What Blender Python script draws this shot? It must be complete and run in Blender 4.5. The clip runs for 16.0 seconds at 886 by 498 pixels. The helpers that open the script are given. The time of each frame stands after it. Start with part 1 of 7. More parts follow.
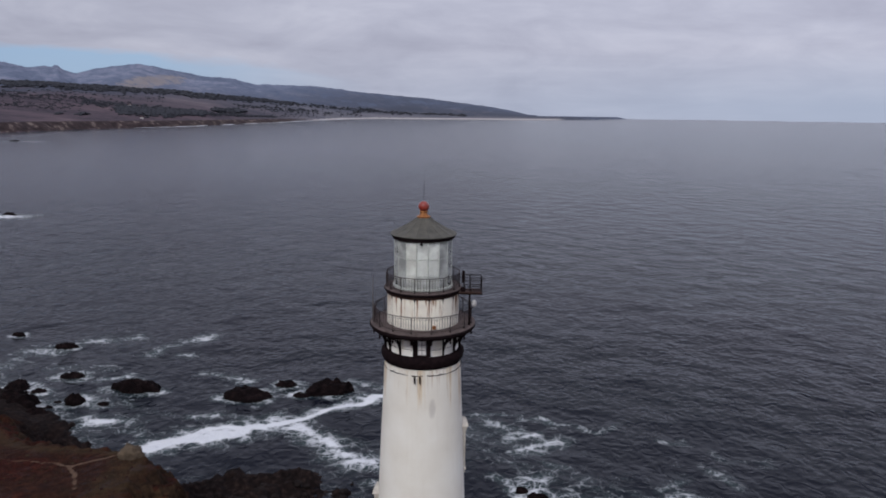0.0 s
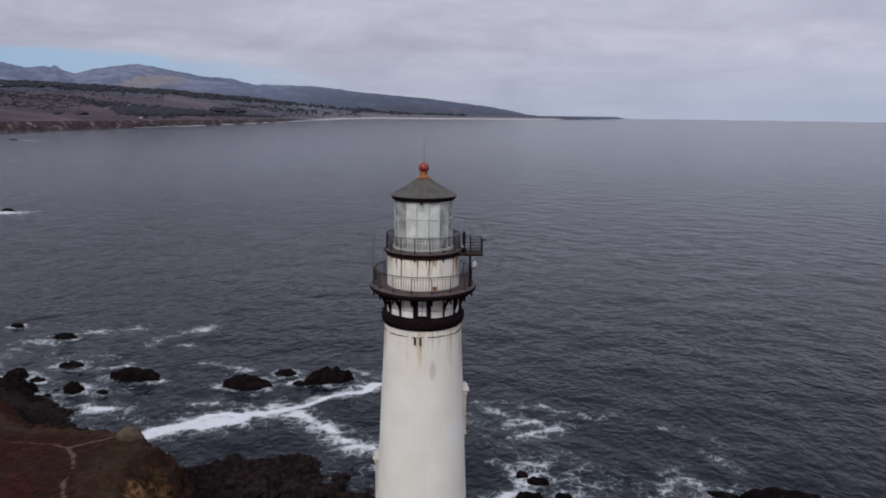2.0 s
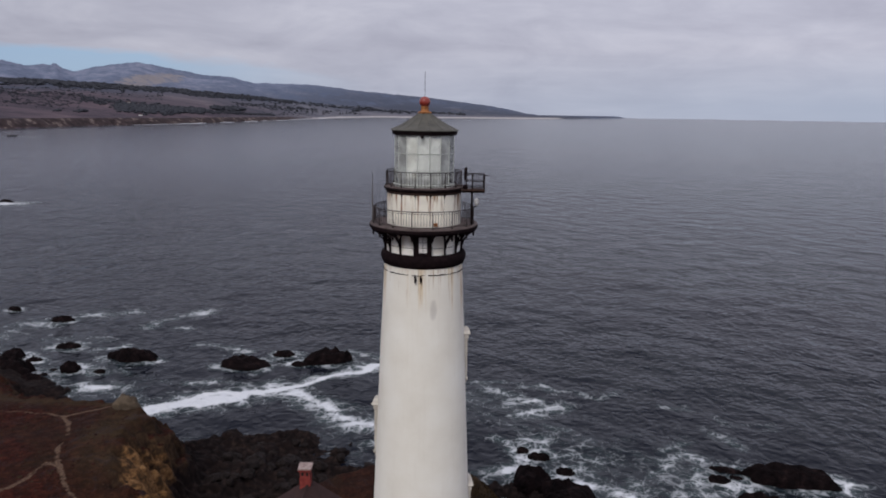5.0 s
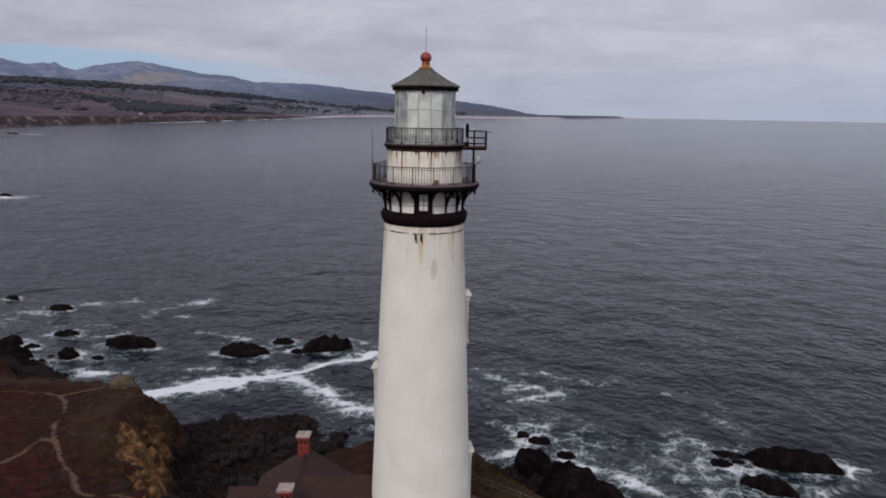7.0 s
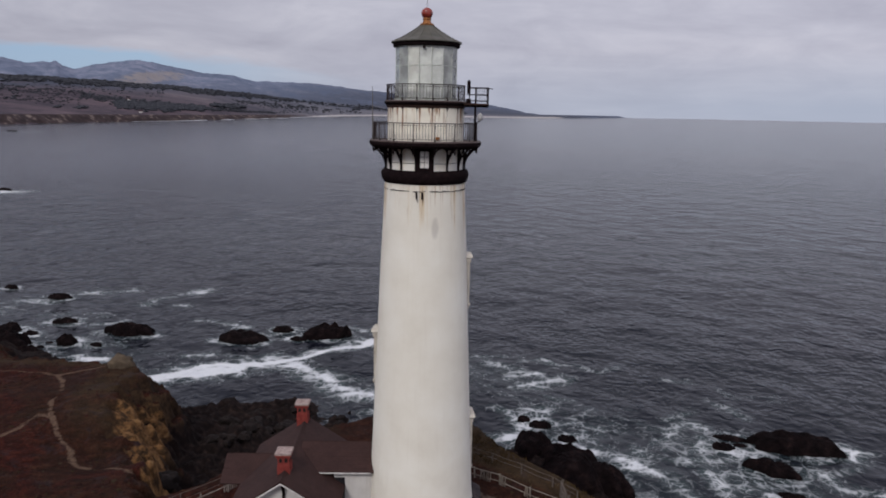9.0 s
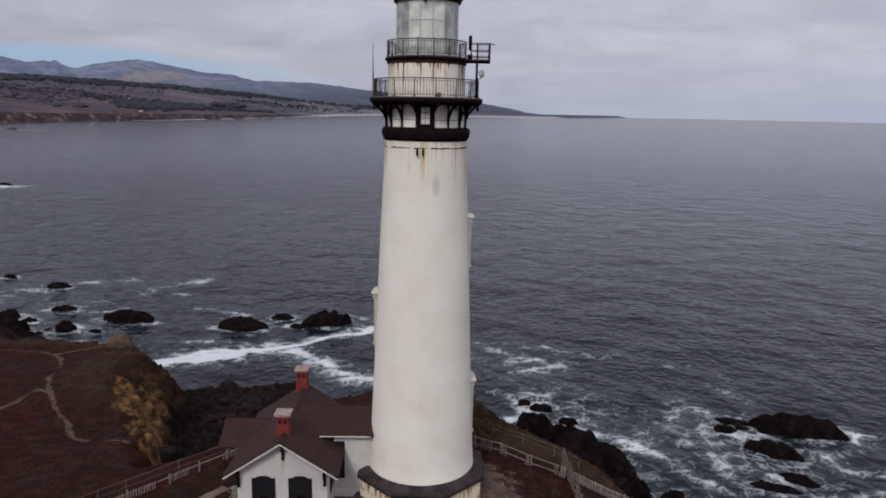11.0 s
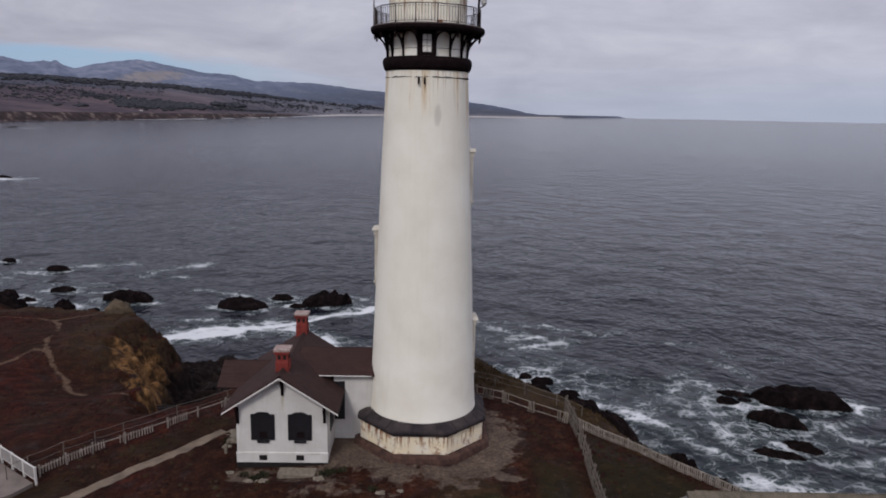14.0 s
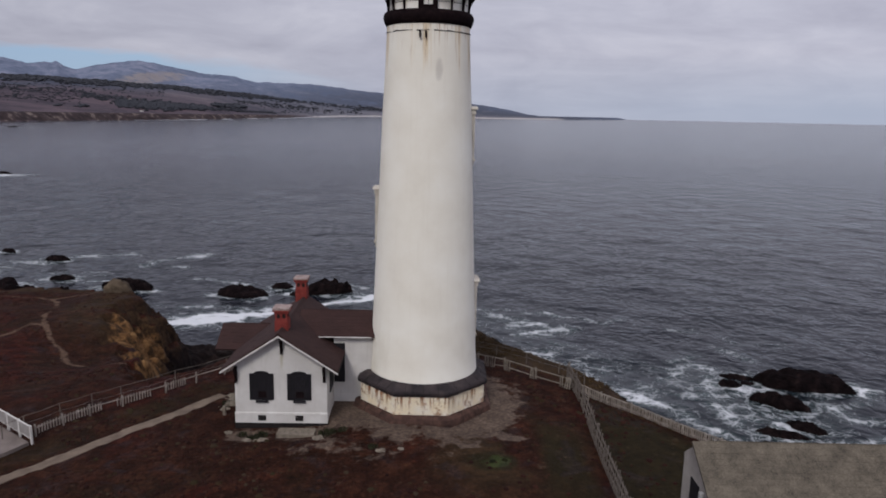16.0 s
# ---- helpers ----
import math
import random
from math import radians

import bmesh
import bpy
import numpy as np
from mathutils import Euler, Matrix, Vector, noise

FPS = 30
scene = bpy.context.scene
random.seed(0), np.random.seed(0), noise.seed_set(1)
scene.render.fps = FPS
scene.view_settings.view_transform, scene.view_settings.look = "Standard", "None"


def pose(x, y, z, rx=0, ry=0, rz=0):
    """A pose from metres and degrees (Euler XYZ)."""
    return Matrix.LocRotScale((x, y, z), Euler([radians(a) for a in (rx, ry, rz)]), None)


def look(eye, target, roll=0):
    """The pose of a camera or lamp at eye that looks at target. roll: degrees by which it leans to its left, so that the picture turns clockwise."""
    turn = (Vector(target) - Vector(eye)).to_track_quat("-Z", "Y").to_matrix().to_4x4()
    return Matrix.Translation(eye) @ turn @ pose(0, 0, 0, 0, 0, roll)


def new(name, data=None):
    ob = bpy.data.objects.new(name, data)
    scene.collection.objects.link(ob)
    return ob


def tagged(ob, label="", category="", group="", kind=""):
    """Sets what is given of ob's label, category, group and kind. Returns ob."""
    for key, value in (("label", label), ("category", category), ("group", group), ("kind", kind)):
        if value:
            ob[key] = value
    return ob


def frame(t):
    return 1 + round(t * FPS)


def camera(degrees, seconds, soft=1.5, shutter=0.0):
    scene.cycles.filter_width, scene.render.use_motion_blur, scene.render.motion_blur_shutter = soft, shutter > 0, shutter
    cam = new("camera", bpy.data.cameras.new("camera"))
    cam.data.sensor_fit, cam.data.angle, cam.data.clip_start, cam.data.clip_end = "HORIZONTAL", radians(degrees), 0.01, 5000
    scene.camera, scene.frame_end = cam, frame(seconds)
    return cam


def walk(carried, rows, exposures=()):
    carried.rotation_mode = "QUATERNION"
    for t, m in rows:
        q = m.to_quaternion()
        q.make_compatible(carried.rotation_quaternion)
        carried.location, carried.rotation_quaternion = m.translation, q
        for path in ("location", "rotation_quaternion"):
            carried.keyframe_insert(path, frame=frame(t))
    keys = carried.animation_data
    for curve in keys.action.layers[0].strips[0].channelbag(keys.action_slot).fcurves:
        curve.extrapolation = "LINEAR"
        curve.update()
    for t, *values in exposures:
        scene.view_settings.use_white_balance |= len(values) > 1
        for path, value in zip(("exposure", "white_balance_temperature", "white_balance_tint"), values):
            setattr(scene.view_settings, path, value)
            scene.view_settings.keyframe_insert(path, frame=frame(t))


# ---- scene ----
cam = camera(64.7, 16.0, soft=1.85)
# t, x, y, z, yaw, pitch, roll
ROWS = [
    (0, 1.288, -44.260, 39.583, 0.037, -11.045, 0.779),
    (0.5, 1.279, -44.360, 38.958, 0.018, -11.008, 0.750),
    (1, 1.270, -44.435, 38.352, 0.002, -11.000, 0.733),
    (1.5, 1.262, -44.480, 37.738, -0.012, -11.009, 0.727),
    (2, 1.254, -44.494, 37.098, -0.023, -11.017, 0.730),
    (2.5, 1.246, -44.484, 36.440, -0.032, -11.024, 0.741),
    (3, 1.239, -44.454, 35.770, -0.040, -11.030, 0.757),
    (3.5, 1.231, -44.408, 35.095, -0.045, -11.034, 0.780),
    (4, 1.224, -44.352, 34.418, -0.051, -11.039, 0.805),
    (6.5, 1.192, -44.032, 31.088, -0.062, -11.055, 0.955),
    (7, 1.187, -43.980, 30.441, -0.064, -11.057, 0.985),
    (7.5, 1.181, -43.935, 29.798, -0.064, -11.060, 1.011),
    (8, 1.176, -43.900, 29.162, -0.065, -11.061, 1.037),
    (8.5, 1.171, -43.875, 28.527, -0.065, -11.063, 1.059),
    (9, 1.167, -43.862, 27.896, -0.066, -11.064, 1.079),
    (11.5, 1.147, -43.942, 24.677, -0.069, -11.051, 1.139),
    (12, 1.144, -43.981, 24.003, -0.069, -11.043, 1.145),
    (12.5, 1.141, -44.023, 23.316, -0.069, -11.033, 1.149),
    (13, 1.138, -44.065, 22.616, -0.068, -11.018, 1.153),
    (13.5, 1.136, -44.104, 21.904, -0.065, -11.002, 1.156),
    (14, 1.133, -44.138, 21.186, -0.062, -10.981, 1.161),
    (14.5, 1.131, -44.162, 20.469, -0.057, -10.955, 1.167),
    (15, 1.130, -44.172, 19.766, -0.051, -10.924, 1.176),
    (15.5, 1.128, -44.164, 19.094, -0.043, -10.887, 1.189),
    (16, 1.127, -44.133, 18.477, -0.034, -10.844, 1.206),
]
walk(cam, [(t, pose(x, y, z, 90 + pitch, 0, yaw) @ pose(0, 0, 0, 0, 0, roll)) for t, x, y, z, yaw, pitch, roll in ROWS],
     exposures=[(0.0, 0.03, 6150.0, 10.0), (3.5, 0.03, 6260.0, 10.0), (9.0, 0.03, 6420.0, 10.0), (16.0, 0.03, 6340.0, 10.0)])
import itertools

# ---- world and light ----
world = bpy.data.worlds.new("sky")
scene.world = world
world.use_nodes = True
SUN_ELEVATION, SUN_AZIMUTH = 42.0, 200.0


def build_sky():
    nt = world.node_tree
    nt.nodes.clear()
    N, L = nt.nodes, nt.links

    def math_node(op, a, b=None, clamp=False):
        n = N.new("ShaderNodeMath")
        n.operation, n.use_clamp = op, clamp
        for i, v in enumerate((a, b)):
            if v is None:
                continue
            if isinstance(v, (int, float)):
                n.inputs[i].default_value = v
            else:
                L.new(v, n.inputs[i])
        return n.outputs[0]

    def ramp(fac, stops):
        n = N.new("ShaderNodeValToRGB")
        while len(n.color_ramp.elements) < len(stops):
            n.color_ramp.elements.new(0.5)
        for e, (p, c) in zip(n.color_ramp.elements, stops):
            e.position, e.color = p, (*c, 1)
        L.new(fac, n.inputs[0])
        return n.outputs[0]

    def mix(fac, a, b):
        n = N.new("ShaderNodeMix")
        n.data_type = "RGBA"
        for i, v in ((0, fac), (6, a), (7, b)):
            if isinstance(v, (int, float, tuple)):
                n.inputs[i].default_value = v
            else:
                L.new(v, n.inputs[i])
        return n.outputs[2]

    tc = N.new("ShaderNodeTexCoord")
    sep = N.new("ShaderNodeSeparateXYZ")
    L.new(tc.outputs["Generated"], sep.inputs[0])
    x, y, z = sep.outputs
    nishita = N.new("ShaderNodeTexSky")
    nishita.sky_type, nishita.sun_disc = "NISHITA", False
    nishita.sun_elevation, nishita.sun_rotation = radians(SUN_ELEVATION), radians(SUN_AZIMUTH)
    sky_scaled = N.new("ShaderNodeVectorMath")
    sky_scaled.operation = "SCALE"
    L.new(nishita.outputs[0], sky_scaled.inputs[0])
    sky_scaled.inputs[3].default_value = 0.075
    # a cloud deck, seen in perspective
    up = math_node("ADD", math_node("MAXIMUM", z, 0.0), 0.09)
    comb = N.new("ShaderNodeCombineXYZ")
    L.new(math_node("DIVIDE", x, up), comb.inputs[0])
    L.new(math_node("DIVIDE", y, up), comb.inputs[1])
    noise_big = N.new("ShaderNodeTexNoise")
    L.new(comb.outputs[0], noise_big.inputs["Vector"])
    noise_big.inputs["Scale"].default_value = 0.42
    noise_big.inputs["Detail"].default_value = 6
    noise_big.inputs["Roughness"].default_value = 0.55
    noise_big.inputs["Distortion"].default_value = 0.4
    lump_at = N.new("ShaderNodeCombineXYZ")
    L.new(math_node("MULTIPLY", x, 5.0), lump_at.inputs[0])
    L.new(math_node("MULTIPLY", z, 15.0), lump_at.inputs[1])
    L.new(math_node("MULTIPLY", y, 5.0), lump_at.inputs[2])
    lumps = N.new("ShaderNodeTexNoise")
    L.new(lump_at.outputs[0], lumps.inputs["Vector"])
    lumps.inputs["Scale"].default_value = 1.3
    lumps.inputs["Detail"].default_value = 6
    lumps.inputs["Roughness"].default_value = 0.6
    lumps.inputs["Distortion"].default_value = 0.5
    both = math_node("ADD", math_node("MULTIPLY", noise_big.outputs[0], 0.55), math_node("MULTIPLY", lumps.outputs[0], 0.45))
    cloud = ramp(both, [(0.34, (0.350, 0.348, 0.419)), (0.5, (0.437, 0.436, 0.509)), (0.66, (0.540, 0.534, 0.601))])
    # the deck grows lighter overhead
    lift = math_node("ADD", math_node("ADD", 1.0, math_node("MULTIPLY", x, 0.17)), math_node("MULTIPLY", math_node("MAXIMUM", z, 0.0), 0.72))
    cloud_lit = N.new("ShaderNodeVectorMath")
    cloud_lit.operation = "SCALE"
    L.new(cloud, cloud_lit.inputs[0])
    L.new(lift, cloud_lit.inputs[3])
    # blue-grey air low over the sea
    low = math_node("MULTIPLY", math_node("SUBTRACT", 0.085, z), 14.0, clamp=True)
    right = math_node("ADD", math_node("MULTIPLY", x, 1.1), 0.45, clamp=True)
    deck = mix(math_node("MULTIPLY", math_node("MULTIPLY", low, right), 0.9), cloud_lit.outputs[0], (0.400, 0.442, 0.545, 1))
    # a gap of blue between the deck and the hills
    ratio = math_node("DIVIDE", x, math_node("MAXIMUM", y, 0.05))
    edge = math_node("SUBTRACT", 0.080, math_node("MULTIPLY", math_node("ADD", ratio, 0.63), 0.056))
    fray = math_node("MULTIPLY", math_node("SUBTRACT", both, 0.5), 0.09)
    gap = math_node("MULTIPLY", math_node("SUBTRACT", math_node("ADD", edge, fray), z), 90.0, clamp=True)
    gap = math_node("MULTIPLY", gap, math_node("MULTIPLY", math_node("SUBTRACT", -0.10, ratio), 3.2, clamp=True))
    gap = math_node("MULTIPLY", gap, math_node("GREATER_THAN", y, 0.05))
    blue = mix(0.72, sky_scaled.outputs[0], (0.31, 0.465, 0.69, 1))
    final = mix(math_node("MULTIPLY", gap, 0.85), deck, blue)
    bg = N.new("ShaderNodeBackground")
    L.new(final, bg.inputs[0])
    bg.inputs[1].default_value = 1.0
    out = N.new("ShaderNodeOutputWorld")
    L.new(bg.outputs[0], out.inputs[0])


build_sky()
sun_data = bpy.data.lights.new("sun", "SUN")
sun_data.energy, sun_data.angle, sun_data.color = 1.5, radians(14), (1.0, 0.955, 0.895)
sun = new("sun", sun_data)
_a, _e = radians(SUN_AZIMUTH), radians(SUN_ELEVATION)
sun_from = Vector((math.sin(_a) * math.cos(_e), math.cos(_a) * math.cos(_e), math.sin(_e)))
sun.matrix_world = look(sun_from * 100, (0, 0, 0))

# ---- materials ----


class Nodes:
    """A short way to write node materials."""

    def __init__(self, name):
        self.mat = bpy.data.materials.new(name)
        self.mat.use_nodes = True
        self.nt = self.mat.node_tree
        self.bsdf = self.nt.nodes["Principled BSDF"]
        self.pos = self.nt.nodes.new("ShaderNodeNewGeometry")
        self.obj = self.nt.nodes.new("ShaderNodeTexCoord")

    def put(self, socket, v):
        if isinstance(v, (int, float, tuple)):
            socket.default_value = v if not (isinstance(v, tuple) and len(v) == 3 and socket.type == "RGBA") else (*v, 1)
        else:
            self.nt.links.new(v, socket)

    def math(self, op, a, b=0.0, clamp=False):
        n = self.nt.nodes.new("ShaderNodeMath")
        n.operation, n.use_clamp = op, clamp
        self.put(n.inputs[0], a)
        self.put(n.inputs[1], b)
        return n.outputs[0]

    def where(self):
        return self.pos.outputs["Position"]

    def scaled(self, s, src=None):
        n = self.nt.nodes.new("ShaderNodeMapping")
        self.put(n.inputs["Vector"], src if src is not None else self.where())
        n.inputs["Scale"].default_value = s
        return n.outputs[0]

    def noise(self, scale, detail=4.0, rough=0.55, src=None, distort=0.0):
        n = self.nt.nodes.new("ShaderNodeTexNoise")
        self.put(n.inputs["Vector"], src if src is not None else self.where())
        n.inputs["Scale"].default_value, n.inputs["Detail"].default_value = scale, detail
        n.inputs["Roughness"].default_value, n.inputs["Distortion"].default_value = rough, distort
        return n.outputs[0]

    def voronoi(self, scale, feature="F1", src=None):
        n = self.nt.nodes.new("ShaderNodeTexVoronoi")
        n.feature = feature
        self.put(n.inputs["Vector"], src if src is not None else self.where())
        n.inputs["Scale"].default_value = scale
        return n.outputs["Distance"]

    def ramp(self, fac, stops):
        n = self.nt.nodes.new("ShaderNodeValToRGB")
        while len(n.color_ramp.elements) < len(stops):
            n.color_ramp.elements.new(0.5)
        for e, (p, c) in zip(n.color_ramp.elements, stops):
            e.position, e.color = p, ((c, c, c, 1) if isinstance(c, (int, float)) else (*c, 1))
        self.put(n.inputs[0], fac)
        return n.outputs[0]

    def mix(self, fac, a, b):
        n = self.nt.nodes.new("ShaderNodeMix")
        n.data_type = "RGBA"
        self.put(n.inputs[0], fac)
        self.put(n.inputs[6], a)
        self.put(n.inputs[7], b)
        return n.outputs[2]

    def step(self, v, lo, hi):
        n = self.nt.nodes.new("ShaderNodeMapRange")
        n.interpolation_type = "SMOOTHSTEP"
        self.put(n.inputs[0], v)
        n.inputs[1].default_value, n.inputs[2].default_value = lo, hi
        return n.outputs[0]

    def xyz(self, src=None):
        n = self.nt.nodes.new("ShaderNodeSeparateXYZ")
        self.put(n.inputs[0], src if src is not None else self.where())
        return n.outputs

    def attr(self, name):
        n = self.nt.nodes.new("ShaderNodeAttribute")
        n.attribute_name = name
        return n.outputs["Fac"]

    def random(self):
        return self.nt.nodes.new("ShaderNodeObjectInfo").outputs["Random"]

    def bump(self, height, distance, strength=1.0):
        n = self.nt.nodes.new("ShaderNodeBump")
        n.inputs["Strength"].default_value, n.inputs["Distance"].default_value = strength, distance
        self.put(n.inputs["Height"], height)
        self.put(self.bsdf.inputs["Normal"], n.outputs[0])

    def done(self, colour, rough, metal=0.0, spec=0.5):
        b = self.bsdf.inputs
        self.put(b["Base Color"], colour)
        self.put(b["Roughness"], rough)
        self.put(b["Metallic"], metal)
        self.put(b["Specular IOR Level"], spec)
        return self.mat


def worn(name, dark, light, scale=3.0, rough=0.75, grain=25.0, depth=0.01, metal=0.0, per_piece=0.0, spec=0.25):
    """A painted or weathered surface: two tones in patches, fine grain, some relief."""
    m = Nodes(name)
    patch = m.noise(scale, 5)
    fine = m.noise(grain, 3)
    col = m.ramp(m.math("ADD", m.math("MULTIPLY", patch, 0.75), m.math("MULTIPLY", fine, 0.25)), [(0.32, dark), (0.68, light)])
    if per_piece:
        col = m.mix(m.math("MULTIPLY", m.random(), per_piece), col, dark)
    m.bump(m.math("ADD", m.math("MULTIPLY", patch, 0.6), m.math("MULTIPLY", fine, 0.4)), depth, 0.6)
    return m.done(col, m.math("ADD", rough - 0.12, m.math("MULTIPLY", fine, 0.24)), metal, spec)


def tower_white():
    """White lime paint on brick, rain-streaked and rusted below the ironwork."""
    m = Nodes("white_tower_paint")
    x, y, z = m.xyz()
    streak = m.noise(1.0, 4, src=m.scaled((3.2, 3.2, 0.16)))
    patch = m.noise(0.35, 5)
    col = m.ramp(patch, [(0.3, (0.72, 0.675, 0.585)), (0.5, (0.785, 0.745, 0.655)), (0.72, (0.835, 0.805, 0.725))])
    col = m.mix(m.math("MULTIPLY", m.step(streak, 0.5, 0.75), 0.14), col, (0.62, 0.56, 0.47))
    # ochre runs and a few sooty ones below the iron belt, each with its own length
    wide = m.noise(1.0, 2, src=m.scaled((2.6, 2.6, 0.05)))
    thin = m.noise(1.0, 3, rough=0.6, src=m.scaled((8.5, 8.5, 0.22)))
    reach = m.step(m.math("ADD", z, m.math("MULTIPLY", m.math("SUBTRACT", wide, 0.5), 9.0)), 21.3, 23.9)
    col = m.mix(m.math("MULTIPLY", reach, m.math("MULTIPLY", m.step(wide, 0.46, 0.64), 0.60)), col, (0.62, 0.47, 0.27))
    col = m.mix(m.math("MULTIPLY", reach, m.math("MULTIPLY", m.step(thin, 0.535, 0.63), 0.70)), col, (0.34, 0.20, 0.10))
    col = m.mix(m.math("MULTIPLY", m.step(z, 22.4, 23.7), m.math("MULTIPLY", m.step(m.noise(1.0, 3, src=m.scaled((6.0, 6.0, 0.3))), 0.64, 0.72), 0.5)), col, (0.14, 0.10, 0.08))
    # one old grey stain
    dx = m.math("DIVIDE", m.math("SUBTRACT", x, 0.72), 0.25)
    dz = m.math("DIVIDE", m.math("SUBTRACT", z, 21.05), 0.75)
    d2 = m.math("ADD", m.math("MULTIPLY", dx, dx), m.math("MULTIPLY", dz, dz))
    spot = m.math("MULTIPLY", m.step(m.math("ADD", d2, m.math("MULTIPLY", m.noise(3.0, 4), 0.7)), 1.5, 0.4), m.math("LESS_THAN", y, 0.0))
    col = m.mix(m.math("MULTIPLY", spot, 0.48), col, (0.42, 0.38, 0.345))
    m.bump(m.math("ADD", m.noise(5.0, 4), m.math("MULTIPLY", m.noise(40.0, 2), 0.25)), 0.012, 0.5)
    return m.done(col, 0.8, spec=0.25)


def house_paint():
    """White wall paint gone grey in faint runs, with one greenish run under the gable brace."""
    m = Nodes("white_house_paint")
    x, y, z = m.xyz()
    patch, run = m.noise(0.8, 5), m.noise(1.0, 4, src=m.scaled((5.0, 5.0, 0.35)))
    col = m.ramp(patch, [(0.34, (0.500, 0.475, 0.452)), (0.66, (0.595, 0.572, 0.548))])
    col = m.mix(m.math("MULTIPLY", m.step(run, 0.54, 0.72), 0.30), col, (0.40, 0.37, 0.33))
    across = m.math("ABSOLUTE", m.math("ADD", m.math("SUBTRACT", x, -8.36), m.math("MULTIPLY", m.math("SUBTRACT", m.noise(3.0, 3), 0.5), 0.16)))
    stain = m.math("MULTIPLY", m.step(across, 0.13, 0.02), m.math("MULTIPLY", m.step(z, 3.0, 3.9), m.step(z, 4.6, 4.3)))
    col = m.mix(m.math("MULTIPLY", stain, m.math("MULTIPLY", m.math("LESS_THAN", y, -4.0), 0.55)), col, (0.33, 0.29, 0.17))
    m.bump(m.math("ADD", patch, m.math("MULTIPLY", m.noise(30.0, 3), 0.4)), 0.004, 0.6)
    return m.done(col, 0.72, spec=0.25)


def rusty_white(name, top, length, amount=0.8, base=(0.86, 0.835, 0.78), blotchy=0.0, seams=False):
    """White paint with rust running down from the height `top`."""
    m = Nodes(name)
    x, y, z = m.xyz()
    run = m.noise(1.0, 4, src=m.scaled((4.8, 4.8, 0.3)))
    patches = m.step(m.noise(1.5, 6, rough=0.65), 0.53, 0.63)
    thin = m.noise(1.0, 2, src=m.scaled((15.0, 15.0, 0.9)))
    fade = m.step(z, top - length, top - 0.25)
    mask = m.math("MULTIPLY", fade, m.step(m.math("ADD", m.math("MULTIPLY", run, 0.7), m.math("MULTIPLY", thin, 0.3)), 0.515, 0.585))
    yellow = m.math("MULTIPLY", m.math("MULTIPLY", fade, m.step(run, 0.46, 0.68)), 0.5)
    mask = m.math("MAXIMUM", mask, m.math("MULTIPLY", patches, blotchy))
    if seams:
        # sixteen plates: rust bleeds from the joints, more from some than from others
        turn = m.math("ADD", m.math("MULTIPLY", m.math("ARCTAN2", x, m.math("MULTIPLY", y, -1.0)), 16 / (2 * math.pi)), 8.5)
        off = m.math("ABSOLUTE", m.math("SUBTRACT", m.math("FRACT", turn), 0.5))
        bleed = m.noise(1.0, 1, src=m.scaled((0.9, 0.9, 0.06)))
        ragged = m.math("ADD", off, m.math("MULTIPLY", m.math("SUBTRACT", m.noise(1.0, 4, src=m.scaled((7.0, 7.0, 1.2))), 0.5), 0.16))
        drip = m.math("MULTIPLY", m.step(ragged, 0.43, 0.50), m.math("MULTIPLY", m.step(bleed, 0.49, 0.60), m.step(m.math("ADD", z, m.math("MULTIPLY", bleed, 3.0)), top - 0.6, top + 0.9)))
        mask = m.math("MAXIMUM", mask, m.math("MULTIPLY", drip, 0.95))
        mask = m.math("MAXIMUM", mask, m.math("MULTIPLY", m.step(m.math("ADD", z, m.math("MULTIPLY", m.noise(2.4, 4, rough=0.65), 0.7)), top + 0.10, top + 0.22), 0.9))
    col = m.mix(m.step(m.noise(1.2, 4), 0.35, 0.7), base, (0.76, 0.71, 0.61))
    col = m.mix(yellow, col, (0.60, 0.47, 0.26))
    col = m.mix(m.math("MULTIPLY", mask, amount), col, m.ramp(m.noise(9.0, 3), [(0.35, (0.13, 0.05, 0.025)), (0.65, (0.36, 0.15, 0.06))]))
    m.bump(m.noise(14.0, 4), 0.008, 0.5)
    return m.done(col, 0.72, spec=0.3)


def clear_glass(name):
    """Thin window glass: clear, slightly salted, with a mirror gloss that grows at a slant."""
    m = Nodes(name)
    nt = m.nt
    clear, gloss, salt = nt.nodes.new("ShaderNodeBsdfTransparent"), nt.nodes.new("ShaderNodeBsdfGlossy"), nt.nodes.new("ShaderNodeBsdfDiffuse")
    clear.inputs[0].default_value = (0.985, 0.995, 0.99, 1)
    salt.inputs[0].default_value = (0.86, 0.88, 0.84, 1)
    gloss.inputs["Roughness"].default_value = 0.04
    fres, one, two = nt.nodes.new("ShaderNodeFresnel"), nt.nodes.new("ShaderNodeMixShader"), nt.nodes.new("ShaderNodeMixShader")
    fres.inputs[0].default_value = 1.5
    m.put(one.inputs[0], m.math("ADD", 0.30, m.math("MULTIPLY", m.step(m.noise(1.3, 5), 0.38, 0.72), 0.26)))
    nt.links.new(clear.outputs[0], one.inputs[1])
    nt.links.new(salt.outputs[0], one.inputs[2])
    nt.links.new(fres.outputs[0], two.inputs[0])
    nt.links.new(one.outputs[0], two.inputs[1])
    nt.links.new(gloss.outputs[0], two.inputs[2])
    nt.links.new(two.outputs[0], nt.nodes["Material Output"].inputs[0])
    return m.mat


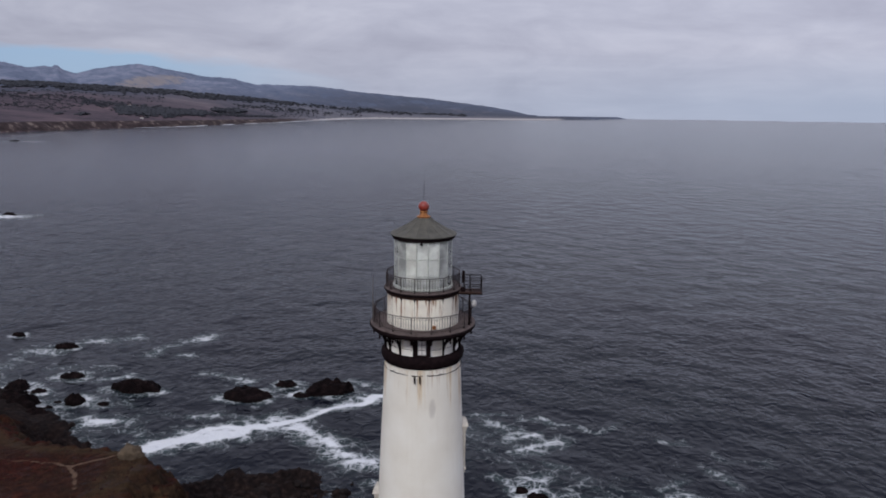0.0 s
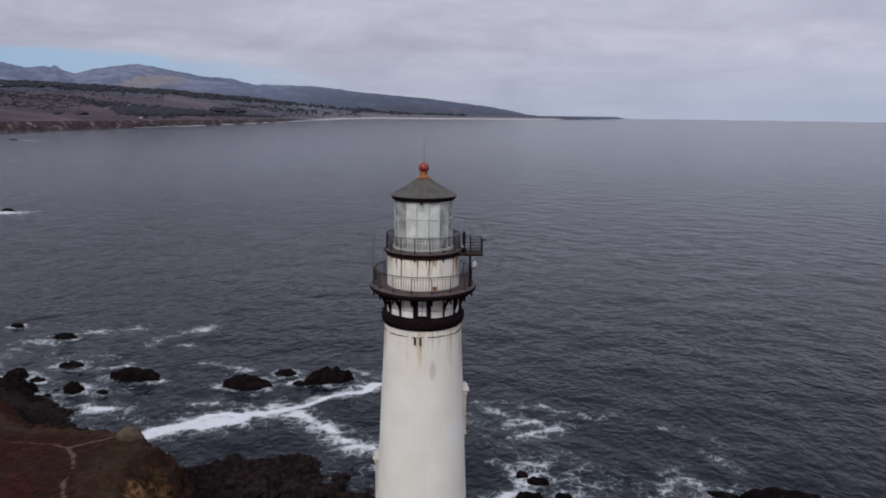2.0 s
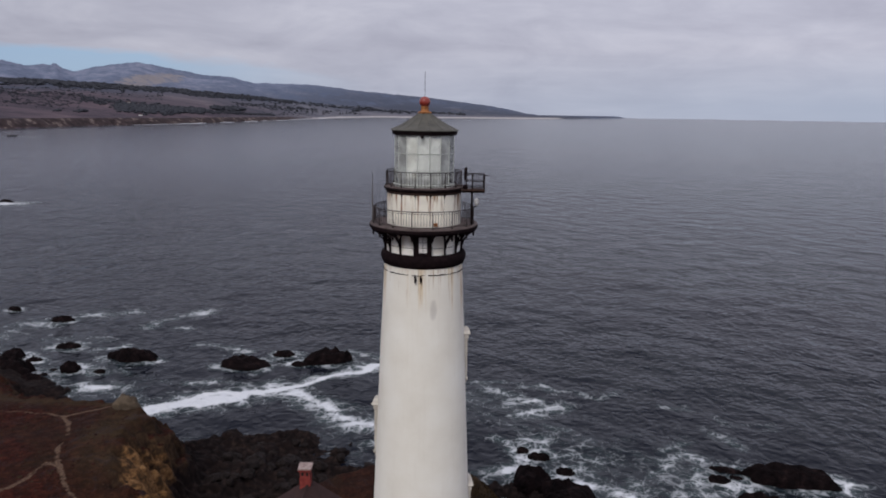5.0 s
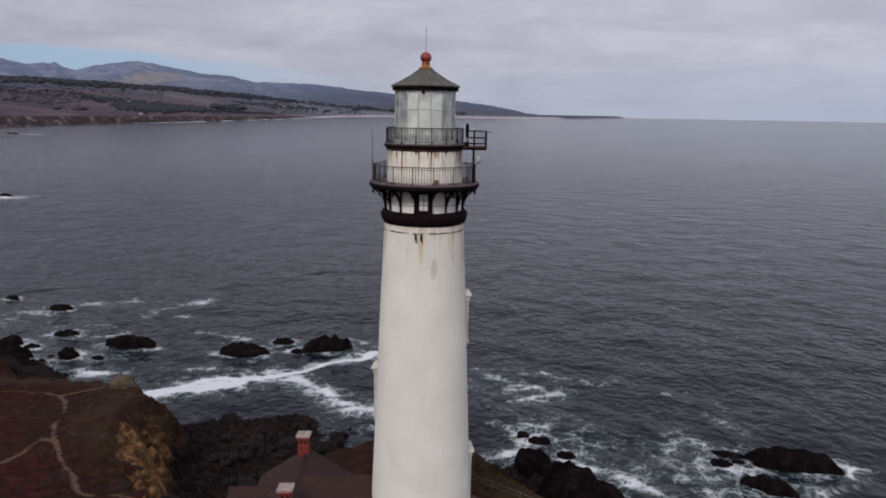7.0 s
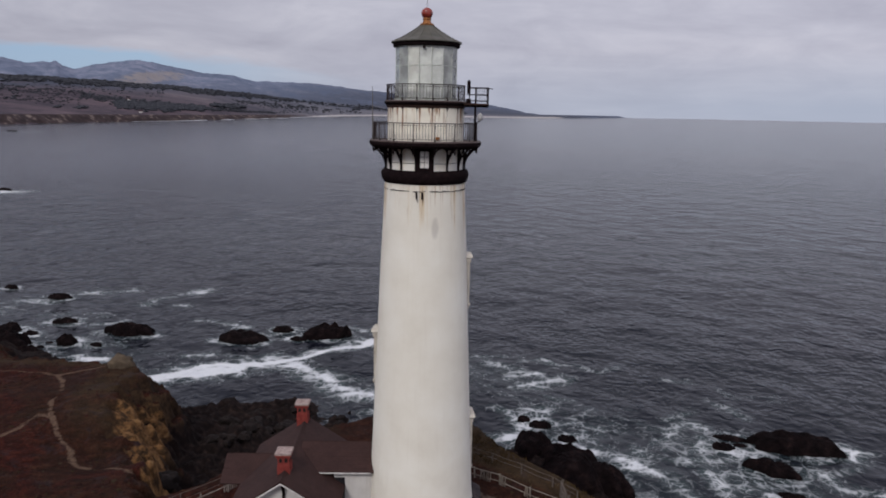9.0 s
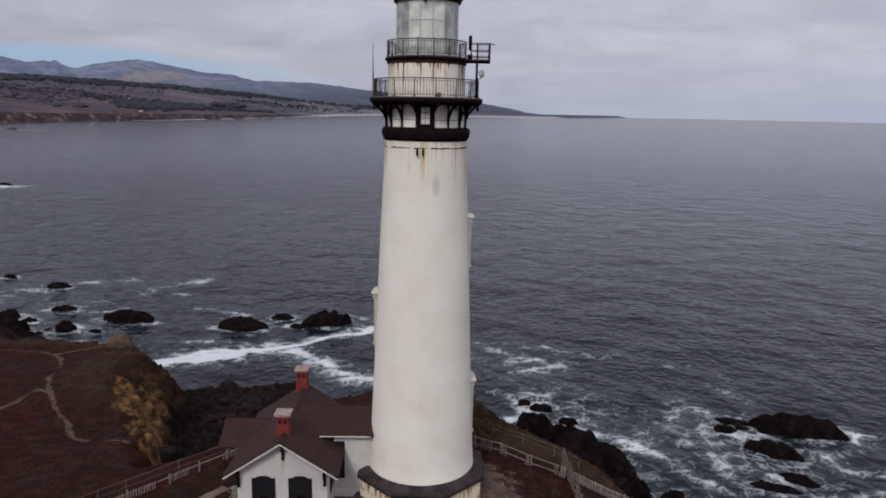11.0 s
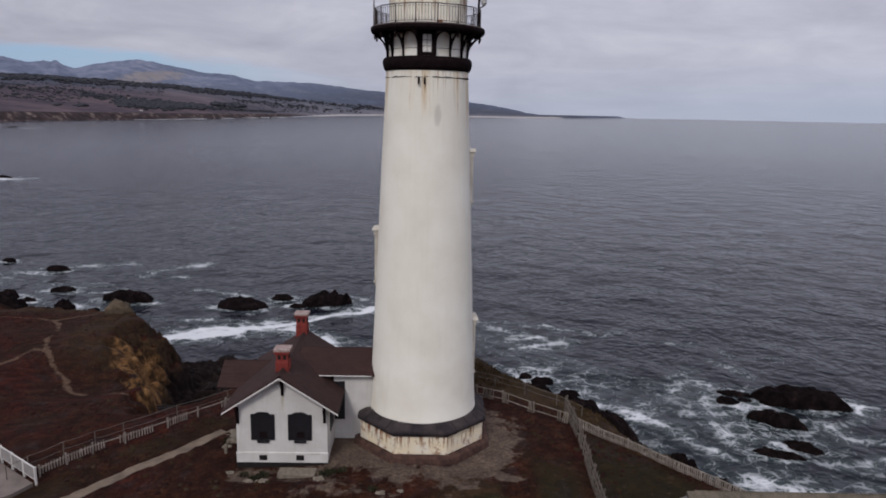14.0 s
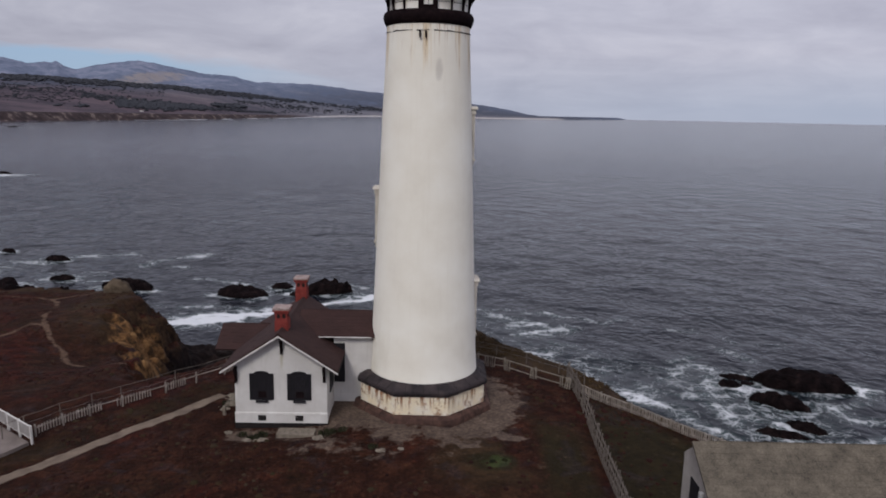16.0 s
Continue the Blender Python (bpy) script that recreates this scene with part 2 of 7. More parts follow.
def ground_material():
    """Ice plant and dry scrub on the flat tops, ochre earth on steep faces, black wet rock low down."""
    m = Nodes("headland_ground")
    x, y, z = m.xyz()
    nx, ny, nz = m.xyz(m.pos.outputs["Normal"])
    big, mid, fine = m.noise(0.13, 5, distort=0.6), m.noise(0.9, 7, rough=0.66), m.noise(4.5, 5, rough=0.65)
    scrub = m.ramp(m.math("ADD", m.math("MULTIPLY", mid, 0.6), m.math("MULTIPLY", fine, 0.4)), [(0.34, (0.0057, 0.0022, 0.0015)), (0.5, (0.0212, 0.0075, 0.0044)), (0.62, (0.0444, 0.0164, 0.0090)), (0.72, (0.0846, 0.0416, 0.0212))])
    red = m.ramp(m.math("ADD", m.math("MULTIPLY", mid, 0.55), m.math("MULTIPLY", fine, 0.45)), [(0.36, (0.0074, 0.0023, 0.0016)), (0.52, (0.0304, 0.0067, 0.0043)), (0.70, (0.0846, 0.0227, 0.0120))])
    green = m.ramp(fine, [(0.35, (0.0064, 0.0059, 0.0034)), (0.65, (0.0221, 0.0189, 0.0088))])
    top = m.mix(m.step(big, 0.47, 0.64), scrub, red)
    top = m.mix(m.math("MULTIPLY", m.step(m.noise(0.21, 4, distort=0.5), 0.54, 0.68), 0.25), top, green)
    top = m.mix(m.math("MULTIPLY", m.attr("dry"), 0.85), top, m.ramp(m.math("ADD", m.math("MULTIPLY", mid, 0.6), m.math("MULTIPLY", fine, 0.4)), [(0.35, (0.0175, 0.0112, 0.0060)), (0.65, (0.0520, 0.0340, 0.0170))]))
    leafy = m.math("ADD", m.math("MULTIPLY", mid, 0.6), m.math("MULTIPLY", fine, 0.4))
    turf = m.mix(m.step(m.attr("lawn"), 0.70, 0.98), m.ramp(leafy, [(0.35, (0.0085, 0.0070, 0.0034)), (0.65, (0.0255, 0.0200, 0.0088))]), m.ramp(leafy, [(0.35, (0.0180, 0.0250, 0.0084)), (0.65, (0.0520, 0.0680, 0.0230))]))
    top = m.mix(m.math("MULTIPLY", m.step(m.attr("lawn"), 0.0, 0.6), 0.9), top, turf)
    hue = m.noise(0.45, 5, rough=0.62, distort=0.8)
    top = m.mix(m.math("MULTIPLY", m.step(hue, 0.54, 0.66), 0.46), top, m.ramp(fine, [(0.35, (0.012, 0.0085, 0.0095)), (0.65, (0.040, 0.029, 0.031))]))
    # pale dry tufts standing in the scrub
    tuft = m.math("MULTIPLY", m.step(m.noise(2.1, 5, rough=0.7, distort=0.4), 0.58, 0.70), m.step(m.noise(0.3, 3), 0.40, 0.62))
    top = m.mix(m.math("MULTIPLY", tuft, 0.45), top, (0.088, 0.060, 0.040))
    # trodden earth, worn paths and the bare apron round the tower
    bare = m.attr("bare")
    earth = m.ramp(m.math("ADD", m.math("MULTIPLY", mid, 0.4), m.math("MULTIPLY", fine, 0.6)), [(0.32, (0.0380, 0.0275, 0.0230)), (0.52, (0.0960, 0.0690, 0.0535)), (0.7, (0.1900, 0.1420, 0.1090))])
    earth = m.mix(m.step(x, -15.0, -20.0), earth, m.ramp(fine, [(0.3, (0.0400, 0.0240, 0.0165)), (0.7, (0.1450, 0.0920, 0.0620))]))
    worn_mask = m.step(m.math("ADD", bare, m.math("MULTIPLY", m.math("ADD", m.math("MULTIPLY", m.math("SUBTRACT", m.noise(1.3, 6, rough=0.65, distort=0.6), 0.5), 1.5), 0.02), 1.0)), 0.38, 0.66)
    top = m.mix(worn_mask, top, earth)
    strata = m.math("ADD", m.math("MULTIPLY", m.noise(0.8, 10, rough=0.74, src=m.scaled((0.8, 0.8, 1.7)), distort=0.3), 0.78), m.math("MULTIPLY", m.attr("ochre"), 0.17))
    gully = m.noise(1.0, 6, rough=0.62, src=m.scaled((1.7, 1.7, 0.38)), distort=0.5)
    strata = m.math("ADD", strata, m.math("MULTIPLY", m.math("SUBTRACT", gully, 0.5), 0.50))
    ochre = m.ramp(strata, [(0.38, (0.0143, 0.0088, 0.0060)), (0.48, (0.0480, 0.0275, 0.0140)), (0.57, (0.1280, 0.0640, 0.0255)), (0.72, (0.2450, 0.1430, 0.0650))])
    brown = m.ramp(strata, [(0.32, (0.0176, 0.0105, 0.0068)), (0.56, (0.0620, 0.0365, 0.0205)), (0.72, (0.1350, 0.0860, 0.0470))])
    cliff = m.mix(m.step(m.attr("ochre"), 0.1, 0.7), brown, ochre)
    black = m.ramp(m.noise(1.3, 6), [(0.33, (0.0043, 0.0030, 0.0029)), (0.55, (0.0126, 0.0082, 0.0074)), (0.75, (0.0324, 0.0214, 0.0180))])
    steep = m.step(m.math("ADD", nz, m.math("MULTIPLY", m.math("SUBTRACT", mid, 0.5), 0.5)), 0.80, 0.60)
    steep = m.math("MULTIPLY", steep, m.step(z, -1.6, -3.6))
    steep = m.math("MAXIMUM", steep, m.step(m.attr("ochre"), 0.42, 0.72))
    col = m.mix(steep, top, cliff)
    col = m.mix(m.step(m.math("ADD", z, m.math("MULTIPLY", mid, 4.0)), -5.4, -7.4), col, black)
    m.bump(m.math("ADD", m.math("MULTIPLY", mid, 0.7), m.math("MULTIPLY", fine, 0.3)), 0.35, 0.8)
    return m.done(col, 0.95, spec=0.08)


def sea_material():
    m = Nodes("sea_water")
    warp = m.nt.nodes.new("ShaderNodeTexNoise")
    warp.inputs["Scale"].default_value, warp.inputs["Detail"].default_value = 0.45, 4
    m.put(warp.inputs["Vector"], m.where())
    push = m.nt.nodes.new("ShaderNodeVectorMath")
    push.operation = "MULTIPLY_ADD"
    m.put(push.inputs[0], warp.outputs["Color"])
    push.inputs[1].default_value = (2.6, 2.6, 0)
    m.put(push.inputs[2], m.where())
    bent = push.outputs[0]
    coarse, fine = m.voronoi(0.42, "DISTANCE_TO_EDGE", bent), m.voronoi(1.25, "DISTANCE_TO_EDGE", bent)
    thread = m.math("MAXIMUM", m.math("SUBTRACT", 1.0, m.math("MULTIPLY", coarse, 7.0), True), m.math("MULTIPLY", m.math("SUBTRACT", 1.0, m.math("MULTIPLY", fine, 6.0), True), 0.8))
    blotch = m.step(m.noise(0.38, 9, rough=0.72, src=m.scaled((1.0, 1.5, 1.0), bent)), 0.28, 0.72)
    foam = m.attr("foam")
    level = m.math("ADD", m.math("MULTIPLY", thread, 0.46), m.math("MULTIPLY", blotch, 0.54))
    solid = m.step(m.math("ADD", level, m.math("MULTIPLY", foam, 0.78)), 0.86, 1.52)
    solid = m.math("MULTIPLY", solid, m.step(foam, 0.05, 0.35))
    solid = m.math("MAXIMUM", solid, m.step(m.math("ADD", foam, m.math("MULTIPLY", blotch, 0.45)), 1.05, 1.35))
    milk = m.step(m.math("ADD", foam, m.math("MULTIPLY", blotch, 0.30)), 0.36, 1.05)
    deep = m.ramp(m.noise(0.012, 4), [(0.35, (0.0052, 0.0060, 0.0110)), (0.65, (0.0054, 0.0078, 0.0126))])
    # the far bay's pale sheen is put into the base colour, stronger with distance
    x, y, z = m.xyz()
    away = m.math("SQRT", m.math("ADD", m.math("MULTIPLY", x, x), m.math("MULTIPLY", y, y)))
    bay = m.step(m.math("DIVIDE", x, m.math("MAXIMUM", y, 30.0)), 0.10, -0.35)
    bay_sheen = m.math("MULTIPLY", bay, m.step(away, 150.0, 650.0))
    deep = m.mix(bay_sheen, deep, (0.044, 0.050, 0.068))
    water = m.mix(m.math("MULTIPLY", milk, 0.8), deep, (0.036, 0.056, 0.056))
    col = m.mix(m.math("MULTIPLY", solid, m.math("ADD", 0.55, m.math("MULTIPLY", m.step(foam, 0.55, 1.05), 0.36))), water, (0.66, 0.67, 0.69))
    turned = m.nt.nodes.new("ShaderNodeMapping")
    m.put(turned.inputs["Vector"], m.where())
    turned.inputs["Rotation"].default_value = (0, 0, radians(40))
    src = m.scaled((1.25, 1.12, 1.0), turned.outputs[0])
    swell = m.noise(0.075, 3, src=src, distort=0.2)
    chop = m.noise(0.34, 1.2, rough=0.5, src=src, distort=1.1)
    ripple = m.noise(0.9, 3, rough=0.5, src=m.scaled((0.7, 1.1, 1.0), turned.outputs[0]))
    h = m.math("ADD", m.math("MULTIPLY", swell, 1.6), m.math("ADD", m.math("MULTIPLY", m.math("MULTIPLY", chop, 0.62), m.math("ADD", 0.35, m.math("MULTIPLY", m.noise(0.03, 3), 0.65))), m.math("MULTIPLY", ripple, 0.13)))
    h = m.math("MULTIPLY", h, m.math("SUBTRACT", 1.0, m.math("MULTIPLY", m.step(away, 200.0, 1100.0), 0.85)))
    # longer swells carry the offing
    roll = m.noise(0.13, 2, rough=0.5, src=m.scaled((0.7, 1.1, 1.0), turned.outputs[0]))
    groundswell = m.noise(0.05, 3, rough=0.55, src=m.scaled((0.7, 1.1, 1.0), turned.outputs[0]))
    # calmer water in the bay under the far shore, steeper seas in the open east
    open_sea = m.math("ADD", 0.55, m.math("MULTIPLY", m.math("SUBTRACT", 1.0, bay), 0.65))
    h = m.math("ADD", h, m.math("MULTIPLY", m.math("MULTIPLY", m.math("MULTIPLY", roll, open_sea), 0.95), m.math("MULTIPLY", m.step(away, 90.0, 330.0), m.math("SUBTRACT", 1.0, m.math("MULTIPLY", m.step(away, 260.0, 1000.0), 0.6)))))
    h = m.math("ADD", h, m.math("MULTIPLY", m.math("MULTIPLY", m.math("MULTIPLY", groundswell, open_sea), 2.0), m.step(away, 260.0, 900.0)))
    m.bump(m.math("ADD", h, m.math("MULTIPLY", solid, 0.06)), 1.0, 1.0)
    m.bsdf.inputs["IOR"].default_value = 1.333
    gust = m.noise(1.0, 5, rough=0.6, src=m.scaled((0.011, 0.035, 1.0), turned.outputs[0]))
    far = m.math("MULTIPLY", m.step(away, 90.0, 420.0), m.math("MULTIPLY", gust, 0.06))
    return m.done(col, m.math("ADD", m.math("ADD", 0.10, far), m.math("MULTIPLY", solid, 0.6)), spec=0.18)


def sea_rock_material():
    m = Nodes("wet_black_rock")
    n = m.noise(0.9, 6)
    col = m.ramp(n, [(0.34, (0.0030, 0.0020, 0.0023)), (0.55, (0.0078, 0.0049, 0.0052)), (0.75, (0.0221, 0.0135, 0.0131))])
    m.bump(m.math("ADD", m.noise(2.2, 6), m.math("MULTIPLY", m.voronoi(1.1), 0.6)), 0.4, 0.9)
    return m.done(col, m.math("ADD", 0.7, m.math("MULTIPLY", n, 0.3)), spec=0.04)


def shingle_material(name, a, b, vary=0.2):
    """Courses of roof shingles with a different tone in each."""
    m = Nodes(name)
    n = m.noise(1.3, 7, rough=0.68)
    f = m.noise(12.0, 4)
    col = m.ramp(m.math("ADD", m.math("MULTIPLY", n, 0.6), m.math("MULTIPLY", f, 0.4)), [(0.33, a), (0.68, b)])
    col = m.mix(m.math("MULTIPLY", m.random(), vary), col, a)
    m.bump(f, 0.012, 0.6)
    return m.done(col, 0.85, spec=0.25)


MAT = dict(
    tower=tower_white(),
    drum=rusty_white("white_iron_plate", 28.45, 2.2, 0.97, (0.86, 0.815, 0.70), seams=True),
    drum_low=rusty_white("white_service_room", 25.9, 1.2, 0.35),
    plinth=rusty_white("white_foundation_brick", 1.75, 1.25, 0.97, (0.76, 0.66, 0.48), 0.75),
    iron=worn("black_rusty_iron", (0.0046, 0.0030, 0.0038), (0.018, 0.0108, 0.0115), 4.0, 0.85, spec=0.04),
    rail=worn("purple_brown_railing", (0.012, 0.0085, 0.0095), (0.048, 0.034, 0.034), 5.0, 0.75),
    rust=worn("brown_rusted_iron", (0.014, 0.0072, 0.0056), (0.058, 0.030, 0.022), 3.5, 0.8),
    deck=worn("weathered_gallery_plate", (0.050, 0.036, 0.033), (0.125, 0.095, 0.088), 2.2, 0.8),
    cornice=worn("dark_cornice_stone", (0.006, 0.0054, 0.0076), (0.058, 0.044, 0.044), 1.3, 0.85),
    footing=worn("brown_footing_stone", (0.020, 0.0105, 0.0090), (0.105, 0.056, 0.042), 2.2, 0.88),
    copper=worn("green_grey_copper", (0.052, 0.050, 0.042), (0.108, 0.100, 0.082), 2.0, 0.6),
    red_ball=worn("red_lead_paint", (0.17, 0.020, 0.014), (0.30, 0.046, 0.030), 5.0, 0.34, spec=0.5),
    orange=worn("orange_rust", (0.16, 0.055, 0.02), (0.42, 0.18, 0.06), 8.0, 0.75),
    glass=clear_glass("lantern_glass"),
    mullion=worn("pale_glazing_bar", (0.30, 0.32, 0.29), (0.52, 0.53, 0.49), 5.0, 0.6),
    curtain=worn("white_lantern_curtain", (0.82, 0.82, 0.78), (0.90, 0.90, 0.87), 1.6, 0.9),
    cream=worn("yellowed_lantern_curtain", (0.66, 0.62, 0.52), (0.80, 0.77, 0.66), 1.6, 0.9),
    lamp_dark=worn("dark_lamp_pedestal", (0.012, 0.014, 0.012), (0.04, 0.045, 0.038), 3.0, 0.6),
    house=house_paint(),
    trim=worn("white_trim_paint", (0.50, 0.47, 0.44), (0.72, 0.70, 0.67), 2.0, 0.7),
    shutter=worn("black_boarded_shutter", (0.007, 0.006, 0.008), (0.017, 0.015, 0.018), 3.0, 0.6, per_piece=0.5),
    roof=shingle_material("red_brown_shingle", (0.020, 0.0089, 0.0080), (0.051, 0.0238, 0.0205)),
    hostel_roof=shingle_material("grey_brown_shingle", (0.040, 0.033, 0.025), (0.165, 0.138, 0.104), 0.04),
    hostel_wall=worn("greyed_wall_paint", (0.24, 0.215, 0.195), (0.38, 0.345, 0.32), 1.0, 0.8),
    brick=worn("red_chimney_brick", (0.15, 0.022, 0.018), (0.30, 0.062, 0.050), 4.0, 0.85, per_piece=0.6),
    cap=worn("pale_chimney_cap", (0.15, 0.09, 0.08), (0.42, 0.34, 0.31), 5.0, 0.85),
    soot=worn("soot", (0.006, 0.005, 0.005), (0.02, 0.016, 0.015), 6.0, 0.9),
    picket=worn("weathered_white_picket", (0.12, 0.100, 0.086), (0.40, 0.352, 0.31), 2.5, 0.85, per_piece=0.5),
    old_wood=worn("grey_weathered_wood", (0.065, 0.053, 0.046), (0.20, 0.168, 0.142), 3.0, 0.9, per_piece=0.5),
    wire=worn("galvanised_wire", (0.10, 0.09, 0.085), (0.22, 0.20, 0.19), 4.0, 0.5, metal=0.6),
    concrete=worn("tan_path_earth", (0.085, 0.062, 0.047), (0.19, 0.145, 0.108), 1.2, 0.95, depth=0.03),
    ramp=worn("brown_grey_ramp_concrete", (0.115, 0.092, 0.082), (0.215, 0.178, 0.160), 0.7, 0.9),
    weed=worn("dull_green_leaf", (0.0130, 0.0145, 0.0064), (0.0380, 0.0370, 0.0160), 6.0, 0.8, per_piece=0.4),
    # cream casing greyed to hold the shade on the tower's side windows
    casing=worn("shaded_cream_casing", (0.36, 0.32, 0.27), (0.60, 0.56, 0.49), 1.6, 0.8),
    cove_rock=worn("dark_cove_rock", (0.0042, 0.0030, 0.0030), (0.0205, 0.0145, 0.0130), 1.1, 0.85, depth=0.12, spec=0.12),
    grey_picket=worn("greyed_picket", (0.10, 0.085, 0.070), (0.34, 0.295, 0.25), 2.5, 0.88, per_piece=0.6),
    stone=worn("pale_broken_stone", (0.0900, 0.0720, 0.0552), (0.2400, 0.2040, 0.1620), 4.0, 0.9, depth=0.03),
    board=worn("dull_white_board", (0.21, 0.192, 0.185), (0.34, 0.315, 0.305), 2.0, 0.85),
    boulder=worn("pale_lichened_boulder", (0.020, 0.0132, 0.0090), (0.125, 0.092, 0.060), 0.55, 0.9, depth=0.12),
    ground=ground_material(),
    sea=sea_material(),
    sea_rock=sea_rock_material(),
    white_lamp=worn("white_lamp_housing", (0.26, 0.25, 0.25), (0.50, 0.49, 0.48), 6.0, 0.4),
)

# ---- building blocks ----


def link(name, bm, material, parent=None, label="", smooth=False):
    me = bpy.data.meshes.new(name)
    bmesh.ops.recalc_face_normals(bm, faces=bm.faces)
    bm.to_mesh(me)
    bm.free()
    if smooth:
        me.polygons.foreach_set("use_smooth", [True] * len(me.polygons))
    me.materials.append(material)
    ob = new(name, me)
    ob.parent = parent
    if label:
        ob["label"] = label
    return ob


part = link


def piece(name, me, parent, m):
    """One more object on a mesh that others share."""
    ob = new(name, me)
    ob.parent = parent
    ob.matrix_basis = m
    return ob


def empty(name, at=(0, 0, 0), turn=0):
    ob = new(name)
    ob.matrix_basis = pose(*at, 0, 0, turn)
    ob.empty_display_size = 0.2
    return ob


def lathe(profile, segs=48, start=0.0, sweep=360.0, bm=None):
    """A surface of revolution about z from (radius, height) pairs."""
    bm = bm or bmesh.new()
    full = sweep >= 360
    n = segs if full else segs + 1
    rings = []
    for r, z in profile:
        rings.append([bm.verts.new((r * math.sin(radians(start + sweep * i / segs)), -r * math.cos(radians(start + sweep * i / segs)), z)) for i in range(n)])
    for a, b in zip(rings, rings[1:]):
        for i in range(segs):
            j = (i + 1) % n
            bm.faces.new((a[i], a[j], b[j], b[i]))
    return bm


def box(bm, lo, hi, m=None):
    vs = [Vector((x, y, z)) for z in (lo[2], hi[2]) for y in (lo[1], hi[1]) for x in (lo[0], hi[0])]
    vs = [bm.verts.new(m @ v if m else v) for v in vs]
    for f in ((0, 2, 3, 1), (4, 5, 7, 6), (0, 1, 5, 4), (1, 3, 7, 5), (3, 2, 6, 7), (2, 0, 4, 6)):
        bm.faces.new([vs[i] for i in f])
    return bm


def slab_box(lo, hi, bevel=0.0, m=None):
    bm = box(bmesh.new(), lo, hi, m)
    if bevel:
        bmesh.ops.bevel(bm, geom=bm.edges[:], offset=bevel, segments=1, affect="EDGES")
    return bm


def tube(bm, pts, r, sides=6):
    """A round bar along points; r is a radius or a list of them."""
    pts = [Vector(p) for p in pts]
    rings = []
    for i, p in enumerate(pts):
        d = (pts[min(i + 1, len(pts) - 1)] - pts[max(i - 1, 0)]).normalized()
        side = d.cross(Vector((0, 0, 1)))
        side = side.normalized() if side.length > 1e-4 else Vector((1, 0, 0))
        up = side.cross(d)
        rr = r[i] if isinstance(r, (list, tuple)) else r
        rings.append([bm.verts.new(p + (side * math.cos(2 * math.pi * k / sides) + up * math.sin(2 * math.pi * k / sides)) * rr) for k in range(sides)])
    for a, b in zip(rings, rings[1:]):
        for k in range(sides):
            bm.faces.new((a[k], a[(k + 1) % sides], b[(k + 1) % sides], b[k]))
    bm.faces.new(rings[0])
    bm.faces.new(rings[-1][::-1])
    return bm


def prism(outline, axis_from, axis_to, place):
    """A solid between two copies of a 2D outline; place(u, v, w) gives the 3D point."""
    bm = bmesh.new()
    a = [bm.verts.new(place(u, v, axis_from)) for u, v in outline]
    b = [bm.verts.new(place(u, v, axis_to)) for u, v in outline]
    n = len(outline)
    bm.faces.new(a)
    bm.faces.new(b[::-1])
    for i in range(n):
        bm.faces.new((a[i], b[i], b[(i + 1) % n], a[(i + 1) % n]))
    return bm


def mesh_of(name, bm, material, smooth=False):
    me = bpy.data.meshes.new(name)
    bmesh.ops.recalc_face_normals(bm, faces=bm.faces)
    bm.to_mesh(me)
    bm.free()
    if smooth:
        me.polygons.foreach_set("use_smooth", [True] * len(me.polygons))
    me.materials.append(material)
    return me


def around(a, r=0.0, z=0.0):
    """A pose at angle a (degrees, 0 faces south, to the tower's front) round the tower, its own -y pointing outward."""
    return pose(0, 0, 0, 0, 0, a) @ pose(0, -r, z)


# ---- numbers as noise ----
_table = np.random.RandomState(7).rand(256, 256)


def value_noise(x, y):
    xi, yi = np.floor(x).astype(int), np.floor(y).astype(int)
    fx, fy = x - xi, y - yi
    fx, fy = fx * fx * (3 - 2 * fx), fy * fy * (3 - 2 * fy)
    g = lambda i, j: _table[i % 256, j % 256]
    return (g(xi, yi) * (1 - fx) + g(xi + 1, yi) * fx) * (1 - fy) + (g(xi, yi + 1) * (1 - fx) + g(xi + 1, yi + 1) * fx) * fy


def fbm(x, y, octaves=5, gain=0.5):
    s, a, t = 0.0, 1.0, 0.0
    for k in range(octaves):
        s = s + a * value_noise(x * 2 ** k + 17.3 * k, y * 2 ** k + 9.1 * k)
        t += a
        a *= gain
    return s / t


def ridged(x, y, octaves=5):
    s, a, t = 0.0, 1.0, 0.0
    for k in range(octaves):
        s = s + a * (1 - np.abs(2 * value_noise(x * 2 ** k + 5.7 * k, y * 2 ** k + 3.3 * k) - 1))
        t += a
        a *= 0.5
    return s / t


def smoothstep(v, lo, hi):
    t = np.clip((v - lo) / (hi - lo), 0, 1)
    return t * t * (3 - 2 * t)


def signed_distance(px, py, poly):
    """Distance to a closed outline, positive inside."""
    best = np.full(px.shape, 1e12)
    inside = np.zeros(px.shape, bool)
    for (ax, ay), (bx, by) in zip(poly, poly[1:] + poly[:1]):
        dx, dy = bx - ax, by - ay
        t = np.clip(((px - ax) * dx + (py - ay) * dy) / (dx * dx + dy * dy), 0, 1)
        best = np.minimum(best, (px - ax - t * dx) ** 2 + (py - ay - t * dy) ** 2)
        if ay != by:
            inside ^= ((ay > py) != (by > py)) & (px < dx * (py - ay) / dy + ax)
    return np.where(inside, 1, -1) * np.sqrt(best)


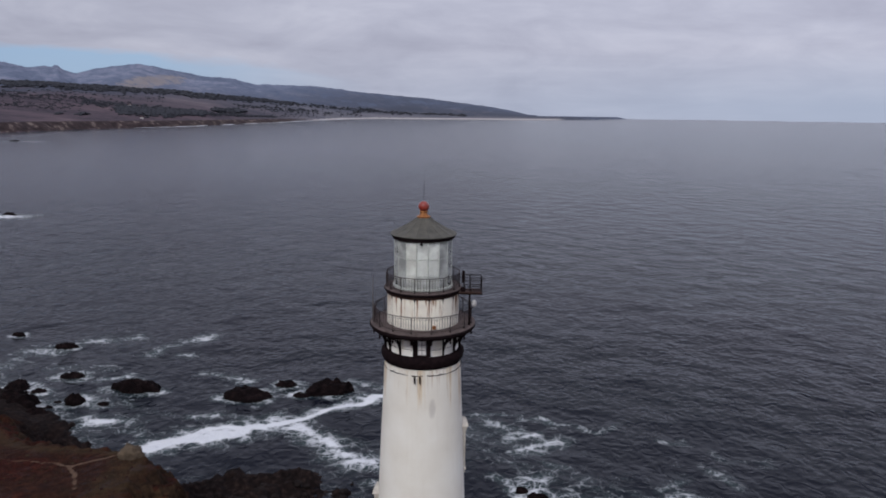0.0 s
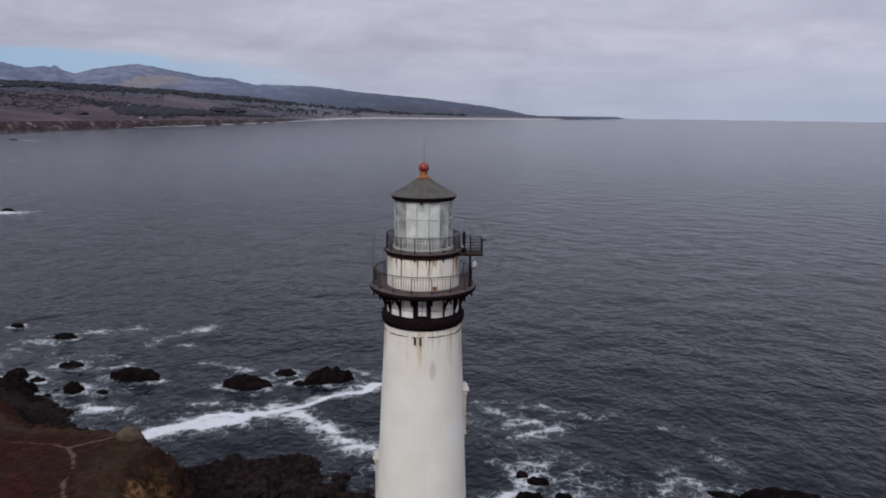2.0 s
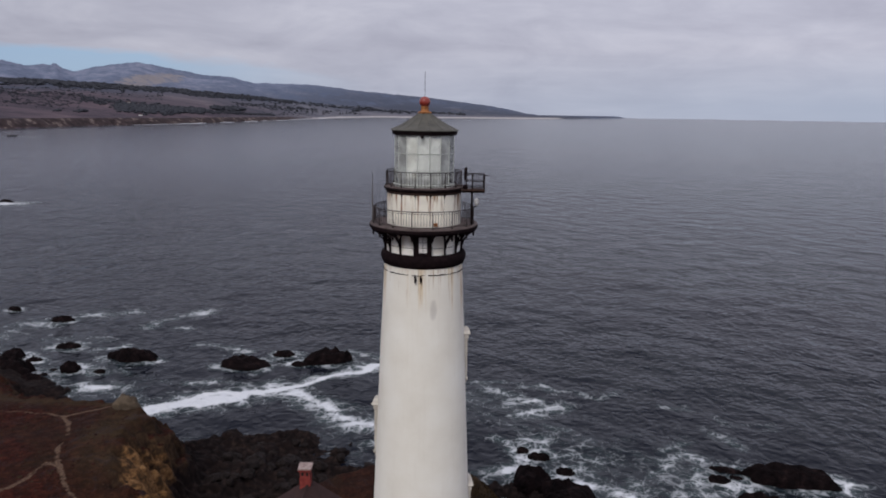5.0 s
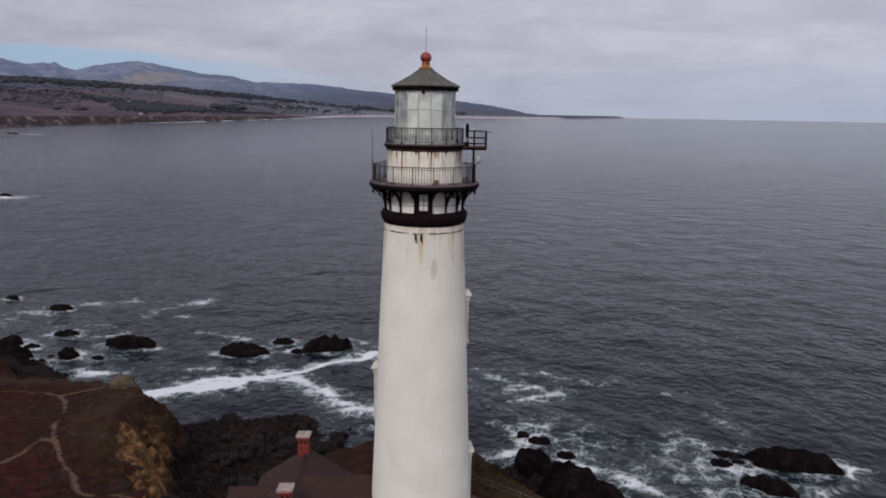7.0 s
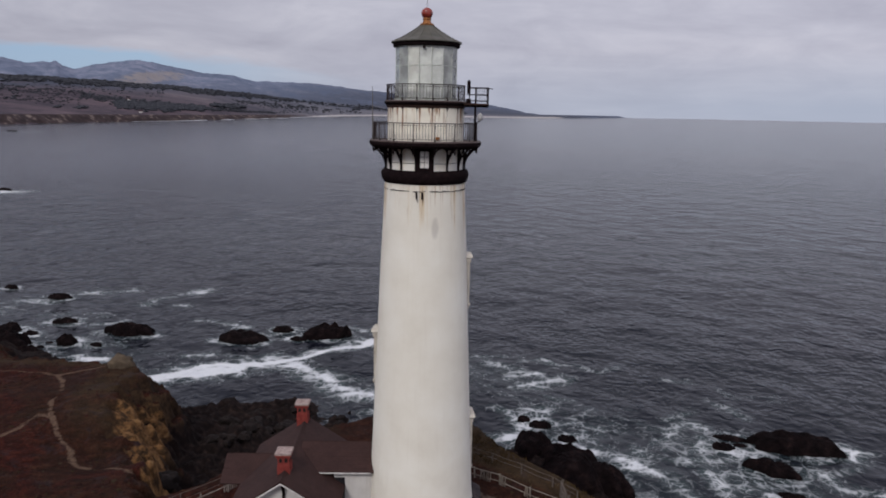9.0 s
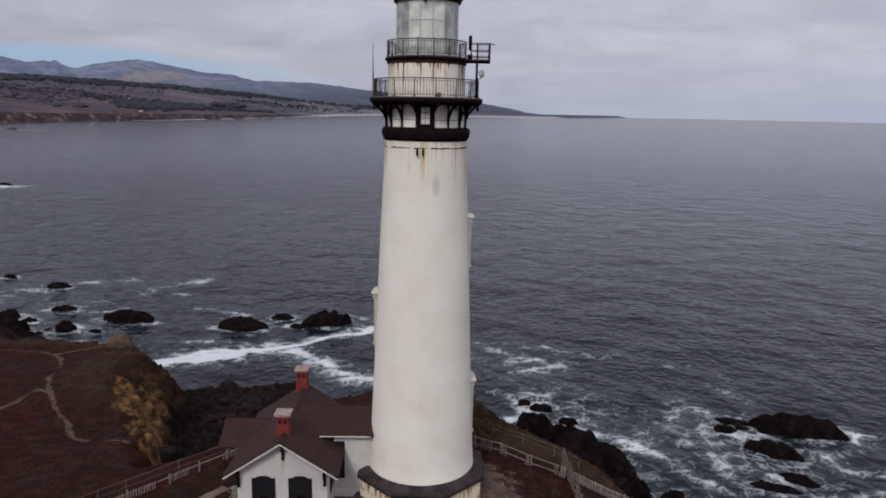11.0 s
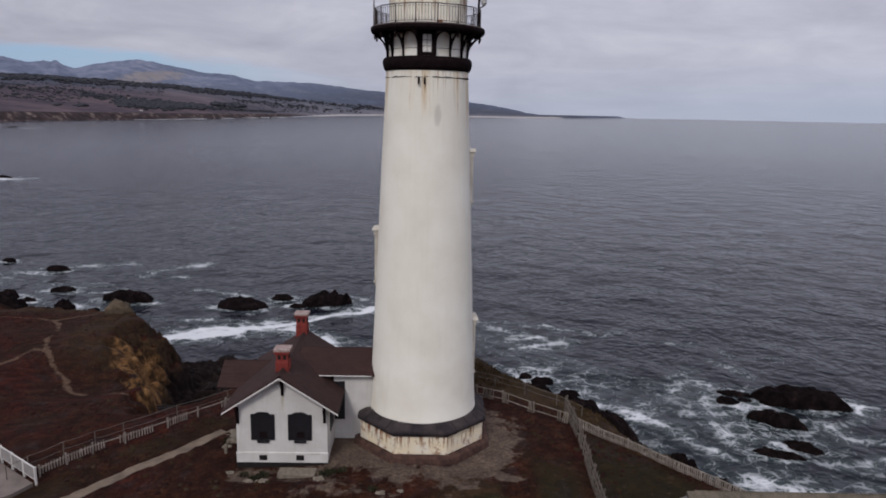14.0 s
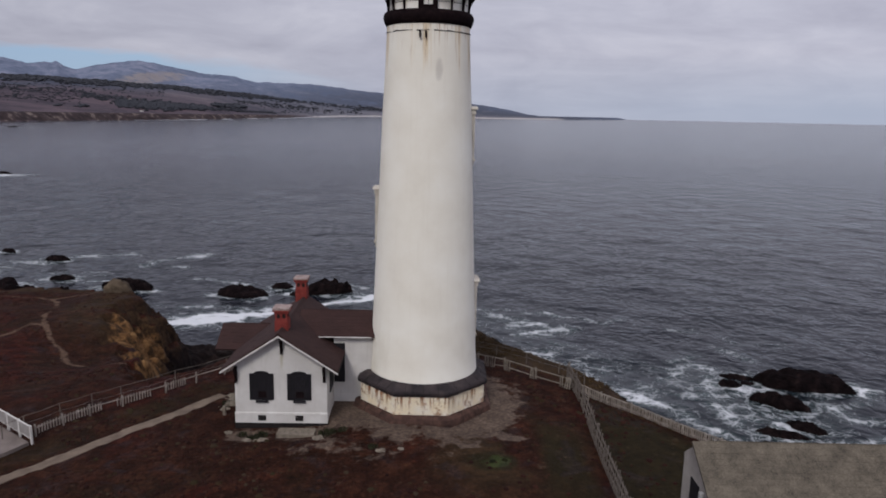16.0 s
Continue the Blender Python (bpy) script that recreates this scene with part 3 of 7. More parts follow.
def line_distance(px, py, pts):
    best = np.full(px.shape, 1e12)
    for (ax, ay), (bx, by) in zip(pts, pts[1:]):
        dx, dy = bx - ax, by - ay
        t = np.clip(((px - ax) * dx + (py - ay) * dy) / (dx * dx + dy * dy), 0, 1)
        best = np.minimum(best, (px - ax - t * dx) ** 2 + (py - ay - t * dy) ** 2)
    return np.sqrt(best)


def grid_lines(lo, hi, step, far_lo, far_hi, grow=1.12):
    """Even lines from lo to hi, then ever wider ones out to far_lo and far_hi."""
    mid = list(np.arange(lo, hi + step / 2, step))
    s, up = step, [mid[-1]]
    while up[-1] < far_hi:
        s *= grow
        up.append(min(up[-1] + s, far_hi))
    s, down = step, [mid[0]]
    while down[-1] > far_lo:
        s *= grow
        down.append(max(down[-1] - s, far_lo))
    return np.array(down[:0:-1] + mid + up[1:])


def sheet(name, xs, ys, height, material, keep=None, attributes=None):
    X, Y = np.meshgrid(xs, ys)
    Z = height(X, Y)
    nx, ny = len(xs), len(ys)
    idx = np.arange(nx * ny).reshape(ny, nx)
    quads = np.stack([idx[:-1, :-1], idx[:-1, 1:], idx[1:, 1:], idx[1:, :-1]], -1).reshape(-1, 4)
    verts = np.stack([X.ravel(), Y.ravel(), Z.ravel()], 1)
    if keep is not None:
        k = keep(X, Y, Z).ravel()
        quads = quads[k[quads].any(1)]
        used = np.unique(quads)
        remap = np.zeros(nx * ny, int)
        remap[used] = np.arange(len(used))
        quads, verts = remap[quads], verts[used]
    else:
        used = np.arange(nx * ny)
    me = bpy.data.meshes.new(name)
    me.vertices.add(len(verts))
    me.vertices.foreach_set("co", verts.astype(np.float32).ravel())
    me.loops.add(len(quads) * 4)
    me.loops.foreach_set("vertex_index", quads.astype(np.int32).ravel())
    me.polygons.add(len(quads))
    me.polygons.foreach_set("loop_start", np.arange(0, len(quads) * 4, 4, dtype=np.int32))
    me.update(calc_edges=True)
    me.polygons.foreach_set("use_smooth", [True] * len(quads))
    for key, fn in (attributes or {}).items():
        at = me.attributes.new(key, "FLOAT", "POINT")
        at.data.foreach_set("value", fn(X, Y, Z).ravel()[used].astype(np.float32))
    me.materials.append(material)
    return new(name, me)

# ---- the coast ----
SEA = -16.2
# top edge of the bluff, round the point, and the line where rock meets water
BLUFF = [(2500, -2500), (120, -90), (45, -42), (25, -14), (17.6, -2.3), (14.3, 1.9), (11.3, 6.6), (8.1, 10.3), (6.1, 12.9), (4.2, 16.4), (0.6, 18.2), (-5.0, 18.4),
         (-9.5, 15.5), (-12.4, 10.4), (-15.3, 7.0), (-17.4, 4.9), (-19.6, 4.0), (-21.4, 4.9), (-22.6, 7.6), (-24.0, 10.3), (-26.0, 13.0), (-29.0, 17.0), (-31.8, 21.5), (-34.0, 26.0), (-34.4, 29.5), (-34.2, 32.5), (-35.6, 35.6), (-38.5, 38.0),
         (-43.0, 39.0), (-50.0, 39.5), (-58.0, 45.0), (-68.0, 54.0), (-82.0, 62.0), (-140, 75), (-600, 110), (-2500, 200), (-2500, -2500)]
WATERLINE = [(2600, -2400), (150, -50), (70, -18), (40, 6), (31, 22), (28, 27), (24, 29.5), (23.6, 33), (22.6, 36.5), (20, 39.5), (16.6, 40), (15.6, 43),
             (12, 42.5), (7, 42), (0, 45), (-7, 47), (-11.2, 48.5), (-12.5, 54), (-18, 57.3), (-25, 55.8), (-31, 56.2), (-36, 53), (-40, 53.5), (-46, 57),
             (-54, 60), (-61, 67), (-68, 74.5), (-78, 84), (-90, 92), (-150, 110), (-620, 150), (-2600, 260), (-2600, -2600), (2600, -2600)]
PATHS = [[(-64, 40), (-51.2, 35.7), (-46.2, 35.4), (-43.9, 34.4), (-41.5, 31.2), (-40.1, 28.2), (-39.1, 24.0), (-37.0, 20.2), (-35.4, 18.0), (-33.0, 14.9), (-30.4, 12.4), (-28.8, 11.9)],
         [(-27.3, 11.6), (-25.8, 10.5), (-23.8, 8.9)], [(-43.9, 34.4), (-39.5, 36.5)], [(-36.8, 20.0), (-38.5, 20.6), (-38.6, 18.6), (-38.7, 15.6), (-44, 10)]]


OCHRE = [(-30.6, 26.5), (-29.4, 22.5), (-27.2, 17.6), (-24.6, 13.8), (-22.0, 10.2), (-19.8, 8.0)]


def plateau(x, y):
    r = np.hypot(x, y)
    z = -0.055 * np.maximum(r - 6.5, 0)
    z = np.maximum(z, -2.7 + 0.25 * np.sin(x * 0.07))
    z = z - 1.9 * np.exp(-(((x + 28.5) / 5.5) ** 2 + ((y - 14) / 6.5) ** 2))
    z = z - 0.9 * smoothstep(y, 24, 36) + 0.6 * np.exp(-(((x + 37) / 4.0) ** 2 + ((y - 35) / 3.5) ** 2)) - 2.2 * smoothstep(x, -47, -60) * smoothstep(y, 33, 44)
    z = z - 0.36 * np.exp(-(((x + 8.3) / 3.4) ** 4 + ((y + 5.2) / 1.1) ** 2))
    # the apron sinks at the tower's south-east corner, and east of the fence the ground lies lower
    z = z - 0.24 * np.exp(-(((x - 3.2) / 2.6) ** 2 + ((y + 4.4) / 2.4) ** 2))
    z = z - 0.55 * smoothstep(x, 9.6, 12.0) * smoothstep(y, 6.0, 0.5)
    return z + 0.16 * (fbm(x * 0.5, y * 0.5, 4) - 0.5) * smoothstep(r, 5, 9) + 0.5 * (fbm(x * 0.12 + 4, y * 0.12, 3) - 0.5) * smoothstep(r, 9, 24)


def land_height(x, y):
    ragged = smoothstep(np.hypot(x, y), 11, 24)
    wx = x + (2.6 * (fbm(x * 0.22, y * 0.22 + 31, 3) - 0.5) + 3.0 * (ridged(x * 0.45 + 3, y * 0.45, 3) - 0.6)) * ragged
    wy = y + (2.6 * (fbm(x * 0.22 + 57, y * 0.22, 3) - 0.5) + 2.0 * (ridged(x * 0.45 + 13, y * 0.45 + 5, 3) - 0.6)) * ragged
    d_top, d_water = signed_distance(wx, wy, BLUFF), signed_distance(wx, wy, WATERLINE)
    top = plateau(x, y)
    out = np.maximum(-d_top, 0)
    s = out / (out + np.maximum(d_water, 0.0) + 1e-6)
    reach = out + np.maximum(d_water, 0)
    foot = -11.6 + 2.2 * (fbm(x * 0.09 + 3, y * 0.09 + 8, 3) - 0.5)
    knee = np.clip(6.0 / np.maximum(reach, 1.0), 0.2, 0.8)
    knee = knee * (1 - 0.45 * np.exp(-(((x + 20) / 8) ** 2 + ((y - 10) / 8) ** 2)))
    drop = np.clip(s / knee, 0, 1)
    cliff = top + (foot - top) * (0.35 * drop + 0.65 * drop ** 1.6)
    shelf = foot + (SEA - 0.3 - foot) * np.clip((s - knee) / (1 - knee), 0, 1) ** 0.8
    z = np.where(d_top > 0, top, np.where(s < knee, cliff, shelf))
    rough = smoothstep(out, 0.2, 3.5) * np.where(d_water > 0, 1, 0)
    low = smoothstep(s, knee * 0.7, knee * 1.1)
    face = smoothstep(line_distance(x, y, OCHRE), 6.0, 2.0) * smoothstep(out, 0.0, 1.5)
    z = z + rough * (1 - 0.75 * face) * (1.7 * (ridged(x * 0.19, y * 0.19) - 0.62) * (1 + 1.0 * low) + 0.95 * (ridged(x * 0.62 + 9, y * 0.62) - 0.6) * (0.8 + 0.6 * low))
    z = np.maximum(z - 3.2 * smoothstep(out, 0.2, 3.0) * np.exp(-(((x + 17) / 7) ** 2 + ((y - 12) / 7) ** 2)), SEA - 0.3)
    z = z + face * (0.5 * (ridged(x * 0.16 + 3, y * 0.22, 3) - 0.62) + 0.26 * (ridged(x * 0.9, y * 0.9 + 4, 3) - 0.6))
    return np.where(d_water > 0, z, SEA - 0.4 - 0.35 * np.minimum(-d_water, 30))


def bare_earth(X, Y, Z):
    r = np.hypot(X, Y)
    apron = (0.12 + 0.16 * smoothstep(X, 0.0, 3.0) + 1.25 * fbm(X * 0.55, Y * 0.55, 3)) * smoothstep(r, 8.3, 5.2) * smoothstep(Y, 6.0, 1.0)
    yard = 0.8 * smoothstep(np.abs(X + 5.0), 2.0, 0.6) * smoothstep(np.abs(Y + 3.0), 3.0, 1.0)
    trod = np.zeros_like(X)
    for p in PATHS:
        trod = np.maximum(trod, (0.24 + 0.9 * fbm(X * 0.3 + 5, Y * 0.3, 2)) * smoothstep(line_distance(X + 1.2 * (fbm(X * 0.4, Y * 0.4, 3) - 0.5), Y + 1.2 * (fbm(X * 0.4 + 9, Y * 0.4, 3) - 0.5), p), 0.50, 0.05))
    sx, sy = X + 1.8 * (fbm(X * 0.7, Y * 0.7 + 3, 3) - 0.5), Y + 1.8 * (fbm(X * 0.7 + 8, Y * 0.7, 3) - 0.5)
    spots = 0.9 * np.maximum(smoothstep(np.hypot((sx - 4.7) / 1.9, (sy + 5.5) / 1.0), 1.2, 0.2), smoothstep(np.hypot((sx - 2.9) / 1.4, (sy + 6.9) / 0.7), 1.2, 0.2)) * (0.1 + 1.5 * fbm(X * 1.1, Y * 1.1, 3))
    debris = (0.02 + 0.72 * fbm(X * 0.8 + 3, Y * 0.8, 4)) * smoothstep(np.hypot((X + 3.0) / 8.5, (Y + 7.2) / 3.0), 1.1, 0.4)
    return np.maximum.reduce([apron, debris, spots, yard, trod, (0.1 + 0.8 * fbm(X * 0.9, Y * 0.9, 3)) * smoothstep(np.abs(X + 8.3), 4.0, 2.6) * smoothstep(np.abs(Y + 5.4), 1.6, 0.5)])


def ochre_face(X, Y, Z):
    face = line_distance(X, Y, OCHRE)
    brink = smoothstep(signed_distance(X, Y, BLUFF) + 1.6 * (fbm(X * 0.5, Y * 0.5, 3) - 0.5), 0.9, -0.9)
    spur = 1.5 * smoothstep(line_distance(X + 1.4 * (fbm(X * 0.6, Y * 0.6, 3) - 0.5), Y + 1.4 * (fbm(X * 0.6 + 4, Y * 0.6, 3) - 0.5), [(-26.0, 14.6), (-22.8, 10.0), (-20.2, 7.6), (-18.4, 5.4)]), 1.3, 0.2) * (0.2 + fbm(X * 0.8, Y * 0.8, 3))
    nose = 1.2 * smoothstep(np.hypot((X + 29.5) / 4.6, (Y - 25.5) / 9.0), 1.0, 0.3)
    return np.clip(np.maximum(1.6 * smoothstep(fbm(X * 0.55 + 2, Y * 0.55, 4), 0.36, 0.56) * smoothstep(face, 4.6, 0.8) * (0.25 + 1.2 * fbm(X * 0.3, Y * 0.3, 3)), nose * (0.3 + 1.1 * fbm(X * 0.4 + 3, Y * 0.4, 3))) * brink + spur, 0, 1)


def lawn(X, Y, Z):
    yard = smoothstep(X, 10.2, 11.2) * smoothstep(Y, 3.5, 1.5) * smoothstep(X * 0.77 + Y * 0.64, 12.0, 9.0)
    verge = smoothstep(line_distance(X, Y, [(-23.0, -8.3), (-20.2, -4.6), (-17.0, -1.0), (-14.4, 1.6)]), 1.9, 0.8) * (0.5 + fbm(X * 0.4, Y * 0.4, 2))
    tuft = smoothstep(np.hypot(X - 4.1, (Y + 8.5) * 1.4), 1.9, 0.6)
    return np.clip(np.maximum.reduce([0.64 * yard, 0.30 * verge, tuft * (0.45 + 1.2 * fbm(X * 0.8, Y * 0.8, 3)), 0.6 * smoothstep(np.abs(X - 8.3), 2.0, 0.6) * smoothstep(Y, -1.5, -4.5) * (0.3 + fbm(X * 0.5, Y * 0.25, 3))]), 0, 1)


def dry_slope(X, Y, Z):
    d = signed_distance(X, Y, BLUFF)
    edge = smoothstep(X * 0.64 + Y * 0.77, 9.0, 10.2) * smoothstep(X, 1.0, 4.0)
    return edge * smoothstep(d, -6, 0) + 0.8 * smoothstep(np.abs(d - 0.5), 1.6, 0.2) * smoothstep(X, -34, -40) * smoothstep(Y, 30, 36) + 0.9 * smoothstep(np.abs(d - 1.5), 3.6, 1.0) * smoothstep(Y, 15, 22) * smoothstep(X, -27, -30) * smoothstep(X, -42, -38) * (0.3 + fbm(X * 0.4, Y * 0.4, 3)) + 0.85 * smoothstep(np.hypot((X - 5.0) / 6.5, (Y + 6.5) / 8.0), 1.0, 0.35) * smoothstep(fbm(X * 0.35 + 6, Y * 0.35, 4), 0.36, 0.6)


ground = sheet("ground", grid_lines(-66, 34, 0.27, -2500, 2500, 1.12), grid_lines(-18, 62, 0.27, -2500, 300, 1.12), land_height, MAT["ground"],
               keep=lambda X, Y, Z: Z > SEA - 4, attributes={"bare": bare_earth, "ochre": ochre_face, "lawn": lawn, "dry": dry_slope})
tagged(ground, "dark red-brown scrub headland with ochre cliffs and black rock", "ground", kind="structure")

# rocks awash: x, y, half length, half width, height, turn, where the summit stands
ROCKS_WEST = [(-60.3, 89.0, 4.8, 2.0, 1.7, 2, (-0.25, 0.0)), (-36.9, 85.6, 4.6, 2.4, 1.5, -6, (-0.45, 0.35)), (-21.8, 88.6, 4.7, 2.3, 2.1, 4, (0.5, 0.2)), (-30.4, 92.0, 2.3, 1.1, 0.9, 0, (-0.3, 0.0)),
              (-69.2, 81.8, 1.9, 1.4, 1.5, 10, (-0.2, 0.0)), (-76.6, 94.8, 3.0, 1.5, 0.9, 0, (0.3, 0.0)), (-84.2, 88.6, 3.0, 1.8, 1.3, -20, (0.1, 0.2)), (-79.0, 79.8, 4.6, 2.8, 2.4, -24, (-0.2, 0.2)),
              (-72.6, 75.2, 2.4, 1.6, 1.5, -20, (-0.1, 0.1)), (-87.6, 113.6, 2.6, 1.2, 1.0, 8, (-0.2, 0.0))]
ROCKS_SMALL = [(-26.8, 86.9, 1.7, 0.9, 0.55, -12, (0.2, 0.0)), (-78.7, 86.6, 1.6, 1.1, 0.8, 0, (0.1, 0.0)), (-63.4, 81.4, 1.3, 0.7, 0.5, -10, (0.2, 0.0)), (-72.9, 79.2, 1.0, 0.7, 0.45, 0, (0.0, 0.0)),
               (-81.2, 86.3, 0.9, 0.6, 0.4, 0, (0.0, 0.0)), (-72.4, 81.8, 0.9, 0.5, 0.4, 0, (0.0, 0.0)), (-104.0, 122.0, 1.6, 1.0, 0.7, 0, (0.0, 0.0))]
ROCKS_FAR = [(-228, 320, 3.0, 2.0, 1.1, 0, (0.2, 0.0)), (-223, 317, 1.4, 1.0, 0.6, 0, (0.0, 0.0)), (-700, 1105, 9, 3, 2.5, 0, (0.2, 0.0)), (-640, 1120, 3, 2, 1.5, 0, (0.0, 0.0)),
             (-745, 1560, 4, 2, 2.0, 0, (0.0, 0.0)), (-610, 1640, 5, 2, 2.0, 0, (0.0, 0.0))]
ROCKS_EAST = [(50.1, 44.6, 6.4, 2.3, 2.2, -10, (-0.35, 0.1)), (44.0, 38.0, 3.3, 1.5, 1.5, -32, (-0.3, 0.1)), (39.8, 29.0, 2.9, 0.75, 0.95, -18, (-0.4, 0.0)), (43.2, 31.0, 2.0, 0.85, 1.0, -42, (0.2, 0.0)),
              (41.9, 47.1, 2.3, 0.75, 0.6, -14, (-0.2, 0.0)), (40.0, 44.4, 1.4, 0.8, 0.85, -10, (-0.2, 0.1)), (42.4, 45.2, 1.0, 0.5, 0.4, -6, (0.0, 0.0)), (15.6, 50.2, 1.7, 0.9, 0.75, -14, (0.2, 0.0)),
              (18.9, 45.8, 1.4, 0.8, 0.7, -20, (0.1, 0.0)), (13.6, 52.0, 0.9, 0.7, 0.6, 0, (0.0, 0.0))]
ROCKS = ROCKS_WEST + ROCKS_SMALL + ROCKS_FAR + ROCKS_EAST
# rocks at the foot of the bluff
SHORE_ROCKS = [(13.8, 41.2, 3.0, 2.2, 3.3, -14, (-0.2, 0.2)), (17.6, 37.2, 3.9, 2.5, 3.5, -32, (-0.1, 0.1)), (21.4, 33.0, 3.2, 2.1, 3.2, -36, (-0.2, 0.1)), (17.0, 33.2, 4.2, 2.8, 4.4, -24, (0.0, 0.0)),
               (25.6, 20.6, 2.4, 1.6, 4.4, -35, (0.0, 0.1)), (28.2, 16.8, 1.9, 1.2, 4.0, -30, (0.1, 0.0)), (22.6, 25.4, 1.8, 1.4, 3.4, -40, (0.0, 0.0))]
# standing foam: outline points, half width, density
FOAM_STREAK = [([(-47.5, 64.5), (-44.5, 67.0), (-41.3, 70.0), (-35.0, 72.6), (-28.5, 75.0)], 1.7, 1.3), ([(-46.0, 64.0), (-40.5, 67.5), (-34.0, 70.5)], 1.7, 1.3), ([(-36, 72.5), (-30, 73.5), (-25, 73.5)], 2.4, 1.1),
               ([(-28.5, 75.0), (-22.5, 78.6), (-17.5, 82.6), (-11, 87), (-2, 90)], 1.2, 1.27), ([(-31, 73.0), (-26, 72.4), (-22.5, 70.2), (-18.6, 66.8), (-14.5, 63.0), (-11.4, 61.4), (-9.3, 58.2)], 1.9, 1.08), ([(-46, 63), (-52, 70), (-62, 73)], 1.2, 0.66)]
FOAM_WEST_NEAR = [([(-63.2, 73.3), (-58.4, 75.0), (-55.2, 75.6)], 1.4, 1.05), ([(-68.6, 84.0), (-65.0, 82.8)], 1.2, 1.0), ([(-61.0, 84.8), (-58.5, 82), (-56.0, 79.4)], 0.9, 0.7),
                  ([(-33.2, 82.0), (-32.4, 85.5), (-31.6, 89)], 1.5, 0.78), ([(-44.5, 76.6), (-37.6, 77.8)], 0.9, 0.72), ([(-52, 72), (-49, 76)], 1.4, 0.5)]
FOAM_WEST_OFF = [([(-94, 111.8), (-88.5, 110.2)], 1.7, 1.05), ([(-83, 117), (-74, 120.4)], 2.4, 0.82), ([(-66.6, 109.8), (-62.5, 117), (-56, 123.5)], 1.7, 0.86),
                 ([(-59.2, 108.7), (-55.1, 109.0)], 0.9, 0.7), ([(-95, 98), (-93, 107)], 3.0, 0.6), ([(-82, 101), (-72, 99)], 2.2, 0.55),
                 ([(-48.6, 98.6), (-44.6, 96.9), (-39.4, 94.4)], 1.2, 0.85), ([(-68.8, 93.5), (-66.2, 97.0), (-62, 93.5)], 1.1, 0.85), ([(-17.7, 93.0), (-12.7, 91.6), (-6, 93)], 1.2, 0.72)]
FOAM_OFF_POINT = [([(8, 70), (16, 58), (26, 50), (36, 44)], 6.0, 0.42), ([(8.5, 79.2), (11.1, 80.1), (13.6, 79.6)], 0.8, 0.74), ([(9.1, 76.6), (12.0, 73.5), (15.0, 72.5), (14.0, 69.2)], 1.2, 0.80), ([(15.1, 76.6), (19.4, 77.3), (21.7, 74.1), (24.0, 74.1)], 0.6, 0.74),
                  ([(16.6, 69.9), (18.5, 70.6), (19.8, 68.0)], 0.7, 0.84), ([(14.8, 64.3), (17.7, 65.1), (20.9, 67.0)], 1.3, 0.95), ([(12.2, 64.0), (13.7, 63.1)], 0.7, 0.72),
                  ([(17.1, 60.0), (18.9, 58.1), (22.5, 56.4)], 1.0, 0.86), ([(11.8, 51.3), (12.8, 54.2), (14.9, 54.7), (16.8, 52.0)], 0.8, 0.82), ([(18.6, 49.1), (20.3, 50.6), (21.7, 49.2), (23.2, 48.6), (24.1, 45.1)], 0.9, 0.80)]
FOAM_POINT = [              ([(10.6, 54.0), (10.8, 50.0), (12.5, 47)], 0.9, 0.86), ([(12.8, 50.4), (14.4, 52.6), (17.4, 51.6), (18.2, 49.0)], 0.8, 1.0), ([(9.6, 46.0), (13.0, 47.6), (14.6, 46.6)], 1.7, 1.08),
              ([(15.2, 45.8), (19.4, 42.6)], 1.1, 1.05), ([(21.2, 41.0), (24.0, 41.0), (26.1, 39.4)], 0.9, 1.08), ([(25.0, 37.2), (27.6, 36.0), (30.1, 34.8)], 0.9, 1.0),
              ([(21.5, 47.4), (23.6, 43.5)], 1.0, 0.72)]
FOAM_EAST_NEAR = [([(27.6, 37.8), (29.0, 36.4), (30.5, 34.4)], 0.9, 1.1), ([(29.6, 42.4), (31.0, 46.4), (33.6, 50.0), (37.4, 52.4), (39.6, 50.0)], 1.0, 0.8), ([(32.6, 41.4), (36.6, 44.0), (38.4, 47.4)], 1.0, 0.74),
                  ([(34.7, 41.4), (38.5, 41.2), (41, 42.2)], 1.3, 0.92), ([(35.8, 37.7), (40.0, 36.6), (43.2, 33.8), (46.5, 32.0)], 1.1, 0.84), ([(30, 33), (33, 30), (33.5, 28)], 1.1, 0.95),
                  ([(32, 24), (36, 21.5), (40, 19)], 1.4, 0.9)]
FOAM_EAST_ROCKS = [([(47.4, 38.6), (50.6, 34.4), (55.0, 33.4), (60, 32)], 0.9, 0.96), ([(38.6, 35.9), (40.7, 33.2), (46.0, 35.2)], 0.9, 0.8), ([(36, 31), (38, 33.5), (36, 36)], 1.2, 0.7),
                   ([(44, 27), (48, 29), (52, 28)], 1.0, 0.72), ([(50, 38), (55, 39.4), (60, 42)], 1.1, 0.62), ([(44, 22), (52, 22), (60, 18)], 1.2, 0.6)]
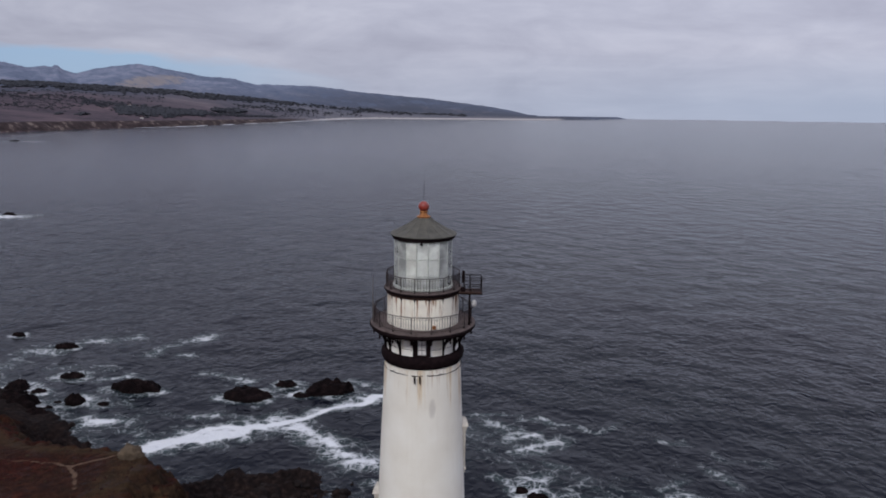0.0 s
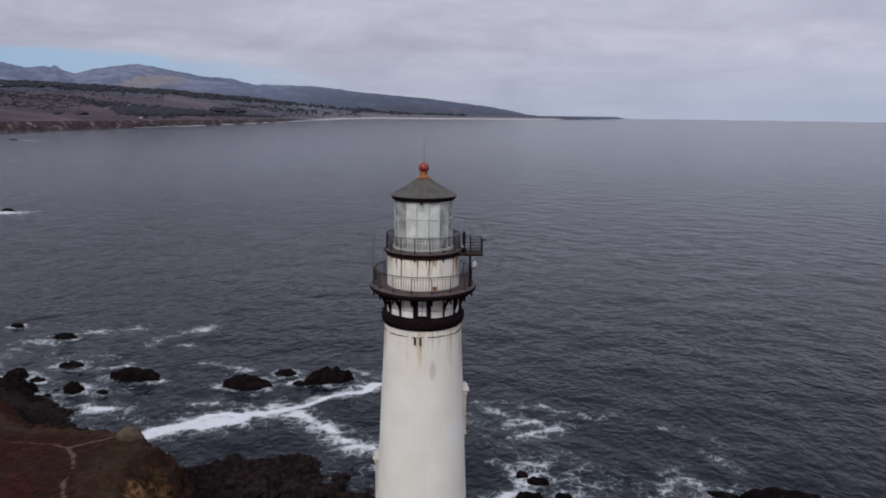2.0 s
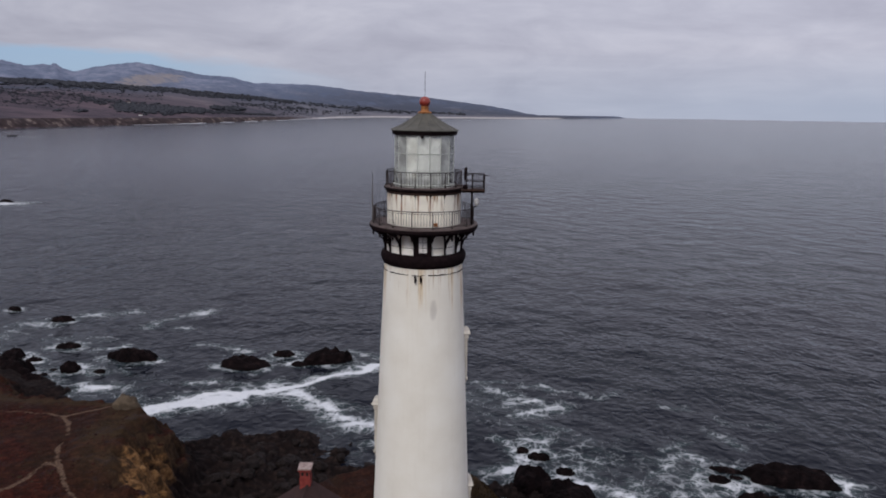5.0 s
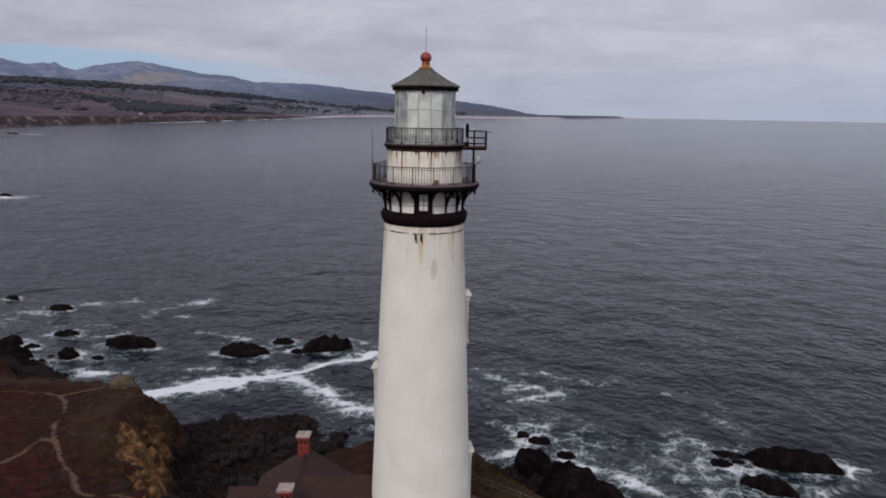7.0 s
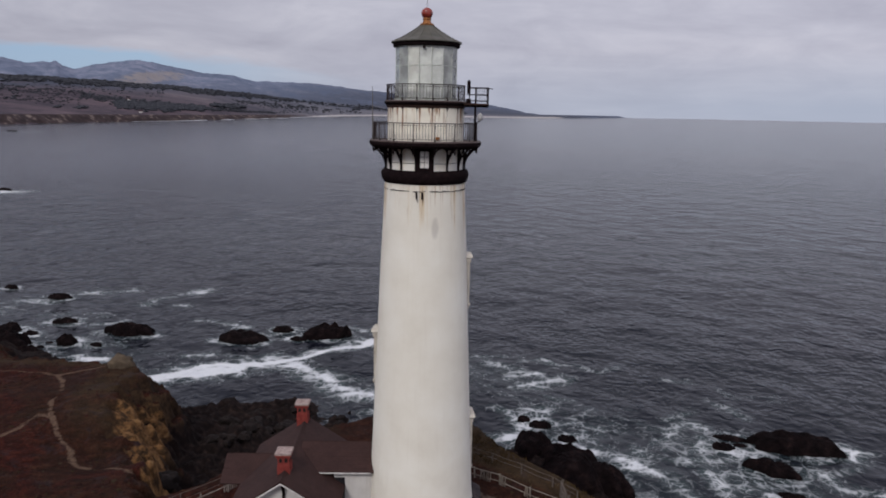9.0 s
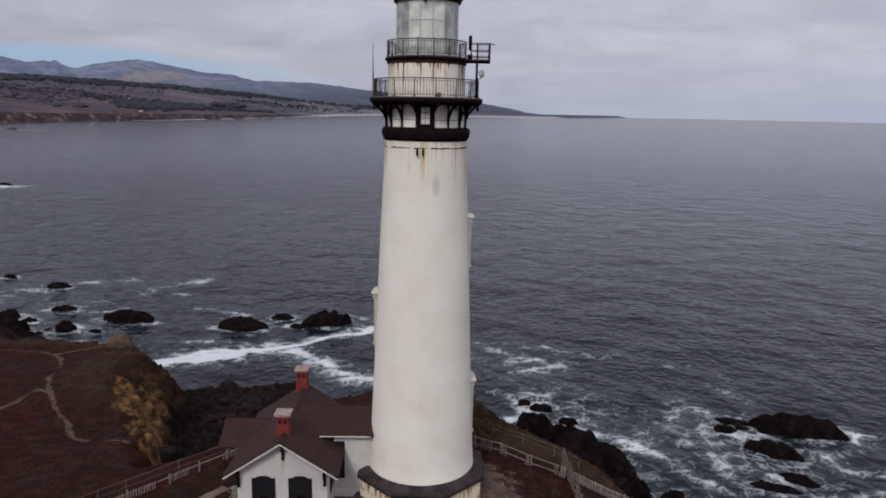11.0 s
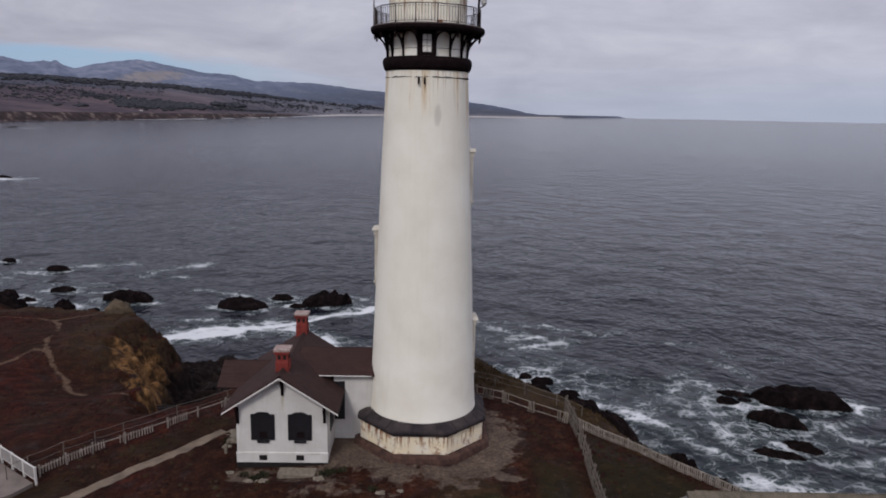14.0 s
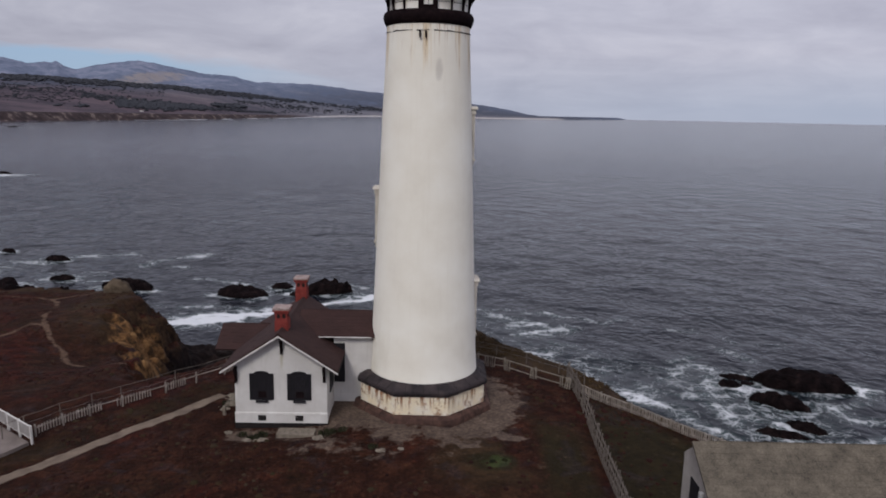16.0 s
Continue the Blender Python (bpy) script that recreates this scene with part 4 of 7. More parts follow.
FOAM_EAST_OFF = [([(39.6, 43.0), (41.8, 43.0), (42.0, 40.6)], 1.2, 1.12), ([(25.7, 73.3), (28.4, 71.4), (30.9, 74.7), (34.1, 76.4)], 0.7, 0.68), ([(39.7, 69.2), (43.0, 68.7)], 0.8, 0.62),
                 ([(45.9, 64.5), (47.8, 61.0), (54.0, 61.3)], 0.9, 0.6), ([(42.8, 57.0), (46.9, 54.5)], 1.0, 0.62), ([(45.6, 48.4), (49, 47.6), (53.6, 48.0)], 1.0, 0.92),
                 ([(55.6, 45.2), (57.6, 42.6), (56.4, 40.6)], 0.9, 1.02), ([(33.3, 53.5), (37.6, 55.1)], 0.9, 0.72), ([(28.1, 44.6), (29.9, 39.3), (30.6, 33.4)], 1.3, 0.62)]
FOAM_FAR = [([(-236, 314), (-216, 311)], 4.2, 1.25), ([(-716, 1092), (-702, 1090)], 4, 0.9), ([(-668, 1102), (-648, 1104)], 5, 1.3)]
FOAM_LINES = FOAM_STREAK + FOAM_WEST_NEAR + FOAM_WEST_OFF + FOAM_OFF_POINT + FOAM_POINT + FOAM_EAST_NEAR + FOAM_EAST_ROCKS + FOAM_EAST_OFF + FOAM_FAR


def far_rise(r):
    return 27.5 * (np.maximum(r - 900, 0) / 3900) ** 1.6


def sea_height(x, y):
    r = np.hypot(x, y)
    near = smoothstep(r, 420, 160)
    along, across = 0.79 * x - 0.61 * y, 0.61 * x + 0.79 * y
    crest = fbm(along * 0.085, across * 0.085, 3) - 0.5
    chop = ridged(along * 0.28, across * 0.26, 3) - 0.6
    return SEA + far_rise(r) + near * (0.80 * crest + 0.22 * chop)


def foam_density(X, Y, Z):
    f = np.zeros_like(X)
    patchy = 0.40 + 0.98 * fbm(X * 0.34 + 3, Y * 0.34, 3)
    wx, wy = X + 6.5 * (fbm(X * 0.12, Y * 0.12, 3) - 0.5), Y + 6.5 * (fbm(X * 0.12 + 40, Y * 0.12, 3) - 0.5)
    for pts, width, amount in FOAM_LINES:
        amount = amount * (1.12 if pts[0][0] > 0 and pts[0][1] > 50 else 1.02 if pts[0][0] > 0 else 0.97)
        d = line_distance(wx, wy, pts)
        core = amount * smoothstep(d, width * 2.0, width * 0.2) * (1 if amount > 1.2 else patchy)
        f = np.maximum(f, np.maximum(core, 0.60 * amount * smoothstep(d, width * 4.5, width * 0.5) * (1.55 * patchy - 0.35)))
    for x, y, a, b, h, turn, summit in ROCKS:
        d = np.hypot((0.5 * (X + wx) - x) / (a + 1.2), (0.5 * (Y + wy) - y) / (b + 1.2))
        f = np.maximum(f, (0.72 if a < 1.2 else 0.86) * smoothstep(d, 1.55, 0.85) * (0.40 + 0.8 * fbm(X * 0.25, Y * 0.25 + 8, 2)))
    shore = -signed_distance(wx, wy, WATERLINE)
    west, east = smoothstep(X, -52, -60), smoothstep(X, 4, 12)
    f = np.maximum(f, (0.35 + 0.20 * east + 0.12 * west) * smoothstep(shore, 5.0 + 1 * east + 6 * west, 0.5))
    f = np.maximum(f, 0.40 * smoothstep(shore, 24, 5) * east * smoothstep(fbm(X * 0.07, Y * 0.07, 3), 0.40, 0.58))
    f = np.maximum(f, 0.30 * smoothstep(shore, 45, 15) * west * smoothstep(fbm(X * 0.06, Y * 0.09, 3), 0.42, 0.6))
    return f


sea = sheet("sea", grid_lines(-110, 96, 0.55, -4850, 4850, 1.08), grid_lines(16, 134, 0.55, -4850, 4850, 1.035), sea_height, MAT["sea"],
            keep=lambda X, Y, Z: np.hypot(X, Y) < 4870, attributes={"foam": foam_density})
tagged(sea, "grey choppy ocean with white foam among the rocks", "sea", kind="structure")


def rock_mesh(name, a, b, h, seed, material, sub=4, sink=0.6, jag=1.0):
    bm = bmesh.new()
    bmesh.ops.create_icosphere(bm, subdivisions=sub, radius=1.0)
    off = Vector((seed * 7.1, seed * 3.7, seed * 1.3))
    size = max(a, b)
    for v in bm.verts:
        p = v.co.normalized()
        q = Vector((p.x * a, p.y * b, p.z * h))
        big = noise.noise(q * (1.1 / size) * 1.6 + off)
        mid = 1 - abs(noise.noise(q * (3.6 / size) + off)) * 2.4
        fine = noise.noise(q * (8.5 / size) + off)
        k = 0.84 + jag * (0.42 * big + 0.24 * mid + 0.15 * fine)
        flat = 1 + 0.22 * noise.noise(Vector((p.x, p.y, 0)) * 2.2 + off)
        v.co = Vector((p.x * a * k, p.y * b * k, (p.z ** 0.8 * h * k * flat if p.z > 0 else p.z * h * sink)))
    return mesh_of(name, bm, material, jag < 0.5)


def crag_mesh(name, a, b, h, seed, material, summit=(0.0, 0.0), rings=13, segs=44, rough=0.8):
    """A broken rock standing in water: ragged outline, off-centre summit, ledges and clefts, closed below."""
    bm = bmesh.new()
    off = Vector((seed * 5.3, seed * 2.9, seed * 1.7))
    size = (a * b) ** 0.5
    loops = []
    for j in range(rings):
        f = 1.0 - j / rings
        loop = []
        for i in range(segs):
            t = 2 * math.pi * i / segs
            c, n = math.cos(t), math.sin(t)
            ragged = 0.92 + 0.30 * noise.noise(Vector((c * 1.3, n * 1.3, 0.0)) + off) + 0.20 * noise.noise(Vector((c * 3.4, n * 3.4, 2.0)) + off)
            u, v = summit[0] * (1 - f) + c * f * ragged, summit[1] * (1 - f) + n * f * ragged
            q = Vector((u * a, v * b, 0.0)) * (1.0 / max(size, 0.8)) + off
            cleft = 1 - 2.0 * abs(noise.noise(q * 1.5))
            block = noise.cell(q * 2.3)
            rise = (1 - f ** 3.0) ** 0.62
            z = h * rise * (0.72 + rough * (0.30 * cleft + 0.08 * block + 0.22 * noise.noise(q * 4.1) + 0.10 * noise.noise(q * 8.5)))
            side = 0.06 * noise.noise(q * 5.0 + Vector((7, 0, 0)))
            loop.append(bm.verts.new((u * a + side * size, v * b - side * size, z)))
        loops.append(loop)
    foot = [bm.verts.new((v.co.x * 1.06, v.co.y * 1.06, -0.7 - 0.25 * h)) for v in loops[0]]
    top = bm.verts.new((summit[0] * a, summit[1] * b, h * (0.9 + 0.15 * noise.noise(off))))
    for lo, hi in [(foot, loops[0])] + list(zip(loops, loops[1:])):
        for i in range(segs):
            k = (i + 1) % segs
            bm.faces.new((lo[i], lo[k], hi[k], hi[i]))
    for i in range(segs):
        bm.faces.new((loops[-1][i], loops[-1][(i + 1) % segs], top))
    bm.faces.new(foot[::-1])
    return mesh_of(name, bm, material)


for i, (x, y, a, b, h, turn, summit) in enumerate(ROCKS):
    ob = new("sea_rock", crag_mesh("sea_rock", a * 1.1, b * 1.15, h * (1.4 if x < 30 else 1.15), i * 3 + 2, MAT["sea_rock"], summit))
    ob.matrix_basis = pose(x, y, SEA - 0.15, 0, 0, turn)
    size = "broad" if a > 4.5 else "low" if h < 1.15 else "rugged"
    tagged(ob, f"{size} black wet sea rock ringed with white foam", "rock", "rocks awash off the point", "thing")

for i, (x, y, a, b, h, turn, summit) in enumerate(SHORE_ROCKS):
    ob = new("shore_rock", crag_mesh("shore_rock", a * 1.1, b * 1.35, h * 1.15, i + 51, MAT["sea_rock"], summit, rough=0.45))
    ob.matrix_basis = pose(x, y, SEA - 0.1, 0, 0, turn)
    tagged(ob, "craggy black wet rock at the foot of the bluff", "rock", "rocks under the bluff", "thing")

ob = new("boulder", rock_mesh("boulder", 1.75, 1.5, 2.0, 36, MAT["boulder"], 4, sink=1.0, jag=0.48))
ob.matrix_basis = pose(-37.0, 35.7, -3.1)
tagged(ob, "pale lichened boulder standing on the headland edge", "boulder")

# boulders lying in the cove between the headland and the tower
rng = random.Random(21)
boulder_meshes = [rock_mesh("cove_boulder", 1.0, rng.uniform(0.7, 1.0), rng.uniform(0.55, 0.8), 70 + k, MAT["cove_rock"], 3, sink=0.9, jag=0.6) for k in range(7)]
count = 0
while count < 150:
    x, y = rng.uniform(-27, 2), rng.uniform(9, 52)
    here = np.array([x]), np.array([y])
    z = float(land_height(*here)[0])
    if signed_distance(*here, BLUFF)[0] > -3.0 or signed_distance(*here, WATERLINE)[0] < 0.3 or z > -5.0:
        continue
    s = rng.uniform(0.5, 1.1) * (1.8 if rng.random() < 0.18 else 1)
    ob = new("cove_boulder", rng.choice(boulder_meshes))
    ob.matrix_basis = pose(x, y, z + 0.1 * s, rng.uniform(-8, 8), rng.uniform(-8, 8), rng.uniform(0, 360)) @ Matrix.Scale(s, 4)
    tagged(ob, "large dark boulder in the rocky cove" if s > 1.2 else "rounded dark boulder in the rocky cove", "boulder", "boulders in the cove", "thing")
    count += 1

# ---- the far shore ----


def far_land_material():
    m = Nodes("hazy_far_hills")
    x, y, z = m.xyz()
    n, f = m.noise(0.006, 6, distort=0.5), m.noise(0.03, 5)
    strip = m.noise(1.0, 6, rough=0.6, src=m.scaled((0.0016, 0.0058, 0.02)), distort=0.5)
    field = m.ramp(m.math("ADD", m.math("MULTIPLY", strip, 0.7), m.math("MULTIPLY", f, 0.3)), [(0.34, (0.0384, 0.0313, 0.0418)), (0.47, (0.0604, 0.0458, 0.0569)), (0.60, (0.0906, 0.0662, 0.0766)), (0.72, (0.1510, 0.1104, 0.1162))])
    speck = m.step(m.noise(0.045, 5, rough=0.7), 0.50, 0.62)
    field = m.mix(m.math("MULTIPLY", m.math("MULTIPLY", speck, m.step(strip, 0.62, 0.40)), 0.7), field, (0.024, 0.023, 0.030))
    # haze put into the colour: fields turn paler and bluer with distance
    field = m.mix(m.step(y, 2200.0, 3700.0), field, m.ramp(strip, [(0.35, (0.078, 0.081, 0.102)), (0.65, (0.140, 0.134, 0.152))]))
    # the wooded hills have distance haze mixed into their blue-grey
    hazy_wood = m.ramp(m.math("ADD", m.math("MULTIPLY", n, 0.6), m.math("MULTIPLY", f, 0.4)), [(0.38, (0.0826, 0.1011, 0.1492)), (0.52, (0.1355, 0.1561, 0.2181)), (0.64, (0.2124, 0.2203, 0.2812))])
    col = m.mix(m.step(m.math("ADD", m.attr("wooded"), m.math("MULTIPLY", m.math("SUBTRACT", n, 0.5), 0.8)), 0.2, 0.8), field, hazy_wood)
    forest = m.math("MULTIPLY", m.attr("forest"), m.step(m.math("ADD", n, m.math("MULTIPLY", f, 0.5)), 0.52, 0.78))
    col = m.mix(m.math("MULTIPLY", forest, 0.8), col, (0.052, 0.060, 0.084))
    # bare tan slope on the highest hill
    dx, dz = m.math("DIVIDE", m.math("ADD", x, 1570.0), 95.0), m.math("DIVIDE", m.math("SUBTRACT", z, 180.0), 50.0)
    d2 = m.math("ADD", m.math("ADD", m.math("MULTIPLY", dx, dx), m.math("MULTIPLY", dz, dz)), m.math("MULTIPLY", m.math("SUBTRACT", m.noise(0.02, 6, rough=0.7), 0.5), 5.5))
    col = m.mix(m.math("MULTIPLY", m.step(d2, 1.2, 0.2), 0.72), col, (0.25, 0.215, 0.200))
    bluff = m.step(m.math("ADD", m.attr("bluff"), m.math("MULTIPLY", m.math("SUBTRACT", m.noise(0.045, 4), 0.5), 0.8)), 0.4, 0.7)
    col = m.mix(bluff, col, m.ramp(m.noise(0.05, 5), [(0.38, (0.026, 0.019, 0.020)), (0.55, (0.048, 0.034, 0.034)), (0.66, (0.165, 0.130, 0.115))]))
    col = m.mix(m.step(m.attr("beach"), 0.35, 0.65), col, (0.36, 0.335, 0.33))
    return m.done(col, 0.95, spec=0.1)


COAST = [(700, -860), (1400, -915), (1593, -897), (1799, -851), (1970, -800), (2260, -745), (2560, -696), (3000, -630), (3450, -530), (3850, -380), (4000, 400), (4200, 1500)]
SKYLINE = [(-3300, 290), (-2803, 306), (-2627, 281), (-2467, 288), (-2346, 247), (-2236, 274), (-2092, 298), (-1931, 311), (-1738, 276), (-1526, 238), (-1383, 234), (-1206, 196), (-849, 191),
           (-670, 174), (-491, 152), (-150, 128), (119, 98), (264, 80), (408, 58), (520, 34), (600, 24), (700, 19.5), (850, 15), (1000, 12.6), (1150, 11.8), (1500, 11.2)]
TERRACE = [(-2200, 145), (-1760, 139), (-1537, 132), (-1315, 121), (-1091, 109), (-868, 91), (-644, 73), (-420, 47), (-240, 38), (0, 33), (100, 26)]


def shore_x(y):
    """How far east the far shore reaches at each y."""
    return np.interp(y, [p[0] for p in COAST], [p[1] for p in COAST]) + 26 * (fbm(y * 0.008, y * 0 + 3, 4) - 0.5) + 9 * (fbm(y * 0.05, y * 0 + 1, 3) - 0.5)


def inland(x, y):
    """Distance behind the far shore."""
    line = np.interp(x, [-380, 300, 700, 1000, 1380], [3850, 4020, 4200, 4480, 4960]) + 30 * (fbm(x * 0.006, y * 0, 3) - 0.5)
    return np.where(x > -380, y - line, (shore_x(y) - x) * 0.8)


def far_crest(u):
    """Where the upper edge of the far plain lies: distance and height, by bearing."""
    y = np.interp(u, [-0.62, -0.33, -0.1, 0.05], [2800, 3150, 4150, 4450])
    return y, 29 + (np.interp(u * 2800, [p[0] for p in TERRACE], [p[1] for p in TERRACE]) - 29) * y / 2800


def far_front(u):
    return np.interp(u, [p[1] / p[0] for p in COAST], [p[0] for p in COAST])


def far_land(x, y):
    d = inland(x, y)
    r = np.hypot(x, y)
    base = SEA + far_rise(r)
    u = x / y
    top_y, top_z = far_crest(u)
    front = far_front(u)
    s = np.clip((y - front) / np.maximum(top_y - front, 100), 0, 1)
    low = base + (4 + np.interp(y, [1400, 3600], [17, 2])) * smoothstep(d, 0, 24) * np.interp(x, [450, 1050], [1.0, 0.12])
    plain = low + (top_z - low) * s ** 1.25 * smoothstep(d, 0, 120)
    s_h = np.interp(u * 4500, [p[0] for p in SKYLINE], [p[1] for p in SKYLINE])
    crest = 29 + (s_h - 29) * 4800 / np.sqrt(1 + u * u) / 4500 - base
    ridge = np.clip(crest + 9 * (fbm(x * 0.02, y * 0.02, 3) - 0.5) + 34 * (fbm(u * 260, u * 0 + 2, 3) - 0.42) * smoothstep(np.abs(u + 0.562), 0.05, 0.01) + 10 * (fbm(u * 300, u * 0 + 5, 3) - 0.45) * smoothstep(u, -0.1, -0.2), 1, 400) * smoothstep(r, np.interp(u, [-0.62, -0.3, -0.06], [2750, 3300, 4150]), 4800)
    wob = (10 * (fbm(x * 0.006, y * 0.012, 4) - 0.5) * smoothstep(d, 60, 400) * smoothstep(y, 4300, 3000) + 30 * (fbm(x * 0.004, y * 0.004 + 7, 5) - 0.5) * smoothstep(r, 3100, 3900)
           * smoothstep(d, 100, 900) * smoothstep(r, 4800, 4500) + 22 * (ridged(x * 0.0035 + 2, y * 0.0022, 4) - 0.6) * smoothstep(r, 3200, 3900) * smoothstep(r, 4790, 4400) * smoothstep(u, 0.0, -0.15))
    land = np.maximum(plain, base + ridge) + wob
    return np.where(d > 0, np.maximum(land, base + 0.5), base - 4 + 0.05 * np.maximum(d, -60))


def far_beach(X, Y, Z):
    d = inland(X, Y)
    return smoothstep(Z - SEA - far_rise(np.hypot(X, Y)), 8.0, 4.5) * smoothstep(d, -8, 2) * smoothstep(Y, 2900, 3400) * smoothstep(X, 900, 500)


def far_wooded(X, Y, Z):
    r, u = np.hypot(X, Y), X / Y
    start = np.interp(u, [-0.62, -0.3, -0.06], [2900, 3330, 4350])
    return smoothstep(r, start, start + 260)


def far_forest(X, Y, Z):
    r, u = np.hypot(X, Y), X / Y
    start = np.interp(u, [-0.62, -0.3, -0.06], [2900, 3330, 4350])
    return smoothstep(r, start - 250, start) * smoothstep(r, start + 1150, start + 250)


def far_bluff(X, Y, Z):
    d = inland(X, Y)
    return smoothstep(d, -5, 2) * smoothstep(d, 46, 18) * smoothstep(Y, 3600, 2600)


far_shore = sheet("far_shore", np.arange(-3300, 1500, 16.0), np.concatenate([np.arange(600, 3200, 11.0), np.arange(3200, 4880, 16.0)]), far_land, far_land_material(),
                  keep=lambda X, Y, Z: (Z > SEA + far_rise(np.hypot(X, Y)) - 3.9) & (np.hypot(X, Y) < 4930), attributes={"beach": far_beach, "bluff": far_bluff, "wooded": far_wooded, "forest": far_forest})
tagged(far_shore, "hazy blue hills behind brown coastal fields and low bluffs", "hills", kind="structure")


def far_woods():
    """Dark cypress belts on the far plain: many small uneven clumps, by bearing and depth into the plain."""
    rng = np.random.default_rng(5)
    m = Nodes("dark_far_foliage")
    mat = m.done(m.ramp(m.noise(0.05, 4), [(0.35, (0.031, 0.033, 0.040)), (0.7, (0.050, 0.051, 0.060))]), 0.95, spec=0.1)
    upper_belts = [(-0.68, -0.52, 0.9, 0.98, 420, 12, 0.05), (-0.55, -0.36, 0.92, 0.97, 520, 11, 0.05), (-0.38, -0.22, 0.92, 0.95, 420, 10, 0.06), (-0.24, -0.1, 0.88, 0.9, 260, 9, 0.07),
                   (-0.7, -0.6, 0.62, 0.66, 70, 6, 0.05), (-0.62, -0.5, 0.6, 0.56, 90, 6, 0.05), (-0.52, -0.44, 0.5, 0.4, 90, 7, 0.05), (-0.47, -0.385, 0.31, 0.27, 900, 9, 0.05),
                   (-0.385, -0.345, 0.28, 0.28, 380, 9, 0.035)]
    lower_belts = [(-0.33, -0.29, 0.4, 0.38, 80, 13, 0.04), (-0.345, -0.24, 0.28, 0.22, 120, 7, 0.02), (-0.3, -0.18, 0.62, 0.5, 170, 8, 0.05), (-0.56, -0.553, 0.2, 0.2, 6, 8, 0.01),
                   (-0.526, -0.516, 0.19, 0.19, 10, 10, 0.01), (-0.7, -0.52, 0.4, 0.36, 110, 5, 0.05), (-0.6, -0.4, 0.74, 0.7, 60, 5, 0.06), (-0.24, -0.12, 0.55, 0.5, 120, 8, 0.1),
                   (-0.13, 0.03, 0.75, 0.72, 360, 10, 0.1), (-0.26, -0.19, 0.3, 0.3, 60, 6, 0.05)]
    xs, ys, hs = [], [], []
    for u0, u1, s0, s1, count, tall, spread in upper_belts + lower_belts:
        count = int(count * (2.0 if u0 < -0.3 else 0.8))
        t = rng.random(count)
        u, s = u0 + (u1 - u0) * t, s0 + (s1 - s0) * t + rng.normal(0, spread, count)
        y = far_front(u) + (far_crest(u)[0] - far_front(u)) * s
        xs.append(u * y)
        ys.append(y)
        hs.append(tall * rng.uniform(0.3, 0.85, count))
    x, y, h = (np.repeat(np.concatenate(v), 2) for v in (xs, ys, hs))
    z = far_land(x, y)
    n = len(x)
    g = (1 + 5 ** 0.5) / 2
    ico = np.array([(-1, g, 0), (1, g, 0), (-1, -g, 0), (1, -g, 0), (0, -1, g), (0, 1, g), (0, -1, -g), (0, 1, -g), (g, 0, -1), (g, 0, 1), (-g, 0, -1), (-g, 0, 1)]) / 1.9
    tri = np.array([(a, b, c) for a, b, c in itertools.combinations(range(12), 3) if max(np.linalg.norm(ico[a] - ico[b]), np.linalg.norm(ico[b] - ico[c]), np.linalg.norm(ico[a] - ico[c])) < 1.2])
    w = h * rng.uniform(0.6, 1.3, n)
    mid = np.stack([x + w * rng.uniform(-1, 1, n), y + w * rng.uniform(-1, 1, n), z + h * rng.uniform(0.1, 0.5, n)], 1)
    size = np.stack([w, w, h * rng.uniform(0.35, 0.55, n)], 1)
    verts = mid[:, None, :] + ico[None] * size[:, None, :] * (1 + rng.uniform(-0.3, 0.3, (n, 12, 1)))
    faces = (np.arange(n)[:, None, None] * 12 + tri[None]).reshape(-1, 3)
    me = bpy.data.meshes.new("far_woods")
    me.from_pydata(verts.reshape(-1, 3).tolist(), [], faces.tolist())
    me.materials.append(mat)
    tagged(new("far_woods", me), "dark belts of cypress on the far coastal plain", "trees", kind="stuff")


def far_surf():
    """A broken white line of surf along the far shore."""
    y = np.concatenate([np.arange(1750, 3850, 9.0)])
    x = shore_x(y)
    wide = np.clip(110 * (fbm(y * 0.012, y * 0 + 9, 3) - 0.41), 0, 15) * smoothstep(y, 1750, 2100)
    verts, faces = [], []
    for a, b, w in zip(x, y, wide):
        z = SEA + far_rise(math.hypot(a, b)) + 0.5
        verts += [(a - 14, b, z), (a + 3 + 1.6 * w, b, z)]
    for i in range(len(y) - 1):
        if wide[i] > 0.8 and wide[i + 1] > 0.8:
            faces.append((2 * i, 2 * i + 1, 2 * i + 3, 2 * i + 2))
    m = Nodes("surf_foam")
    me = bpy.data.meshes.new("far_surf")
    me.from_pydata(verts, [], faces)
    me.materials.append(m.done(m.ramp(m.noise(0.06, 4), [(0.35, (0.34, 0.35, 0.38)), (0.65, (0.58, 0.59, 0.61))]), 0.9, spec=0.1))
    tagged(new("far_surf", me), "thin broken white surf along the far shore", "surf", kind="stuff")


far_surf()


def far_house(x, y, w, d, h, turn):
    z = float(far_land(np.array([x]), np.array([y]))[0]) - 0.3
    house = empty("farmhouse", (x, y, z), turn)
    part("wall", slab_box((-w / 2, -d / 2, 0), (w / 2, d / 2, h)), MAT["house"], house)
    part("roof", prism([(-d * 0.58, h), (d * 0.58, h), (0, h + d * 0.35)], -w * 0.54, w * 0.54, lambda u, v, s: Vector((s, u, v))), MAT["roof"], house)
    tagged(house, "small white farmhouse on the far plain", "house", "far farmhouses")


# ---- the lighthouse ----
tower = empty("lighthouse")
tagged(tower, "tall white tapering lighthouse with black iron galleries and rust stains", "lighthouse")
STEP = 22.5


